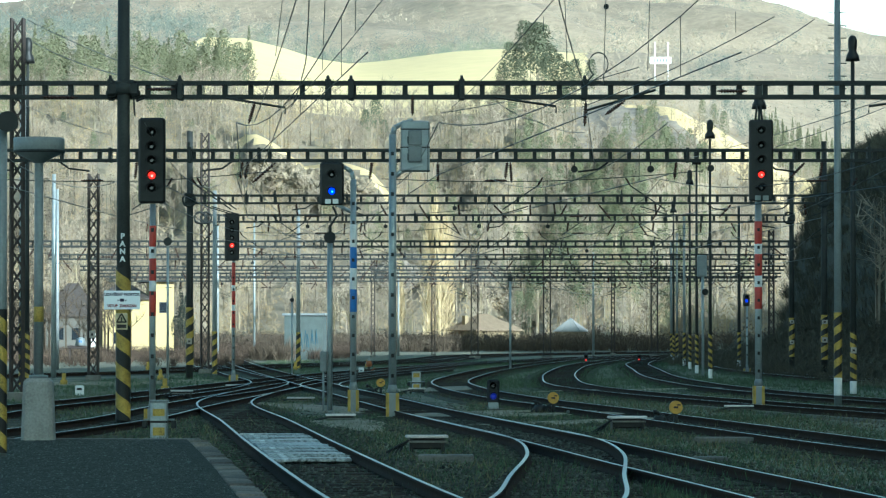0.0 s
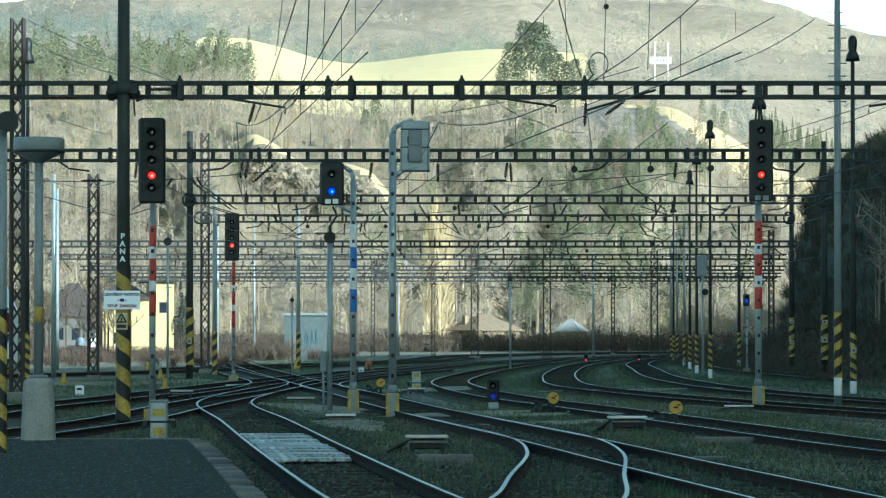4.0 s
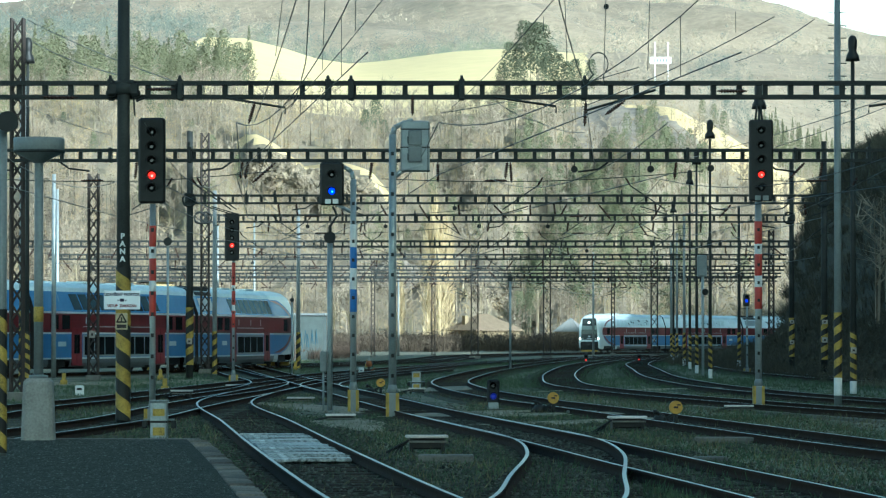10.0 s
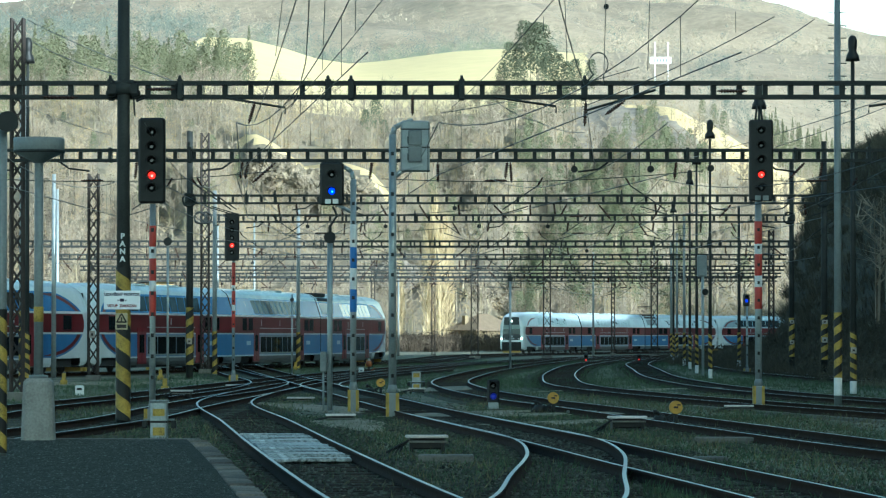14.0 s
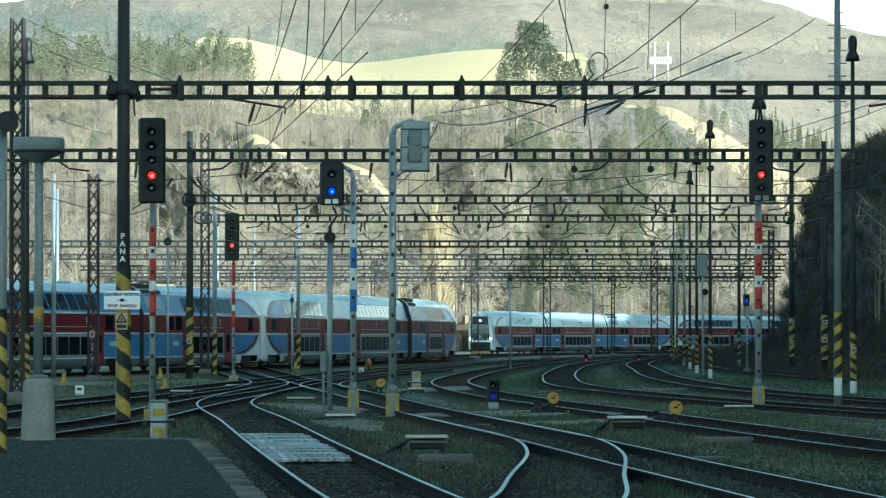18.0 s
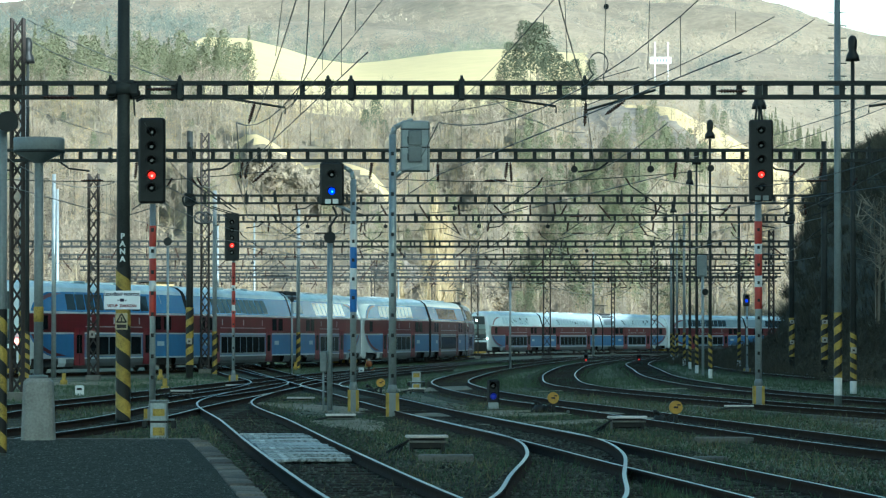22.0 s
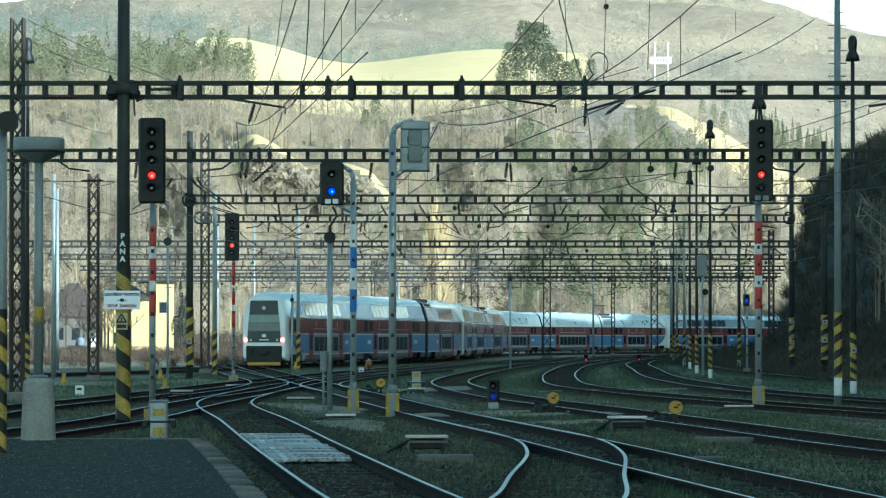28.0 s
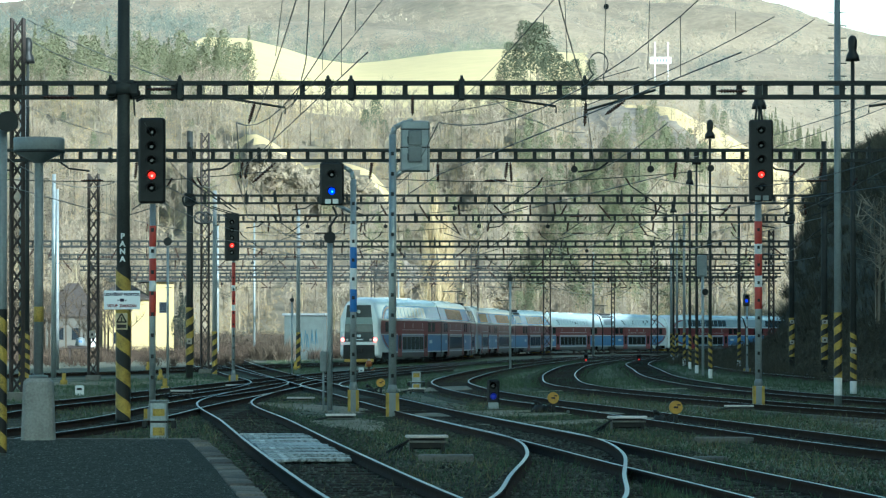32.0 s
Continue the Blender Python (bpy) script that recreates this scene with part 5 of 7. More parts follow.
def yellow_house():
    ob = thing("station_building", (-36.88, 480, 0), "sunlit yellow stucco building with a dark overhanging roof", "building", rz=8)
    part("wall", boxm(-4.4, 1.5, -0.2, 9, -0.5, 6.7), M_STUCCO, ob)
    part("tall_wall", boxm(1.5, 4.2, -0.35, 9, -0.5, 8.7), M_STUCCO, ob, "taller yellow end of the building")
    part("roof", boxm(0.4, 4.6, -1.1, 9.6, 8.7, 9.0, 0.04), M_DARKROOF, ob, "dark flat roof with wide eaves")
    bm = bmesh.new()
    hip(bm, 6.0, 9.4, 6.7, 8.4, 0.3, 2.0)
    bmesh.ops.translate(bm, verts=bm.verts, vec=(-1.6, 4.4, 0))
    part("low_roof", bm, M_DARKROOF, ob, "low dark roof")
    part("drain_pipe", tubem((1.4, -0.4, -0.3), (1.4, -0.4, 6.9), 0.07, seg=8), M_GREY, ob)
    window(ob, -2.6, 1.9, 0.9, 1.3, -0.2, M_STUCCO2)
    window(ob, 2.9, 5.6, 0.8, 1.2, -0.35, M_STUCCO2)
    for k, x in enumerate((-4.1, -3.2, -2.3, -1.4, -0.5, 0.4, 1.3)):
        part("fence_post", boxm(x - 0.06, x + 0.06, -3.1, -3.0, -0.3, 1.15), M_WALL, ob)
    part("fence_rail", boxm(-4.3, 1.5, -3.12, -3.09, 0.75, 0.9), M_WALL, ob)
    part("low_wing", boxm(-11.2, -4.4, 0.6, 8, -0.5, 4.6), M_STUCCO2, ob, "grey lower wing")
    bm = bmesh.new()
    hip(bm, 6.8, 7.4, 4.6, 8.6, 0.4, 1.2)
    bmesh.ops.translate(bm, verts=bm.verts, vec=(-7.8, 4.3, 0))
    part("wing_roof", bm, M_DARKROOF, ob, "steep dark roof")
    part("door", boxm(-5.9, -4.9, 0.5, 0.62, -0.2, 2.6), M_WHITE, ob)
    for x in (-9.6, -7.6):
        window(ob, x, 2.4, 1.0, 1.4, 0.6, M_STUCCO2)


house()
tent()
shed()
yellow_house()


# ---- platform ----
PLAT_Z = 0.30
M_SLAB = mat("edge_slab", (0.19, 0.165, 0.125), 0.9, var=0.6, scale=3, bump=0.6, bscale=25, rand=0.6)


def platform():
    ob = thing("platform", (0, 0, 0), "low station platform of dark asphalt with a paved edge", "platform", kind="structure")
    # right edge follows the curve of the nearest track
    edge = spline([(2.6, -10), (1.8, 0), (0.25, 20), (-1.83, 41.81), (-2.62, 51.14), (-3.56, 61.73), (-3.94, 65.82)], 1.0)
    end_y = 65.82
    bm = bmesh.new()
    top, low = [], []
    outline = [(x - 0.32, y) for x, y in edge[:-1]] + [(edge[-1][0] - 0.32, end_y)] + [(-14.0, end_y + 0.6), (-14.0, -10)]
    top = [bm.verts.new((x, y, PLAT_Z)) for x, y in outline]
    low = [bm.verts.new((x, y, -0.2)) for x, y in outline]
    bm.faces.new(top)
    n = len(top)
    for k in range(n):
        bm.faces.new((top[k], low[k], low[(k + 1) % n], top[(k + 1) % n]))
    bmesh.ops.recalc_face_normals(bm, faces=bm.faces)
    part("asphalt_surface", bm, M_ASPHALT, ob, "dark worn asphalt")
    # two rows of concrete slabs along the edge
    slab = mesh_of(boxm(-0.155, 0.155, -0.455, 0.455, -0.3, 0.0, 0.02), "paving_slab", M_SLAB)
    rng = random.Random(7)
    q = spline(edge, 1.0)
    t = np.gradient(q, axis=0)
    for (x, y), (dx, dy) in zip(q, t):
        a = math.degrees(math.atan2(dy, dx)) - 90
        if y < 30 or y > end_y - 0.3:
            continue
        for off in (0.16,):
            c = math.cos(radians(a)), math.sin(radians(a))
            part("paving_slab", slab, None, ob, m=pose(x - off * c[0], y - off * c[1], PLAT_Z + 0.014 + rng.uniform(-0.016, 0.012), rng.uniform(-1.3, 1.3), rng.uniform(-2.5, 2.5), a + rng.uniform(-1.6, 1.6)))
    # kerb stones closing the platform's end
    kerb = mesh_of(boxm(-0.49, 0.49, -0.12, 0.12, -0.35, 0.0, 0.015), "kerb_stone", M_CONC_DARK)
    for k in range(10):
        part("kerb_stone", kerb, None, ob, m=pose(edge[-1][0] - 0.6 - k * 1.0, end_y + 0.2 + 0.04 * k, PLAT_Z + 0.01, 0, 0, -2.5))


platform()

# timber crossing panel between the rails of the near track
M_PANEL = mat("bleached_boards", (0.74, 0.77, 0.75), 0.85, col2=(0.05, 0.055, 0.045), scale=1.7, bump=0.5, bscale=12, rand=0.2)


def crossing():
    ob = thing("crossing_panel", (0, 0, 0), "weathered pale board panel laid between the rails", "crossing")
    p = PATHS["a"]
    rng = random.Random(3)
    c = p[np.argmin(abs(p[:, 1] - 69.31))]
    d = p[np.argmin(abs(p[:, 1] - 77))] - p[np.argmin(abs(p[:, 1] - 62))]
    a = math.degrees(math.atan2(d[1], d[0])) - 90
    v = Vector((d[0], d[1])).normalized()
    board = mesh_of(boxm(-0.63, 0.63, -0.24, 0.24, -0.06, 0.0, 0.015), "board", M_PANEL)
    for k in range(-15, 16):
        part("board", board, None, ob, m=pose(c[0] + v.x * k * 0.5, c[1] + v.y * k * 0.5, 0.125 + rng.uniform(-0.02, 0.02), rng.uniform(-2, 2), rng.uniform(-1.2, 1.2), a + rng.uniform(-2.0, 2.0)))


crossing()


# ---- signals ----
def bands(parent, r, rows):
    """Coloured sleeves on a signal mast: (z0, z1, material, word)."""
    for z0, z1, m, word in rows:
        part("mast_band", lathe(bmesh.new(), [(r + 0.004, z0), (r + 0.008, z0 + 0.01), (r + 0.008, z1 - 0.01), (r + 0.004, z1)], 14), m, parent, word)


def rivets(bm, r, z0, z1, step=0.5):
    z = z0
    while z < z1:
        box(bm, -0.035, 0.035, -r - 0.012, -r + 0.01, z, z + 0.09)
        z += step


CORES = {M_RED_ON: mat("red_lamp_core", (0.8, 0.3, 0.25), 0.3, emit=(1.0, 0.16, 0.14), estr=1.8), M_BLUE_ON: mat("blue_lamp_core", (0.4, 0.6, 0.9), 0.3, emit=(0.15, 0.38, 1.0), estr=1.8)}


def head_case(parent, x, z0, z1, w, lenses, lit, colour, y=-0.25, dep=0.22, name="signal_head"):
    """A black signal head with hooded lenses; lit counts from the top."""
    c = [(x - w / 2, z0), (x + w / 2, z0), (x + w / 2, z1), (x - w / 2, z1)]
    h = part(name, boxm(x - w / 2, x + w / 2, y - dep / 2, y + dep / 2, z0, z1, 0.05), M_BLACK, parent, "black signal head")
    n = len(lenses)
    for k, zz in enumerate(lenses):
        yy = y - dep / 2
        on = k == lit
        part("lens", lathe(bmesh.new(), [(0.09, 0), (0.078, 0.02), (0.035, 0.032)], 18), colour if on else M_LENS, h, "lit lens" if on else "", m=pose(x, yy + 0.002, zz, 90, 0, 0))
        if on and colour in CORES:
            part("lamp_core", lathe(bmesh.new(), [(0.03, 0), (0.025, 0.010), (0.010, 0.014)], 12), CORES[colour], h, "bright lamp core", m=pose(x + 0.012, yy - 0.031, zz - 0.012, 90, 0, 0))
        bm = bmesh.new()
        seg = 14
        ring_a = [bm.verts.new((x + 0.125 * math.cos(t), yy, zz + 0.125 * math.sin(t))) for t in np.linspace(-0.35, math.pi + 0.35, seg)]
        ring_b = [bm.verts.new((x + 0.125 * math.cos(t), yy - 0.24 * (0.45 + 0.55 * max(0, math.sin(t))), zz + 0.125 * math.sin(t))) for t in np.linspace(-0.35, math.pi + 0.35, seg)]
        for j in range(seg - 1):
            bm.faces.new((ring_a[j], ring_a[j + 1], ring_b[j + 1], ring_b[j]))
        bmesh.ops.solidify(bm, geom=bm.faces[:], thickness=0.012)
        part("hood", bm, M_BLACK, h)
    return h


def signal(x, y, mast_h, r, label, m=M_GALV, base_h=0.55, base_w=0.34):
    ob = thing("railway_signal", (x, y, 0), label, "signal", "railway signals")
    bm = tubem((0, 0, 0), (0, 0, mast_h), r, r * 0.92, seg=14)
    part("mast", bm, m, ob)
    bm = bmesh.new()
    rivets(bm, r, 1.0, mast_h - 0.4)
    tagged(part("foot_bolts", bm, M_BLACK, ob), kind="stuff")
    w = base_w / 2
    f = part("pedestal", boxm(-w, w, -w, w, -0.1, base_h, 0.03), M_GREY, ob, "grey pedestal with yellow flanks")
    for s in (-1, 1):
        part("yellow_flank", boxm(s * (w + 0.012) - 0.012, s * (w + 0.012) + 0.012, -w, w, 0.0, base_h, 0.004), M_YELLOW, f)
        part("yellow_edge", boxm(s * w * 0.8 - 0.03, s * w * 0.8 + 0.03, -w - 0.01, -w + 0.005, 0.0, base_h), M_YELLOW, f)
    part("cap", lathe(bmesh.new(), [(r * 1.25, base_h), (r * 1.25, base_h + 0.1), (r, base_h + 0.2)], 12), M_GREY, ob)
    return ob


# main signal beside the platform's end, showing red
D1 = 94.0
s1 = signal(-6.9, D1, 5.16, 0.075, "tall signal with a black five-lens head showing red", base_h=0.3)
head_case(s1, 0.0, 5.17, 7.2, 0.64, [6.85, 6.51, 6.18, 5.83, 5.53], 3, M_RED_ON)
bands(s1, 0.075, [(4.15, 4.65, M_RED, "red band"), (3.87, 4.15, M_WHITE, "white band"), (3.34, 3.87, M_RED, ""), (3.09, 3.34, M_WHITE, ""), (2.5, 3.09, M_RED, "")])
# main signal on the right
s2 = signal(8.93, 112.0, 5.83, 0.10, "tall signal with a black five-lens head and red-white mast", base_h=0.62, base_w=0.28)
head_case(s2, 0.06, 5.84, 8.15, 0.68, [7.83, 7.41, 7.01, 6.59, 6.21], 3, M_RED_ON)
bands(s2, 0.10, [(4.64, 5.28, M_RED, "red band"), (4.35, 4.64, M_WHITE, "white band"), (3.74, 4.35, M_RED, ""), (3.42, 3.74, M_WHITE, ""), (2.8, 3.42, M_RED, "")])
for dx in (-0.1, 0.12):
    part("plate", boxm(0.06 + dx - 0.08, 0.06 + dx + 0.08, -0.39, -0.365, 5.86, 6.0), M_GREY, s2, "small pale plate")
bm = tubem((-0.08, 0, 8.13), (-0.02, 0, 8.58), 0.03, seg=6)
tube(bm, (0.12, 0, 8.13), (0.06, 0, 8.58), 0.03, seg=6)
part("top_bracket", bm, M_STEEL, s2)
# smaller red signal further along
s3 = signal(-8.95, 169.0, 5.26, 0.07, "signal with a tall black head showing red", base_h=0.4)
head_case(s3, -0.05, 5.26, 7.29, 0.62, [6.9, 6.56, 6.23, 5.91, 5.6], 3, M_RED_ON)
bands(s3, 0.07, [(4.22, 5.19, M_RED, "red band"), (3.98, 4.22, M_WHITE, "white band"), (3.38, 3.98, M_RED, ""), (3.13, 3.38, M_WHITE, ""), (2.41, 3.13, M_RED, "")])
# shunting signal with a blue light, hung on a bent arm
s4 = signal(-2.38, 105.0, 6.19, 0.085, "shunting signal with a black two-lens head showing blue", base_h=0.6, base_w=0.25)
hx = -0.57
h4 = head_case(s4, hx, 5.5, 6.64, 0.64, [6.31, 5.87], 1, M_BLUE_ON, y=-0.05)
for dx in (-0.1, 0.1):
    part("number_plate", boxm(hx + dx - 0.075, hx + dx + 0.075, -0.19, -0.165, 5.54, 5.66), M_WHITE, h4, "small white plate")
bm = tubem((0, 0, 6.17), (-0.05, 0, 6.4), 0.06, seg=8)
tube(bm, (-0.05, 0, 6.4), (-0.25, 0, 6.53), 0.06, seg=8)
tube(bm, (-0.25, 0, 6.53), (-0.45, 0, 6.55), 0.06, seg=8)
tube(bm, (0, 0, 5.29), (-0.45, 0, 5.53), 0.05, seg=8)
part("bent_arm", bm, M_GALV, s4)
bm = tubem((hx + 0.02, 0, 5.48), (hx + 0.14, 0, 5.23), 0.03, seg=6)
tube(bm, (hx + 0.14, 0, 5.23), (hx - 0.08, 0, 4.9), 0.03, seg=6)
part("cable", bm, M_BLACK, s4)
bands(s4, 0.085, [(4.39, 4.99, M_WHITE, "white band"), (3.83, 4.39, M_BLUE, "blue band"), (3.27, 3.83, M_WHITE, ""), (2.67, 3.27, M_BLUE, "")])
# signal seen from behind: grey cabinet on a bent arm
s5 = signal(-1.25, 98.0, 7.03, 0.10, "grey signal mast carrying a cabinet seen from behind", base_h=0.62, base_w=0.28)
cx0 = 0.56
cab_ = part("cabinet", boxm(cx0 - 0.36, cx0 + 0.36, -0.05, 0.22, 6.1, 7.37, 0.04), M_GALV, s5, "grey sheet-metal signal back")
part("cover", boxm(cx0 - 0.17, cx0 + 0.17, -0.13, -0.04, 6.33, 6.71, 0.02), M_GREY, cab_)
part("cover", boxm(cx0 - 0.17, cx0 + 0.17, -0.13, -0.04, 6.75, 7.13, 0.02), M_GREY, cab_)
part("hinge", boxm(cx0 - 0.19, cx0 - 0.17, -0.14, -0.05, 6.38, 6.55), M_BLACK, cab_)
part("hinge", boxm(cx0 - 0.19, cx0 - 0.17, -0.14, -0.05, 6.8, 6.97), M_BLACK, cab_)
for zz in (6.1, 6.69, 7.14):
    part("seam", boxm(cx0 - 0.365, cx0 + 0.365, -0.056, -0.05, zz, zz + 0.03), M_STEEL, cab_)
bm = tubem((0, 0, 7.0), (0.05, 0, 7.2), 0.07, seg=8)
tube(bm, (0.05, 0, 7.2), (0.25, 0, 7.3), 0.06, seg=8)
tube(bm, (0.25, 0, 7.3), (0.5, 0, 7.39), 0.05, seg=8)
tube(bm, (0.0, 0, 5.91), (0.22, 0, 6.12), 0.06, seg=8)
tube(bm, (0.22, 0, 6.12), (0.75, 0, 6.27), 0.06, seg=8)
part("bent_arm", bm, M_GALV, s5)


def round_signal(x, y, z, r=0.06, label="grey post with a round dark repeater lamp", rad=0.15):
    ob = thing("post_lamp", (x, y, 0), label, "post", "posts with round lamps")
    part("post", tubem((0, 0, -0.2), (0, 0, z - 0.1), r, seg=10), M_GALV, ob)
    bm = tubem((0, -0.14, z), (0, 0.14, z), rad, rad * 0.75, seg=18)
    part("lamp_case", bm, M_BLACK, ob, "round dark lamp case")
    part("bracket", tubem((0, 0, z + rad * 0.8), (0, 0, z + rad + 0.18), r * 0.6, seg=8), M_STEEL, ob)
    return ob


g = round_signal(-3.03, 106.0, 4.67, 0.075, rad=0.16)
part("junction_box", boxm(-0.09, 0.09, -0.1, 0.1, 1.08, 1.62, 0.03), M_GREY, g, m=pose(-0.17, -0.05, 0))
part("conduit", tubem((-0.17, -0.05, -0.1), (-0.17, -0.05, 1.1), 0.028, seg=7), M_GREY, g)
round_signal(4.1, 241.0, 5.55, 0.07, rad=0.16)
round_signal(-7.82, 205.0, 3.93, 0.05, rad=0.11)
round_signal(-12.87, 185.0, 6.47, 0.06, rad=0.2)


M_BLUE_FAR = mat("small_blue_lens", (0.02, 0.04, 0.3), 0.3, emit=(0.03, 0.06, 1.0), estr=0.35)
M_RED_FAR = mat("small_red_lens", (0.5, 0.03, 0.02), 0.3, emit=(1.0, 0.02, 0.02), estr=0.8)


def dwarf(x, y, lit, colour, h=0.85, lab="low shunting signal with a black head beside the rails"):
    ob = thing("dwarf_signal", (x, y, 0), lab, "signal", "low shunting signals")
    part("stand", boxm(-0.14, 0.14, -0.1, 0.1, -0.1, h - 0.62, 0.02), M_GALV, ob)
    head_case(ob, 0, h - 0.66, h, 0.34, [h - 0.17, h - 0.46], lit, colour, y=0.0, dep=0.2)
    part("base", boxm(-0.3, 0.3, -0.25, 0.25, -0.1, 0.06, 0.02), M_CONC_DARK, ob)


for (x, y), lit, col in (((1.37, 107.79), 1, M_BLUE_DIM), ((11.5, 318.38), 1, M_RED_FAR), ((15.78, 318.38), 1, M_RED_FAR), ((17.63, 291.86), 1, M_RED_FAR)):
    dwarf(x, y, lit, col, 0.85 if y < 150 else 0.62)
# blue shunting signal on a post by the bank
s6 = signal(16.52, 215.0, 3.75, 0.06, "far shunting signal with a black head showing blue", base_h=0.3)
head_case(s6, -0.05, 3.69, 4.33, 0.36, [4.18, 3.97], 1, M_BLUE_FAR)


# ---- platform lamp, loudspeaker post ----
def platform_lamp():
    x, y = (-6.69, 65.45)
    ob = thing("platform_lamp", (x, y, PLAT_Z), "grey platform lamp with a flat round head on a concrete block", "lamp post")
    bm = bmesh.new()
    box(bm, -0.27, 0.27, -0.27, 0.27, -0.1, 1.02, 0.06)
    for v in bm.verts:
        k = 1 - 0.14 * max(0, v.co.z) / 1.02
        v.co.x *= k
        v.co.y *= k
    part("concrete_block", bm, M_CONCRETE, ob, "weathered concrete footing block")
    part("flange", lathe(bmesh.new(), [(0.16, 1.02), (0.16, 1.07), (0.1, 1.08)], 12), M_GREY, ob)
    part("pole", tubem((0, 0, 1.05), (0, 0, 4.6), 0.08, 0.07, seg=14), M_GREY, ob)
    bm = lathe(bmesh.new(), [(0.07, 1.95), (0.083, 1.96), (0.083, 2.2), (0.07, 2.21)], 14)
    part("yellow_band", bm, M_YELLOW, ob)
    z = 4.6
    part("lamp_head", lathe(bmesh.new(), [(0.08, z - 0.02), (0.15, z + 0.03), (0.38, z + 0.14), (0.42, z + 0.17), (0.425, z + 0.38), (0.41, z + 0.40), (0.1, z + 0.41)], 28), M_GREY, ob, "flat round grey lamp head")
    part("rim", lathe(bmesh.new(), [(0.415, z + 0.15), (0.432, z + 0.16), (0.432, z + 0.19), (0.415, z + 0.20)], 28), M_STEEL, ob)


platform_lamp()
x, y = (-6.3, 56.46)
ob = thing("speaker_post", (x, y, PLAT_Z), "striped post carrying a round dark loudspeaker", "post")
part("post", tubem((0, 0, -0.1), (0, 0, 4.9), 0.075, seg=14), M_GREY, ob)
stripes(ob, 0.082, 0.05, 2.1, 5)
part("loudspeaker", tubem((0.1, -0.2, 4.77), (0.1, 0.2, 4.77), 0.15, 0.12, seg=18), M_BLACK, ob, "round dark loudspeaker")

# ---- signs on the striped mast ----
M_SIGN_RED = mat("sign_red", (0.16, 0.015, 0.025), 0.6, var=0.15, scale=8)
M_SIGN_BLUE = mat("sign_blue", (0.025, 0.022, 0.06), 0.6, var=0.15, scale=8)


def lettering(text, size, m, parent, at, name="lettering"):
    """Flat letters as a mesh, facing the platform."""
    cu = bpy.data.curves.new(name, "FONT")
    cu.body, cu.size, cu.align_x, cu.align_y, cu.extrude = text, size, "CENTER", "CENTER", 0.002
    cu.offset = size * 0.05
    tmp = bpy.data.objects.new(name, cu)
    scene.collection.objects.link(tmp)
    me = bpy.data.meshes.new_from_object(tmp.evaluated_get(bpy.context.evaluated_depsgraph_get()))
    bpy.data.objects.remove(tmp)
    me.materials.clear()
    me.materials.append(m)
    ob = new(name, me)
    ob.parent = parent
    ob.matrix_basis = pose(*at, 90, 0, 0)
    return ob


sx, sy = -7.35, 90.6
ob = thing("warning_board", (sx, sy, 2.85), "white board with red and blue lettering closing the yard", "sign")
part("board", boxm(-0.415, 0.415, -0.015, 0.015, -0.215, 0.215, 0.01), mat("sign_white", (0.88, 0.9, 0.92), 0.4, var=0.06, scale=4), ob)
for k, (txt, zz, m) in enumerate((("UZAVŘENÝ PROSTOR", 0.125, M_SIGN_BLUE), ("-    -", 0.0, M_SIGN_BLUE), ("VSTUP  ZAKÁZÁN", -0.135, M_SIGN_RED))):
    lettering(txt, 0.082 if k != 1 else 0.115, m, ob, (0, -0.018, zz))
part("middle_mark", boxm(-0.05, 0.05, -0.02, -0.016, -0.035, 0.035), M_SIGN_BLUE, ob)
ob.matrix_basis = pose(sx, sy - 0.02, 2.85)
ob2 = thing("danger_plate", (-7.36, sy - 0.02, 2.36), "small yellow high-voltage warning plate with a triangle", "sign")
part("plate", boxm(-0.14, 0.14, -0.012, 0.012, -0.19, 0.19, 0.01), mat("cream_plate", (0.5, 0.42, 0.25), 0.6, var=0.3, scale=8), ob2)
bm = bmesh.new()
for k in range(3):
    a0, a1 = math.pi / 2 + k * 2.0944, math.pi / 2 + (k + 1) * 2.0944
    tube(bm, (0.13 * math.cos(a0), -0.02, 0.05 + 0.13 * math.sin(a0)), (0.13 * math.cos(a1), -0.02, 0.05 + 0.13 * math.sin(a1)), 0.014, seg=4)
tube(bm, (0, -0.02, 0.0), (0, -0.02, 0.1), 0.012, seg=4)
part("triangle", bm, M_BLACK, ob2)
bm = boxm(-0.11, 0.11, -0.02, -0.014, -0.15, -0.07)
part("text_bar", bm, M_RUST, ob2)
ob3 = thing("pole_letters", (-7.34, 90.6, 4.09), "white letters painted down the dark mast", "lettering")
for k, ch in enumerate("PANA"):
    lettering(ch, 0.17, M_WHITE, ob3, (0, -0.012, 0.22 - 0.175 * k))


# ---- switch stands, marker posts and boxes ----
M_DISC = mat("lantern_yellow", (0.52, 0.30, 0.03), 0.5, var=0.4, scale=9)


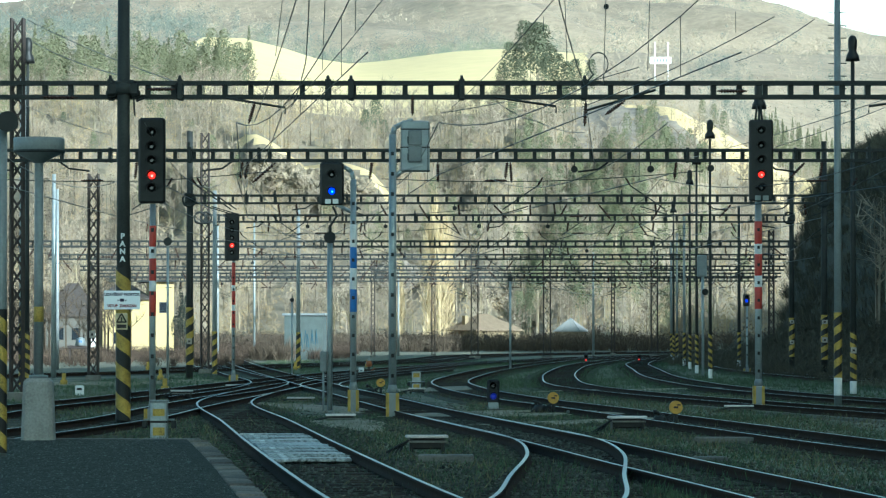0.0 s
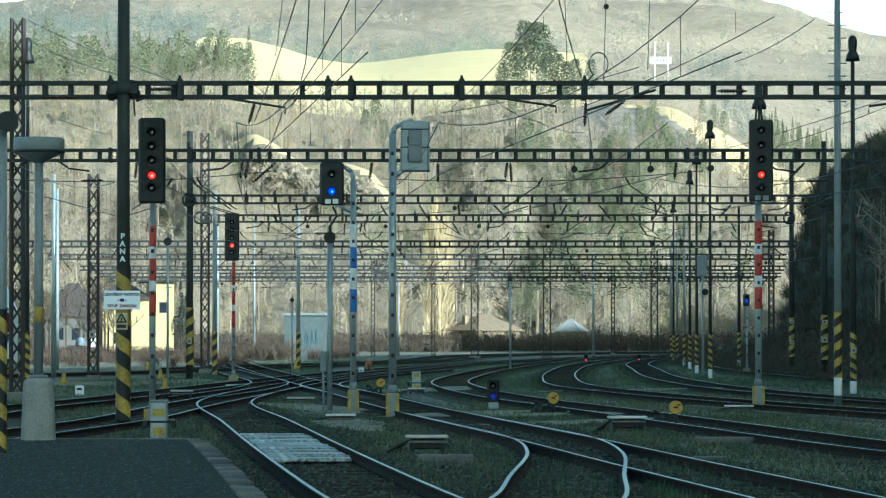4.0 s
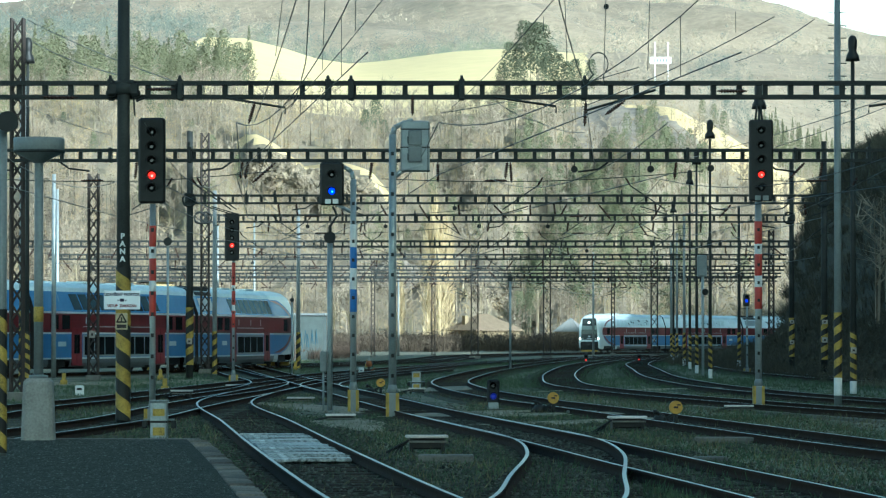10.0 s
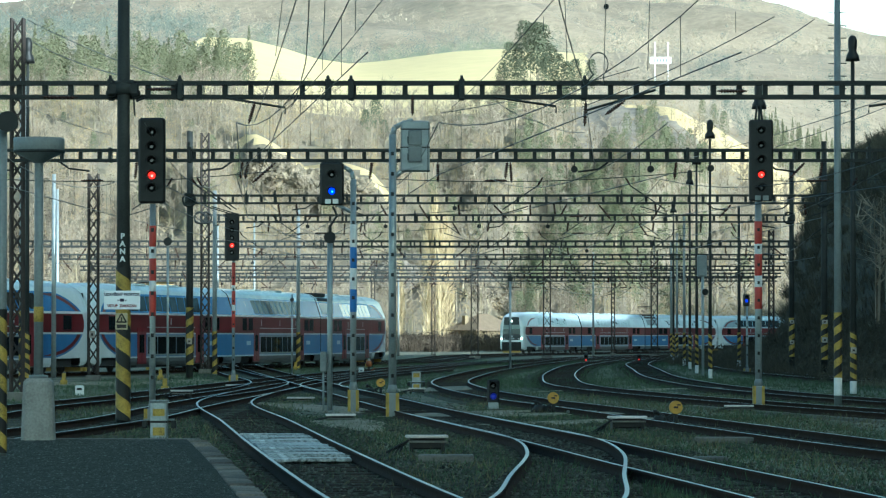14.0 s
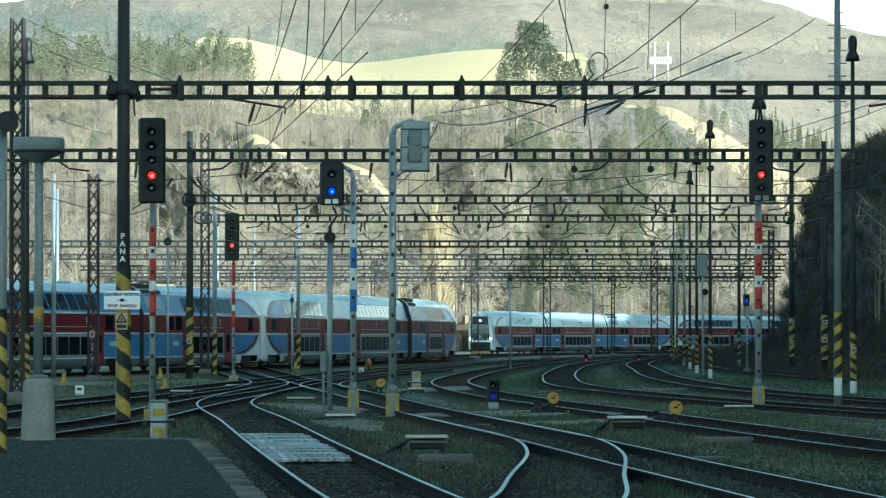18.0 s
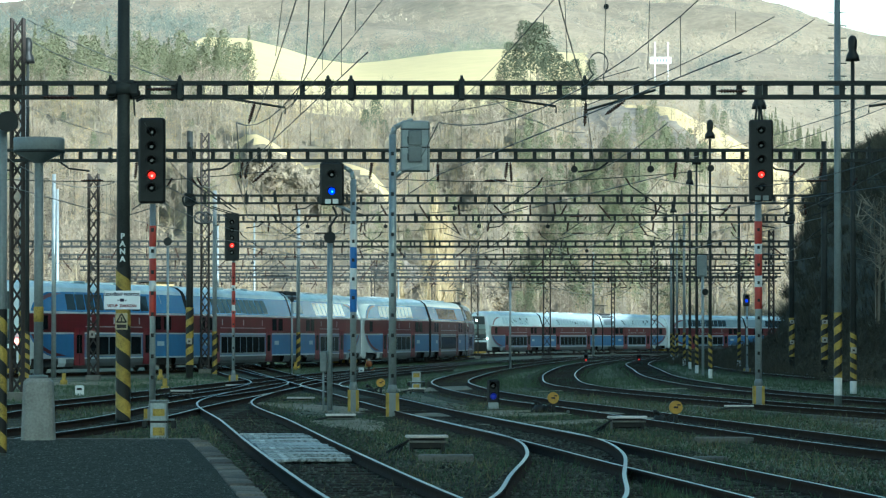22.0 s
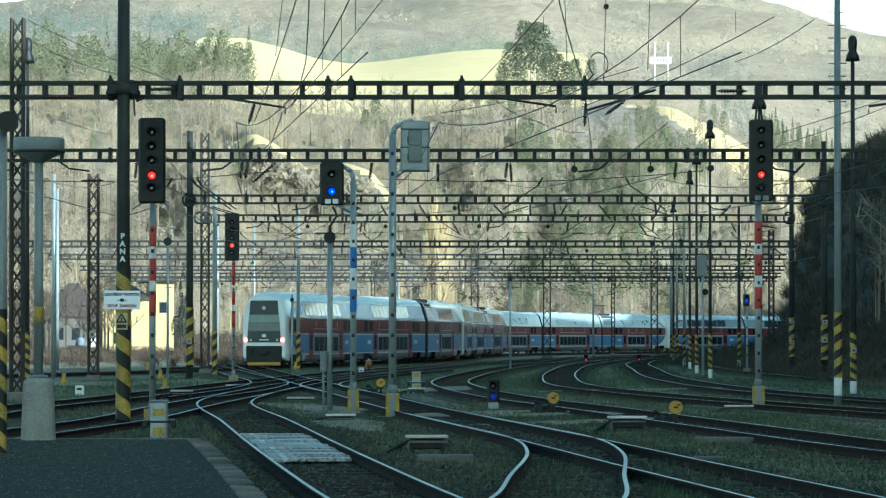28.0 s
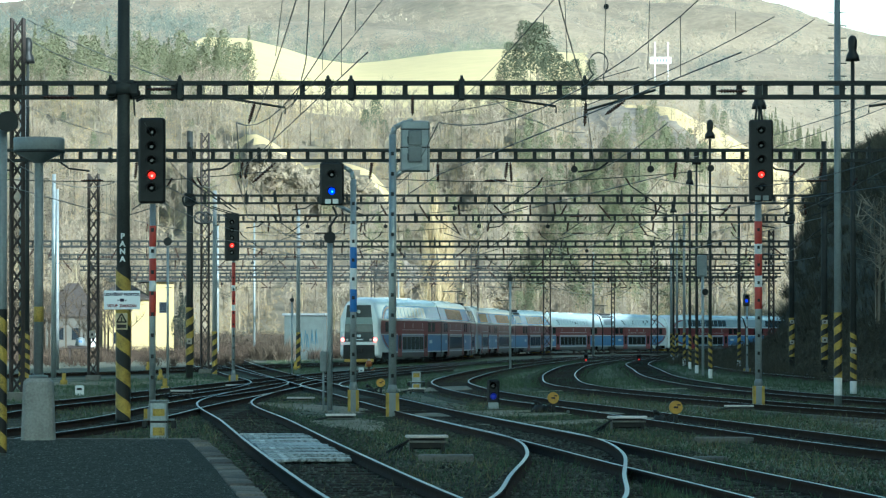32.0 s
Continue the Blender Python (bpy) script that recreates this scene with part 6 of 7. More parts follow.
def point_lantern(x, y, r=0.17, label="yellow round switch indicator beside the points"):
    ob = thing("switch_stand", (x, y, 0), label, "switch stand", "switch stands")
    part("disc", tubem((0, -0.09, 0.42), (0, 0.09, 0.42), r, seg=20), M_DISC, ob, "yellow disc lantern")
    part("post", tubem((0, 0, -0.05), (0, 0, 0.3), 0.05, seg=8), M_BLACK, ob)
    bm = tubem((-0.05, 0, 0.05), (-0.42, 0, 0.32), 0.03, seg=6)
    tube(bm, (-0.42, 0, 0.32), (-0.5, 0, 0.3), 0.06, seg=8)
    part("lever", bm, M_BLACK, ob)
    part("weight", lathe(bmesh.new(), [(0.10, -0.04), (0.15, 0.0), (0.15, 0.14), (0.11, 0.2)], 12, at=(-0.36, 0, 0.03)), M_BLACK, ob)
    part("gear_frame", boxm(-0.2, 0.14, -0.1, 0.1, -0.03, 0.2, 0.03), M_BLACK, ob, m=pose(-0.34, 0, 0.02, 0, -28, 0))
    part("draw_bar", tubem((-0.25, 0, 0.14), (0.0, 0, 0.30), 0.035, seg=6), M_BLACK, ob)
    part("face_mark", boxm(0.02, 0.1, -0.1, -0.092, 0.46, 0.49), M_BLACK, ob)
    part("base_plank", boxm(-0.9, 0.5, -0.14, 0.14, -0.08, 0.05, 0.02), M_TIMBER, ob)
    part("face_mark", boxm(-0.05, 0.05, -0.1, -0.092, 0.4, 0.44), M_BLACK, ob)


for x, y, r in ((*(2.87, 103.04), 0.15), (*(5.25, 89.26), 0.15), (*(-2.16, 137.37), 0.15)):
    point_lantern(x, y, r)


M_WHITEWOOD = mat("pale_lid", (0.78, 0.72, 0.66), 0.8, var=0.45, scale=4, rand=0.25)


def point_machine(x, y, w=0.75, rz=0.0, h=0.31, label="low point machine with a pale lid beside the rails"):
    ob = thing("point_machine", (x, y, 0), label, "point machine", "point machines", rz=rz)
    part("lid", boxm(-w / 2, w / 2, -0.2, 0.2, h - 0.04, h + 0.01, 0.012), M_WHITEWOOD, ob, "pale weathered lid")
    part("plank", boxm(-w * 0.44, w * 0.46, -0.22, -0.16, h - 0.12, h - 0.085, 0.006), M_CONC_DARK, ob, "narrow pale plank under the lid")
    part("case", boxm(-w * 0.40, w * 0.42, -0.15, 0.18, h * 0.25, h - 0.05, 0.03), M_BLACK, ob)
    for s in (-1, 1):
        part("leg", boxm(s * w * 0.38 - 0.03, s * w * 0.38 + 0.03, -0.18, 0.18, -0.1, h - 0.05, 0.01), M_BLACK, ob)
    rng = random.Random(int(x * 100))
    for k in range(4):
        bm = bmesh.new()
        a = Vector((-w / 2 + 0.05, -0.05 * k, h - 0.08))
        b = Vector((-w / 2 - 0.06 - 0.03 * k, -0.08 * k, h * 0.45))
        c = Vector((-w / 2 - 0.12 - 0.1 * k, -0.16 - 0.1 * k, 0.0))
        tube(bm, a, b, 0.02, seg=6)
        tube(bm, b, c, 0.02, seg=6)
        part("cable", bm, M_BLACK, ob)


for (x, y), w, rz, h in (((-0.28, 68.04), 0.72, 4, 0.31), ((3.88, 83.42), 0.8, 6, 0.33), ((-2.43, 94.05), 0.72, 3, 0.17), ((-0.92, 140.11), 0.6, 0, 0.2), ((7.94, 106.16), 0.75, 5, 0.17), ((-8.33, 126.23), 0.7, 0, 0.31), ((-4.38, 121.84), 0.85, 0, 0.15), ((-8.0, 153.97), 0.9, 0, 0.15)):
    point_machine(x, y, w, rz, h)


def marker(x, y, h=0.5, w=0.14, m=M_YELLOW, label="small yellow cable marker post", nm="marker_post"):
    ob = thing(nm, (x, y, 0), label, "post", "marker posts")
    bm = boxm(-w, w, -w, w, -0.05, h * 0.45, 0.02)
    part("foot", bm, m, ob)
    part("stem", boxm(-w * 0.6, w * 0.6, -w * 0.6, w * 0.6, h * 0.45, h, 0.02), m, ob)


for x, y in ((-15.79, 164.83), (-13.16, 184.35), (-19.58, 186.8), (-18.0, 241.54), (-9.0, 241.54), (-5.06, 264.33), (-10.15, 144.45)):
    marker(x, y)


def box_post(x, y, h=0.75, w=0.22, bandz=()):
    ob = thing("cable_box", (x, y, 0), "grey cable box with yellow panels", "cable box", "cable boxes")
    part("case", boxm(-w, w, -0.15, 0.15, -0.05, h, 0.03), M_GALV, ob)
    for z0, z1 in bandz:
        part("yellow_panel", boxm(-w * 0.7, w * 0.7, -0.165, -0.15, z0, z1, 0.004), M_YELLOW, ob)
    part("lid", boxm(-w - 0.02, w + 0.02, -0.17, 0.17, h, h + 0.03, 0.006), M_GREY, ob)
    part("gap", boxm(-w - 0.004, w + 0.004, -0.158, 0.158, h * 0.44, h * 0.50), M_BLACK, ob)
    for s in (-1, 1):
        part("bracket", boxm(s * (w + 0.06) - 0.07, s * (w + 0.06) + 0.07, -0.04, 0.04, h * 0.50, h * 0.55, 0.008), M_GREY, ob)
        part("bracket_foot", boxm(s * (w + 0.12) - 0.05, s * (w + 0.12) + 0.05, -0.05, 0.05, h * 0.30, h * 0.50, 0.01), M_BLACK, ob)


box_post(*(-5.55, 77.43), 0.74, 0.165, ((0.08, 0.24), (0.46, 0.60)))
box_post(*(-0.96, 142.97), 0.75, 0.16, ((0.1, 0.3), (0.55, 0.7)))
ob = thing("number_stone", (*(-12.49, 136.03), 0), "small white marker stone", "marker stone")
part("stone", boxm(-0.15, 0.15, -0.1, 0.1, -0.1, 0.34, 0.03), M_WHITE, ob)
part("mark_bar", boxm(-0.09, 0.09, -0.108, -0.1, 0.18, 0.26), M_BLACK, ob)
M_ORANGE = mat("orange_paint", (0.30, 0.095, 0.02), 0.5, var=0.35, scale=8)
ob = thing("switch_lantern", (-4.02, 215.0, 0), "orange switch lantern with a pale cap on a short post", "switch lantern")
part("post", tubem((0, 0, -0.05), (0, 0, 0.42), 0.07, seg=8), M_RUST, ob)
part("lantern", lathe(bmesh.new(), [(0.10, 0.40), (0.17, 0.44), (0.17, 0.66), (0.09, 0.72)], 10), M_ORANGE, ob, "orange lantern housing")
part("cap", lathe(bmesh.new(), [(0.08, 0.72), (0.10, 0.75), (0.04, 0.84)], 10), M_CONCRETE, ob, "pale cap")
part("lever", tubem((0.05, 0, 0.1), (0.34, 0, 0.36), 0.03, seg=6), M_ORANGE, ob)
ob = thing("marker_box", (-4.42, 214.0, 0), "small white box standing among the points", "box")
part("case", boxm(-0.14, 0.14, -0.1, 0.1, -0.02, 0.36, 0.02), M_WHITE, ob)
part("mark_bar", boxm(-0.07, 0.07, -0.108, -0.1, 0.16, 0.24), M_GREY, ob)
# concrete trough covers lying beside the tracks
for (x, y), L, rz in (((5.54, 74.55), 1.6, -8), ((4.19, 62.3), 0.55, 0), ((0.05, 63.42), 0.9, 0), ((3.57, 101.54), 0.8, 0)):
    ob = thing("trough_cover", (x, y, 0), "pale concrete cable trough cover lying in the grass", "trough cover", "trough covers", rz=rz)
    part("slab", boxm(-L / 2, L / 2, -0.25, 0.25, -0.05, 0.12, 0.02), M_CONC_DARK, ob)


# ---- overhead wires, insulators and arms ----
def wire(bm, pts, r=0.012):
    """One unbroken square wire through pts."""
    pts = [Vector(p) for p in pts]
    rings = []
    for i, p in enumerate(pts):
        d = (pts[min(i + 1, len(pts) - 1)] - pts[max(i - 1, 0)]).normalized()
        a = d.orthogonal().normalized() if abs(d.z) > 0.9 else d.cross(Vector((0, 0, 1))).normalized()
        b = d.cross(a)
        rings.append([bm.verts.new(p + (a * c + b * s) * r) for c, s in ((1, 0), (0, 1), (-1, 0), (0, -1))])
    for u, v in zip(rings, rings[1:]):
        for k in range(4):
            bm.faces.new((u[k], u[(k + 1) % 4], v[(k + 1) % 4], v[k]))


def at_depth(key, y):
    p = PATHS[key]
    i = np.argsort(abs(p[:, 1] - y))[0]
    return float(p[i, 0]) if abs(p[i, 1] - y) < 2 else None


SPANS = [g_[0] for g_ in GANTRIES]
RISE = [g_[4] - 7.7 for g_ in GANTRIES]
for key in "acdefghik":
    ob = thing("overhead_wire", (0, 0, 0), "thin dark contact wire and catenary over a track", "overhead wire", "overhead wires")
    run = [(at_depth(key, y), y) for y in [52.0] + SPANS]
    run = [(x, y) for x, y in run if x is not None]
    contact, carrier, drops = bmesh.new(), bmesh.new(), bmesh.new()
    high_run, low_run = [], []
    for k, ((x0, y0), (x1, y1)) in enumerate(zip(run, run[1:])):
        o0, o1 = 0.25 * (-1) ** k, 0.25 * (-1) ** (k + 1)
        low = [(x0 + o0, y0, 5.75), (x1 + o1, y1, 5.75)]
        n = 8
        pts = [(x0 + o0 + (x1 + o1 - x0 - o0) * i / n, y0 + (y1 - y0) * i / n, 6.95 - 0.75 * (1 - (2 * i / n - 1) ** 2)) for i in range(n + 1)]
        high_run = high_run[:-1] + pts
        low_run = low_run[:-1] + low
        for p in pts[1:-1:2]:
            tube(drops, p, (p[0], p[1], 5.75), 0.006, seg=3, caps=False)
    wire(contact, low_run, 0.011)
    wire(carrier, high_run, 0.011)
    part("contact_wire", contact, M_WIRE, ob)
    part("carrier_wire", carrier, M_WIRE, ob)
    tagged(part("dropper_wire", drops, M_WIRE, ob), kind="stuff")

for gi, y in list(enumerate(SPANS))[1:]:
    ob = thing("line_fittings", (0, y, RISE[gi]), "porcelain insulators and steady arms hung under a gantry", "insulators", "gantry fittings")
    rng = random.Random(gi)
    for key in "acdefghik":
        x = at_depth(key, y)
        if x is None:
            continue
        o = 0.25 * (-1) ** (gi + 1)
        insulator(ob, (x + o, -0.12, 7.52), (x + o * 0.7, -0.12, 6.95), 5, 0.09, name="hanging_insulator")
        s = 1 if (gi + ord(key)) % 2 else -1
        bm = tubem((x + s * 1.2, -0.1, 6.75), (x + s * 0.1, -0.1, 6.0), 0.022, seg=5)
        tube(bm, (x + s * 0.9, -0.1, 6.1), (x - s * 0.1, -0.1, 5.8), 0.018, seg=5)
        part("steady_arm", bm, M_STEEL, ob)
        insulator(ob, (x + s * 1.35, -0.1, 7.0), (x + s * 1.2, -0.1, 6.75), 4, 0.06, name="arm_insulator")
        if rng.random() < 0.6:
            part("clamp", boxm(x - s * 0.6 - 0.05, x - s * 0.6 + 0.05, -0.26, 0.26, 7.48, 7.94, 0.015), M_STEEL, ob)

for gi, (y, x0, x1, _, z) in list(enumerate(GANTRIES))[1:]:
    ob = thing("strain_fittings", (0, y, z), "slanting insulator strings, clamps and a cross-span wire on a gantry", "insulators", "gantry fittings")
    rng = random.Random(400 + gi)
    x = x0 + 1.0
    while x < x1 - 1.0:
        kind = rng.randrange(6)
        yy = rng.choice((-0.3, 0.3))
        if kind < 2:
            dx, dz = rng.choice((-1, 1)) * rng.uniform(0.25, 0.75), rng.uniform(0.5, 0.85)
            insulator(ob, (x, yy, -0.22), (x + dx, yy, -0.22 - dz), 6, 0.075, name="slanting_insulator")
        elif kind == 2:
            insulator(ob, (x, yy, -0.2), (x + rng.uniform(-0.05, 0.05), yy, -0.2 - rng.uniform(0.45, 0.8)), 6, 0.08, name="hanging_insulator")
        elif kind == 3:
            part("clamp", boxm(x - 0.06, x + 0.06, -0.27, 0.27, -0.24, 0.27, 0.015), M_STEEL, ob)
            part("clamp_bolt", tubem((x, -0.2, 0.25), (x, -0.2, 0.42), 0.035, seg=6), M_STEEL, ob)
        elif kind == 4:
            part("pulley", tubem((x, yy - 0.04, -0.42), (x, yy + 0.04, -0.42), 0.11, seg=12), M_BLACK, ob)
            part("hanger", tubem((x, yy, -0.36), (x, yy, -0.12), 0.02, seg=5), M_STEEL, ob)
        else:
            s_ = rng.choice((-1, 1))
            bm = bmesh.new()
            wire(bm, [(x, yy, -0.2), (x + s_ * 0.3, yy, -0.42), (x + s_ * 0.95, yy, -0.5)], 0.03)
            part("steady_arm", bm, M_STEEL, ob)
        x += rng.uniform(0.9, 2.4)
    a = rng.uniform(x0 + 2, x0 + 6)
    while a < x1 - 6:
        b = min(x1 - 1, a + rng.uniform(6, 12))
        bm = bmesh.new()
        wire(bm, [(a + (b - a) * k / 6, -0.25, -0.62 - 0.2 * math.sin(math.pi * k / 6) + 0.25 * (k / 6 - 0.5)) for k in range(7)], 0.013)
        part("cross_wire", bm, M_WIRE, ob)
        insulator(ob, (a + (b - a) * 0.32, -0.25, -0.80), (a + (b - a) * 0.32 + 0.7, -0.25, -0.79), 7, 0.06, name="strain_insulator")
        a = b + rng.uniform(1.0, 4.0)

# feeder and guy wires across the nearest gantry
ob = thing("feeder_wires", (0, 0, 0), "slack dark feeder and guy wires strung between masts", "overhead wire")
for a, b in (((-13.24, 124, 12.06), (-6.08, 91.2, 7.86)), ((-14.29, 137, 12.29), (-7.54, 91, 8.05)), ((-7.54, 91, 8.05), (-6.08, 91.2, 7.83)), ((-13.19, 124, 9.3), (-13.36, 160, 10.17)), ((-1.04, 70, 8.02), (-3.74, 92, 7.22)), ((-3.74, 92, 7.22), (-8.01, 163, 7.75)), ((-2.59, 70, 8.02), (-4.39, 92, 7.02)), ((-2.37, 70, 8.02), (-2.78, 80, 7.57)), ((-2.78, 80, 7.57), (-3.49, 91, 7.3)), ((2.04, 70, 8.02), (3.25, 91, 7.82)), ((3.25, 91, 7.82), (4.75, 124, 7.44)), ((1.96, 70, 7.98), (0.25, 110, 8.4)), ((6.71, 80, 8.49), (3.2, 91, 7.3)), ((7.98, 85, 8.83), (8.12, 110, 9.66)), ((11.21, 100, 8.03), (9.28, 164, 9.2)), ((11.21, 100, 7.82), (12.1, 164, 9.43)), ((13.45, 120, 7.09), (15.37, 190, 7.35)), ((1.12, 91, 7.52), (2.61, 110, 8.01)), ((2.61, 110, 8.01), (4.45, 124, 8.42)), ((-0.06, 110, 8.24), (4.5, 91, 8.21))):
    bm = bmesh.new()
    pts = [Vector(a).lerp(Vector(b), i / 6) - Vector((0, 0, 0.10 * (1 - (i / 3 - 1) ** 2))) for i in range(7)]
    wire(bm, pts, 0.011)
    part("wire", bm, M_WIRE, ob)
for a, b in (((-2.84, 70, 8.02), (-3.39, 80, 7.69)), ((-2.09, 70, 8.02), (-2.69, 88, 7.94)), ((-1.55, 70, 8.02), (-1.69, 76, 7.89)), ((2.97, 72, 8.19), (3.7, 91, 7.82)), ((3.77, 72, 8.19), (4.56, 88, 7.94)), ((5.78, 78, 8.42), (6.08, 82, 8.32)), ((1.94, 76, 8.16), (1.98, 78, 8.05)), ((2.16, 70, 8.02), (2.76, 88, 8.13))):
    part("dropper", tubem(a, b, 0.007, seg=4), M_WIRE, ob)
# hoop of spare cable above the gantry
bm = bmesh.new()
hoop = [(3.59 + 0.22 * math.sin(t), 91.2, 8.3 + 0.27 * math.cos(t)) for t in np.linspace(-2.6, 2.6, 20)]
wire(bm, [(3.28, 91.2, 7.85)] + hoop + [(3.72, 91.2, 7.8)], 0.016)
part("cable_hoop", bm, M_WIRE, ob, "loop of dark cable")
part("pulley", tubem((3.1, 75, 8.28), (3.1, 75.12, 8.28), 0.05, seg=12), M_BLACK, ob)
# steady arms and strain insulators of the nearest gantry
ob = thing("gantry_arms", (0, 91.0, 0), "dark steady arms and strain insulators under a gantry", "insulators")
for a, b, c in (((-5.0, 91, 7.5), (-3.63, 91, 7.28), (-3.63, 91, 7.14)), ((1.18, 91, 7.52), (2.6, 91, 7.31), (2.6, 91, 7.16)), ((4.89, 91, 7.69), (3.31, 91, 7.22), (3.28, 91, 7.1)), ((10.62, 91, 7.43), (9.8, 91, 7.31), (9.79, 91, 7.16))):
    bm = bmesh.new()
    wire(bm, [(a[0], -0.1, a[2]), (b[0], -0.1, b[2]), (c[0], -0.1, c[2])], 0.028)
    part("steady_arm", bm, M_STEEL, ob)
for a, b in (((-9.27, 91, 7.52), (-8.38, 91, 7.5)), ((-6.79, 91, 7.69), (-6.14, 91, 7.69)), ((6.3, 91, 7.65), (6.98, 91, 7.65)), ((-4.32, 91, 7.39), (-4.46, 91, 6.9)), ((4.18, 91, 7.43), (3.72, 91, 7.1)), ((3.28, 91, 7.43), (3.25, 91, 6.84)), ((-0.7, 91, 7.53), (-0.7, 91, 7.09))):
    insulator(ob, (a[0], -0.3, a[2]), (b[0], -0.3, b[2]), 7, 0.07, name="strain_insulator")
for x in (-7.66, -6.06, -2.65, -2.12, 0.43, 3.26):
    part("clamp", boxm(x - 0.07, x + 0.07, -0.27, 0.27, 7.47, 7.95, 0.02), M_STEEL, ob, m=pose(0, 0.2, 0))
    part("clamp_bolt", tubem((x, 0.0, 7.93), (x, 0.0, 8.03), 0.05, 0.03, seg=7), M_STEEL, ob)


# heavy brackets where the nearest beam meets its mast
ob = thing("mast_bracket", (-7.34, 90.9, 7.7), "dark cast bracket clamping a beam to its mast", "bracket")
part("plate", boxm(-0.34, 0.36, -0.24, -0.19, -0.14, 0.14, 0.03), M_BLACK, ob)
part("jaw", boxm(-0.40, -0.16, -0.22, 0.1, -0.17, 0.0, 0.05), M_STEEL, ob)
part("jaw", boxm(0.16, 0.38, -0.22, 0.1, -0.19, 0.0, 0.05), M_STEEL, ob)
part("jaw", boxm(-0.2, 0.24, -0.26, 0.1, 0.08, 0.19, 0.04), M_STEEL, ob)
part("bolt", tubem((0.3, -0.25, -0.28), (0.5, -0.25, -0.22), 0.04, 0.015, seg=7), M_BLACK, ob)
part("drop_rod", tubem((0.24, -0.24, -0.2), (0.27, -0.24, -0.62), 0.02, seg=6), M_BLACK, ob)

# cabinet and horn on a grey post, seen from behind, among the masts
ob = thing("signal_post", (12.94, 197, 0), "grey post with a signal head seen from behind and a horn", "signal")
part("post", tubem((0, 0, -0.2), (0, 0, 6.0), 0.07, seg=10), M_GALV, ob)
part("head_back", boxm(-0.28, 0.2, -0.15, 0.15, 5.01, 6.08, 0.04), M_GREY, ob, "grey signal back")
part("horn", tubem((0.1, -0.25, 4.25), (0.1, 0.2, 4.31), 0.17, 0.06, seg=14), M_BLACK, ob)

# ---- grass and weeds between the tracks ----
def blades(name, n, region, seed, label, hmin=0.04, hmax=0.13, m=M_GRASS):
    r = np.random.RandomState(seed)
    x0, x1, y0, y1 = region
    cx_, cy_ = r.uniform(x0, x1, n // 9), r.uniform(y0, y1, n // 9)
    k = r.randint(0, len(cx_), n)
    x, y = cx_[k] + r.normal(0, 0.22, n), cy_[k] + r.normal(0, 0.4, n)
    u = x / y
    ok = (abs(u) < 0.13) & ~((x < np.interp(y, (44, 55, 68), (-1.7, -3.0, -4.6))) & (y < 66.5))
    for p in PATHS.values():
        d = np.full(n, 9.0)
        q = p[(p[:, 1] > y0 - 5) & (p[:, 1] < y1 + 5)]
        if len(q):
            for i in range(0, n, 2000):
                dd = np.abs(np.interp(y[i:i + 2000], q[:, 1], q[:, 0]) - x[i:i + 2000]) if np.all(np.diff(q[:, 1]) > 0) else np.full(len(x[i:i + 2000]), 9.0)
                d[i:i + 2000] = dd
        ok &= (d > 1.0) | (r.uniform(0, 1, n) < 0.12)
    x, y = x[ok], y[ok]
    z = height(x, y)
    h = r.uniform(hmin, hmax, len(x))
    a = r.uniform(0, 6.28, len(x))
    w = 0.012
    base = np.column_stack([x, y, z - 0.02])
    sd = np.column_stack([np.cos(a) * w, np.sin(a) * w, np.zeros(len(x))])
    tip = base + np.column_stack([r.normal(0, 0.07, len(x)), r.normal(0, 0.07, len(x)), h])
    v = np.stack([base - sd, base + sd, tip], 1).reshape(-1, 3)
    return tagged(raw(name, v, np.arange(len(v)).reshape(-1, 3), m), label, "grass", kind="stuff")


M_DRYGRASS = mat("dry_grass", (0.16, 0.15, 0.075), 0.95, var=0.3, scale=1, island=0.4)
blades("green_grass", 80000, (-9, 9, 43, 100), 1, "thin green grass tufts between the tracks")
blades("track_tufts", 7000, (1.0, 4.2, 46, 62), 4, "longer grass tufts among the near points", 0.08, 0.24)
blades("yard_far_grass", 60000, (-14, 26, 150, 330), 5, "low dark grass between the far tracks", 0.08, 0.28)
blades("far_green_grass", 70000, (-16, 18, 95, 190), 2, "thin green grass between the far tracks", 0.06, 0.18)
blades("dry_weeds", 30000, (-12, 14, 43, 140), 3, "dry yellowish weeds beside the rails", 0.06, 0.2, M_DRYGRASS)

# ---- loose stones on the beds of the near tracks ----
r_ = np.random.RandomState(31)
tet = np.array([[1, 1, 1], [-1, -1, 1], [-1, 1, -1], [1, -1, -1]], float)
tri = np.array([[0, 1, 2], [0, 3, 1], [0, 2, 3], [1, 3, 2]])
vs, fs = [], []
for key in "abcdi":
    p = PATHS[key]
    p = p[(p[:, 1] > 43) & (p[:, 1] < 95)]
    n = len(p) * 90
    k = r_.randint(0, len(p), n)
    off = r_.uniform(-2.0, 2.0, n)
    off = np.where(abs(abs(off) - 0.75) < 0.1, off + 0.25, off)
    c = np.column_stack([p[k, 0] + off, p[k, 1] + r_.uniform(-0.5, 0.5, n), np.full(n, 0.02)])
    size = r_.uniform(0.012, 0.032, n)
    e = r_.uniform(0.6, 1.3, (n, 4, 3)) * tet[None] * size[:, None, None]
    vs.append((c[:, None] + e).reshape(-1, 3))
v = np.vstack(vs)
f = (tri[None] + 4 * np.arange(len(v) // 4)[:, None, None]).reshape(-1, 3)
M_STONE = mat("ballast_stone", (0.10, 0.102, 0.08), 0.95, var=0.4, scale=3, island=0.6, spec=0.15)
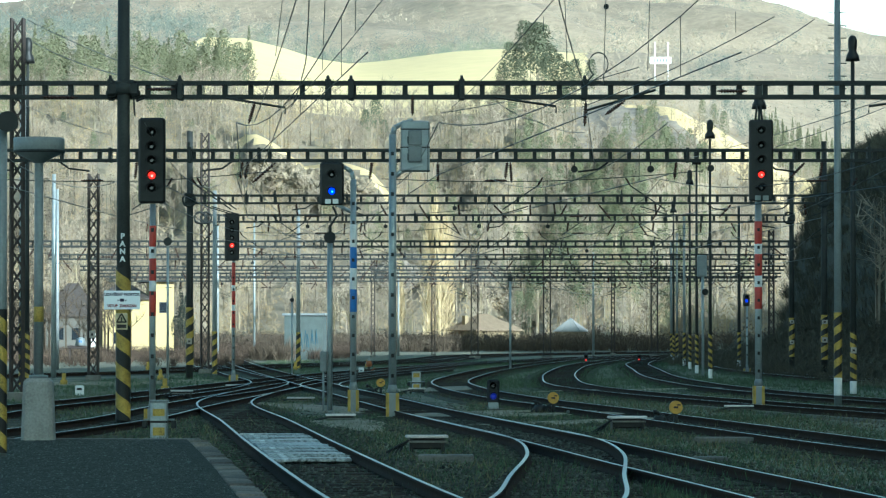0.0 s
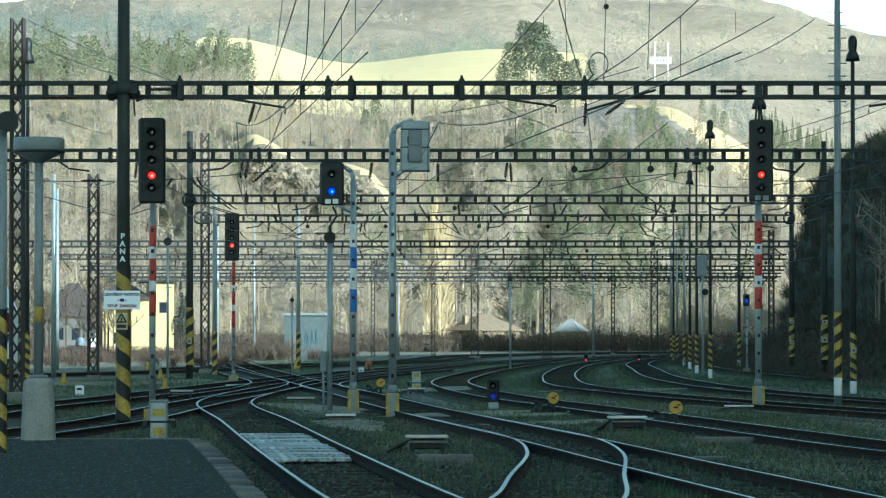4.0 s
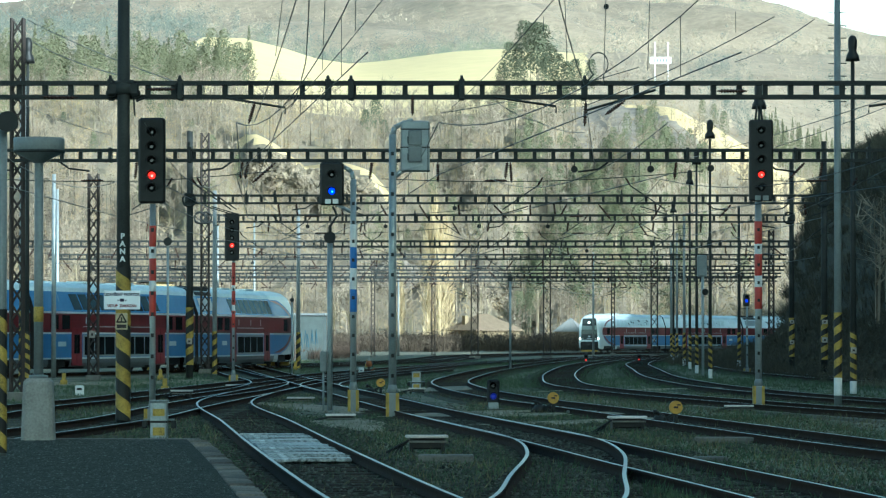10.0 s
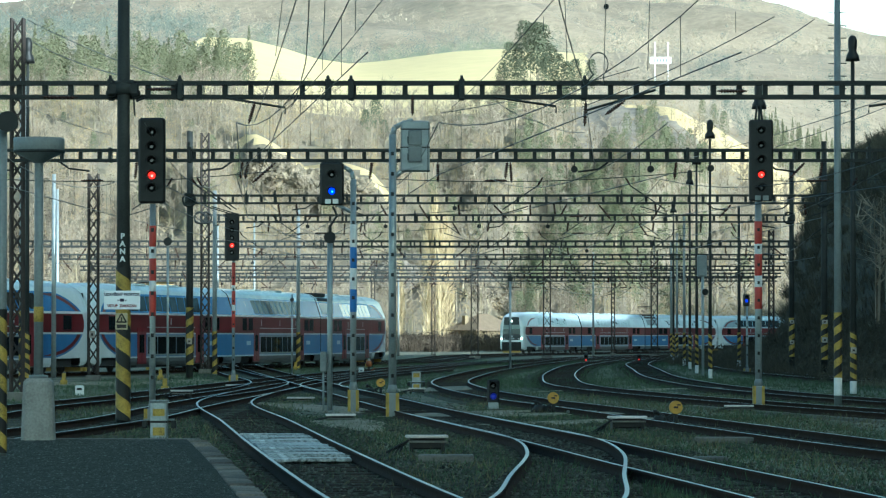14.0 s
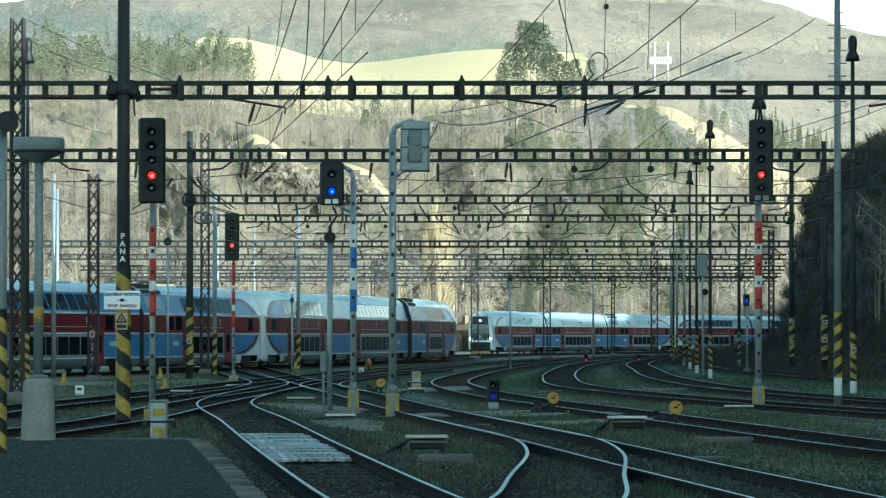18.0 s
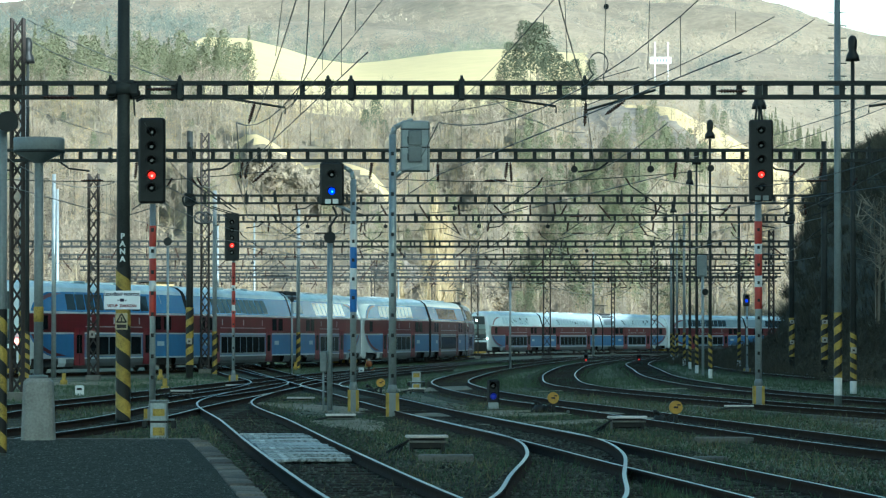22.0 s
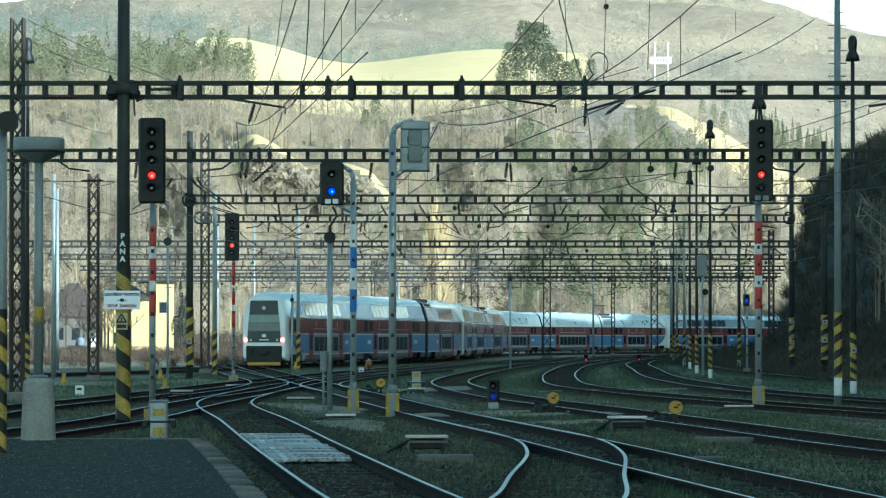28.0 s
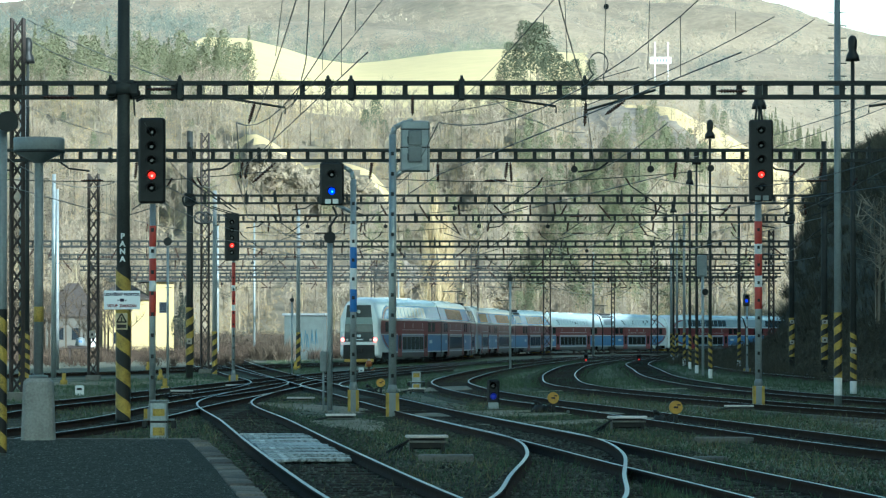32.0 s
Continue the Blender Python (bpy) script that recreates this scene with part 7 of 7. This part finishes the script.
tagged(raw("ballast_stones", v, f, M_STONE), "loose grey-brown ballast stones along the near tracks", "gravel", kind="stuff")


def grit(name, x, y, z, lo, hi, m, label, category="grit", seed=41):
    """Small loose bits, each a four-sided crumb."""
    r = np.random.RandomState(seed)
    n = len(x)
    c = np.column_stack([x, y, z])
    e = r.uniform(0.5, 1.4, (n, 4, 3)) * tet[None] * r.uniform(lo, hi, n)[:, None, None]
    e[:, :, 2] *= 0.6
    v = (c[:, None] + e).reshape(-1, 3)
    return tagged(raw(name, v, (tri[None] + 4 * np.arange(n)[:, None, None]).reshape(-1, 3), m), label, category, kind="stuff")


M_GRIT = mat("platform_grit", (0.115, 0.13, 0.105), 0.95, var=0.5, scale=5, island=0.7)
r_ = np.random.RandomState(51)
gy_ = r_.uniform(40, 65.5, 16000)
gx_ = r_.uniform(-8.5, 0, 16000) + np.interp(gy_, (40, 66), (-1.9, -4.6))
grit("platform_grit", gx_, gy_, np.full(16000, 0.301), 0.004, 0.013, M_GRIT, "fine grit and worn patches on the asphalt platform")
M_DEBRIS = mat("yard_debris", (0.16, 0.14, 0.10), 0.95, var=0.6, scale=5, island=0.7)
gy_ = r_.uniform(43, 120, 14000)
gx_ = r_.uniform(-0.12, 0.12, 14000) * gy_
ok_ = ~((gx_ < np.interp(gy_, (44, 55, 68), (-1.7, -3.0, -4.6))) & (gy_ < 66.5))
grit("yard_debris", gx_[ok_], gy_[ok_], np.full(int(ok_.sum()), 0.01), 0.008, 0.035, M_DEBRIS, "scattered stones, leaves and bits on the yard ground", "debris", 43)

# white frame with a board, standing on the hill
hx_, hy_ = 60.25, 1090.0
ob = thing("hill_frame", (hx_, hy_, float(height(hx_, hy_))), "white two-legged frame with a white board on the hill", "frame")
for s_ in (-1, 1):
    part("leg", tubem((s_ * 1.8, 0, -1), (s_ * 1.8, 0, 83.38 - float(height(hx_, hy_))), 0.2, seg=8), M_WHITE, ob)
zb = 78.38 - float(height(hx_, hy_))
part("board", boxm(-3.2, 2.7, -0.15, 0.15, zb - 1.0, zb + 0.9, 0.05), M_WHITE, ob)
for k in range(5):
    part("letter_bar", boxm(-2.2 + k * 0.85, -1.75 + k * 0.85, -0.2, -0.16, zb - 0.5, zb + 0.4), M_GREY, ob)

# climbing rungs on the tall grey mast
ob = thing("mast_rungs", (11.18, 112, 0), "short steel climbing rungs on a tall grey mast", "rungs")
for k in range(8):
    zz = 8.68 + k * 0.36
    part("rung", tubem((-0.26, 0, zz), (0.26, 0, zz), 0.014, seg=6), M_STEEL, ob)
# round end plates where gantry beams meet their masts
for x, y in ((-11.93, 186.0), (17.85, 186.0), (18.71, 214.0), (-12.81, 214.0), (-13.14, 214.0)):
    ob = thing("end_bracket", (x, y - 0.27, 8.45), "round dark bracket holding a gantry beam on its mast", "bracket", "gantry brackets")
    bm = bmesh.new()
    hoop = [(0.3 * math.sin(t), 0, 0.3 * math.cos(t)) for t in np.linspace(0, 2 * math.pi, 17)]
    wire(bm, hoop, 0.06)
    part("ring", bm, M_STEEL, ob)

# bare tan earth worn between the tracks
M_TAN = mat("bare_tan_earth", (0.38, 0.33, 0.25), 0.97, col2=(0.17, 0.16, 0.11), scale=0.9, bump=0.7, bscale=16, spec=0.1)


def earth_patch(x, y, rx, ry, rz, seed):
    r = random.Random(seed)
    bm = bmesh.new()
    n = 40
    ph = [r.uniform(0, 6.28) for _ in range(4)]
    c = bm.verts.new((0, 0, 0.055))
    edge, low = [], []
    for k in range(n):
        a = 2 * math.pi * k / n
        q = 1 + 0.14 * math.sin(3 * a + ph[0]) + 0.09 * math.sin(5 * a + ph[1]) + 0.06 * math.sin(11 * a + ph[2])
        edge.append(bm.verts.new((rx * 0.86 * q * math.cos(a), ry * 0.86 * q * math.sin(a), 0.035)))
        low.append(bm.verts.new((rx * q * math.cos(a), ry * q * math.sin(a), -0.03)))
    for k in range(n):
        j = (k + 1) % n
        bm.faces.new((c, edge[k], edge[j]))
        bm.faces.new((edge[k], low[k], low[j], edge[j]))
    ob = new("earth_patch", mesh_of(bm, "earth_patch", M_TAN))
    ob.matrix_basis = pose(x, y, 0, 0, 0, rz)
    return tagged(ob, "worn patch of bare tan earth between the tracks", "ground", "earth patches", kind="structure")


for k, ((x, y), rx, ry, rz) in enumerate((((-2.09, 90.41), 0.95, 6.0, 4), ((-3.82, 112.1), 1.1, 9.0, 12), ((2.55, 101.54), 1.6, 5.0, -50), ((3.13, 92.81), 0.9, 5.0, -30), ((0.68, 103.04), 1.0, 5.0, -20), ((-0.3, 150.66), 1.5, 10.0, -10), ((-11.5, 177.35), 2.6, 9.0, 0), ((-15.04, 168.8), 2.4, 8.0, 10), ((8.3, 150.66), 1.0, 8.0, -40))):
    earth_patch(x, y, rx, ry, rz, 70 + k)

# buffer stop with a white board, before the scrub
ob = thing("buffer_stop", (-26.76, 290, 0), "dark buffer stop beam carrying a white sign board", "buffer stop")
part("beam", boxm(-0.75, 0.75, -0.15, 0.15, 1.15, 1.38, 0.03), M_RUST, ob)
for s_ in (-1, 1):
    part("strut", tubem((s_ * 0.6, 0, 1.2), (s_ * 0.6, 2.2, -0.1), 0.08, seg=6), M_RUST, ob)
    part("upright", boxm(s_ * 0.6 - 0.07, s_ * 0.6 + 0.07, -0.07, 0.07, -0.1, 1.2, 0.01), M_RUST, ob)
part("board", lathe(bmesh.new(), [(0.42, 0.0), (0.3, 0.5), (0.12, 0.62)], 4, at=(0.2, 0, 1.38)), M_GREY, ob, "pale sign board")
part("dot", tubem((0.2, -0.32, 1.68), (0.2, -0.3, 1.68), 0.11, seg=12), M_BLUE, ob)

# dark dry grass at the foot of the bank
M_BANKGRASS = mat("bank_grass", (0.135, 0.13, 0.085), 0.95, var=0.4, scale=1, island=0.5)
r_ = np.random.RandomState(77)
n_ = 90000
by_ = r_.uniform(150, 340, n_)
bx_ = foot(by_) + r_.uniform(-6.5, 7.0, n_)
for key in "efg":
    q_ = PATHS[key]
    far_ = np.min(np.abs(np.interp(by_, q_[:, 1], q_[:, 0])[:, None] - bx_[:, None]), axis=1) > 1.3 if np.all(np.diff(q_[:, 1]) > 0) else np.full(len(by_), True)
    bx_, by_ = bx_[far_], by_[far_]
n_ = len(bx_)
base_ = np.column_stack([bx_, by_, height(bx_, by_) - 0.05])
an_ = r_.uniform(0, 6.28, n_)
sd_ = np.column_stack([np.cos(an_), np.sin(an_), np.zeros(n_)]) * 0.022
tip_ = base_ + np.column_stack([r_.normal(0, 0.16, n_), r_.normal(0, 0.16, n_), r_.uniform(0.12, 0.5, n_)])
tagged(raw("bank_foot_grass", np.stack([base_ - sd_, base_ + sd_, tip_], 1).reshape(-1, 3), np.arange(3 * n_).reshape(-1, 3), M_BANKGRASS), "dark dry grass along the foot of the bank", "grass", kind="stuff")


# small warning plates wired to the masts
M_PLATE = mat("weathered_plate", (0.40, 0.36, 0.31), 0.7, var=0.4, scale=6)
for x, y, z, w, h in ((-15.85, 178.7, 2.13, 0.13, 0.2), (-11.93, 186.1, 1.81, 0.13, 0.17), (17.96, 186.1, 1.87, 0.13, 0.16), (17.96, 186.1, 2.72, 0.13, 0.12), (18.89, 214.1, 2.83, 0.12, 0.12), (18.89, 214.1, 1.73, 0.12, 0.14), (14.1, 135.85, 1.55, 0.10, 0.13)):
    ob = thing("warning_plate", (x, y, z), "small weathered pale warning plate with a dark mark", "sign", "warning plates")
    part("plate", boxm(-w, w, -0.012, 0.012, -h * 0.8, h * 0.8, 0.006), M_PLATE, ob)
    part("mark", boxm(-w * 0.4, w * 0.4, -0.018, -0.013, -h * 0.3, h * 0.25), M_RUST, ob)


for key in "abcdefghikmol":
    track(key, "railway track with worn bright rails on dark ballast", conc=key in "e")

motions()
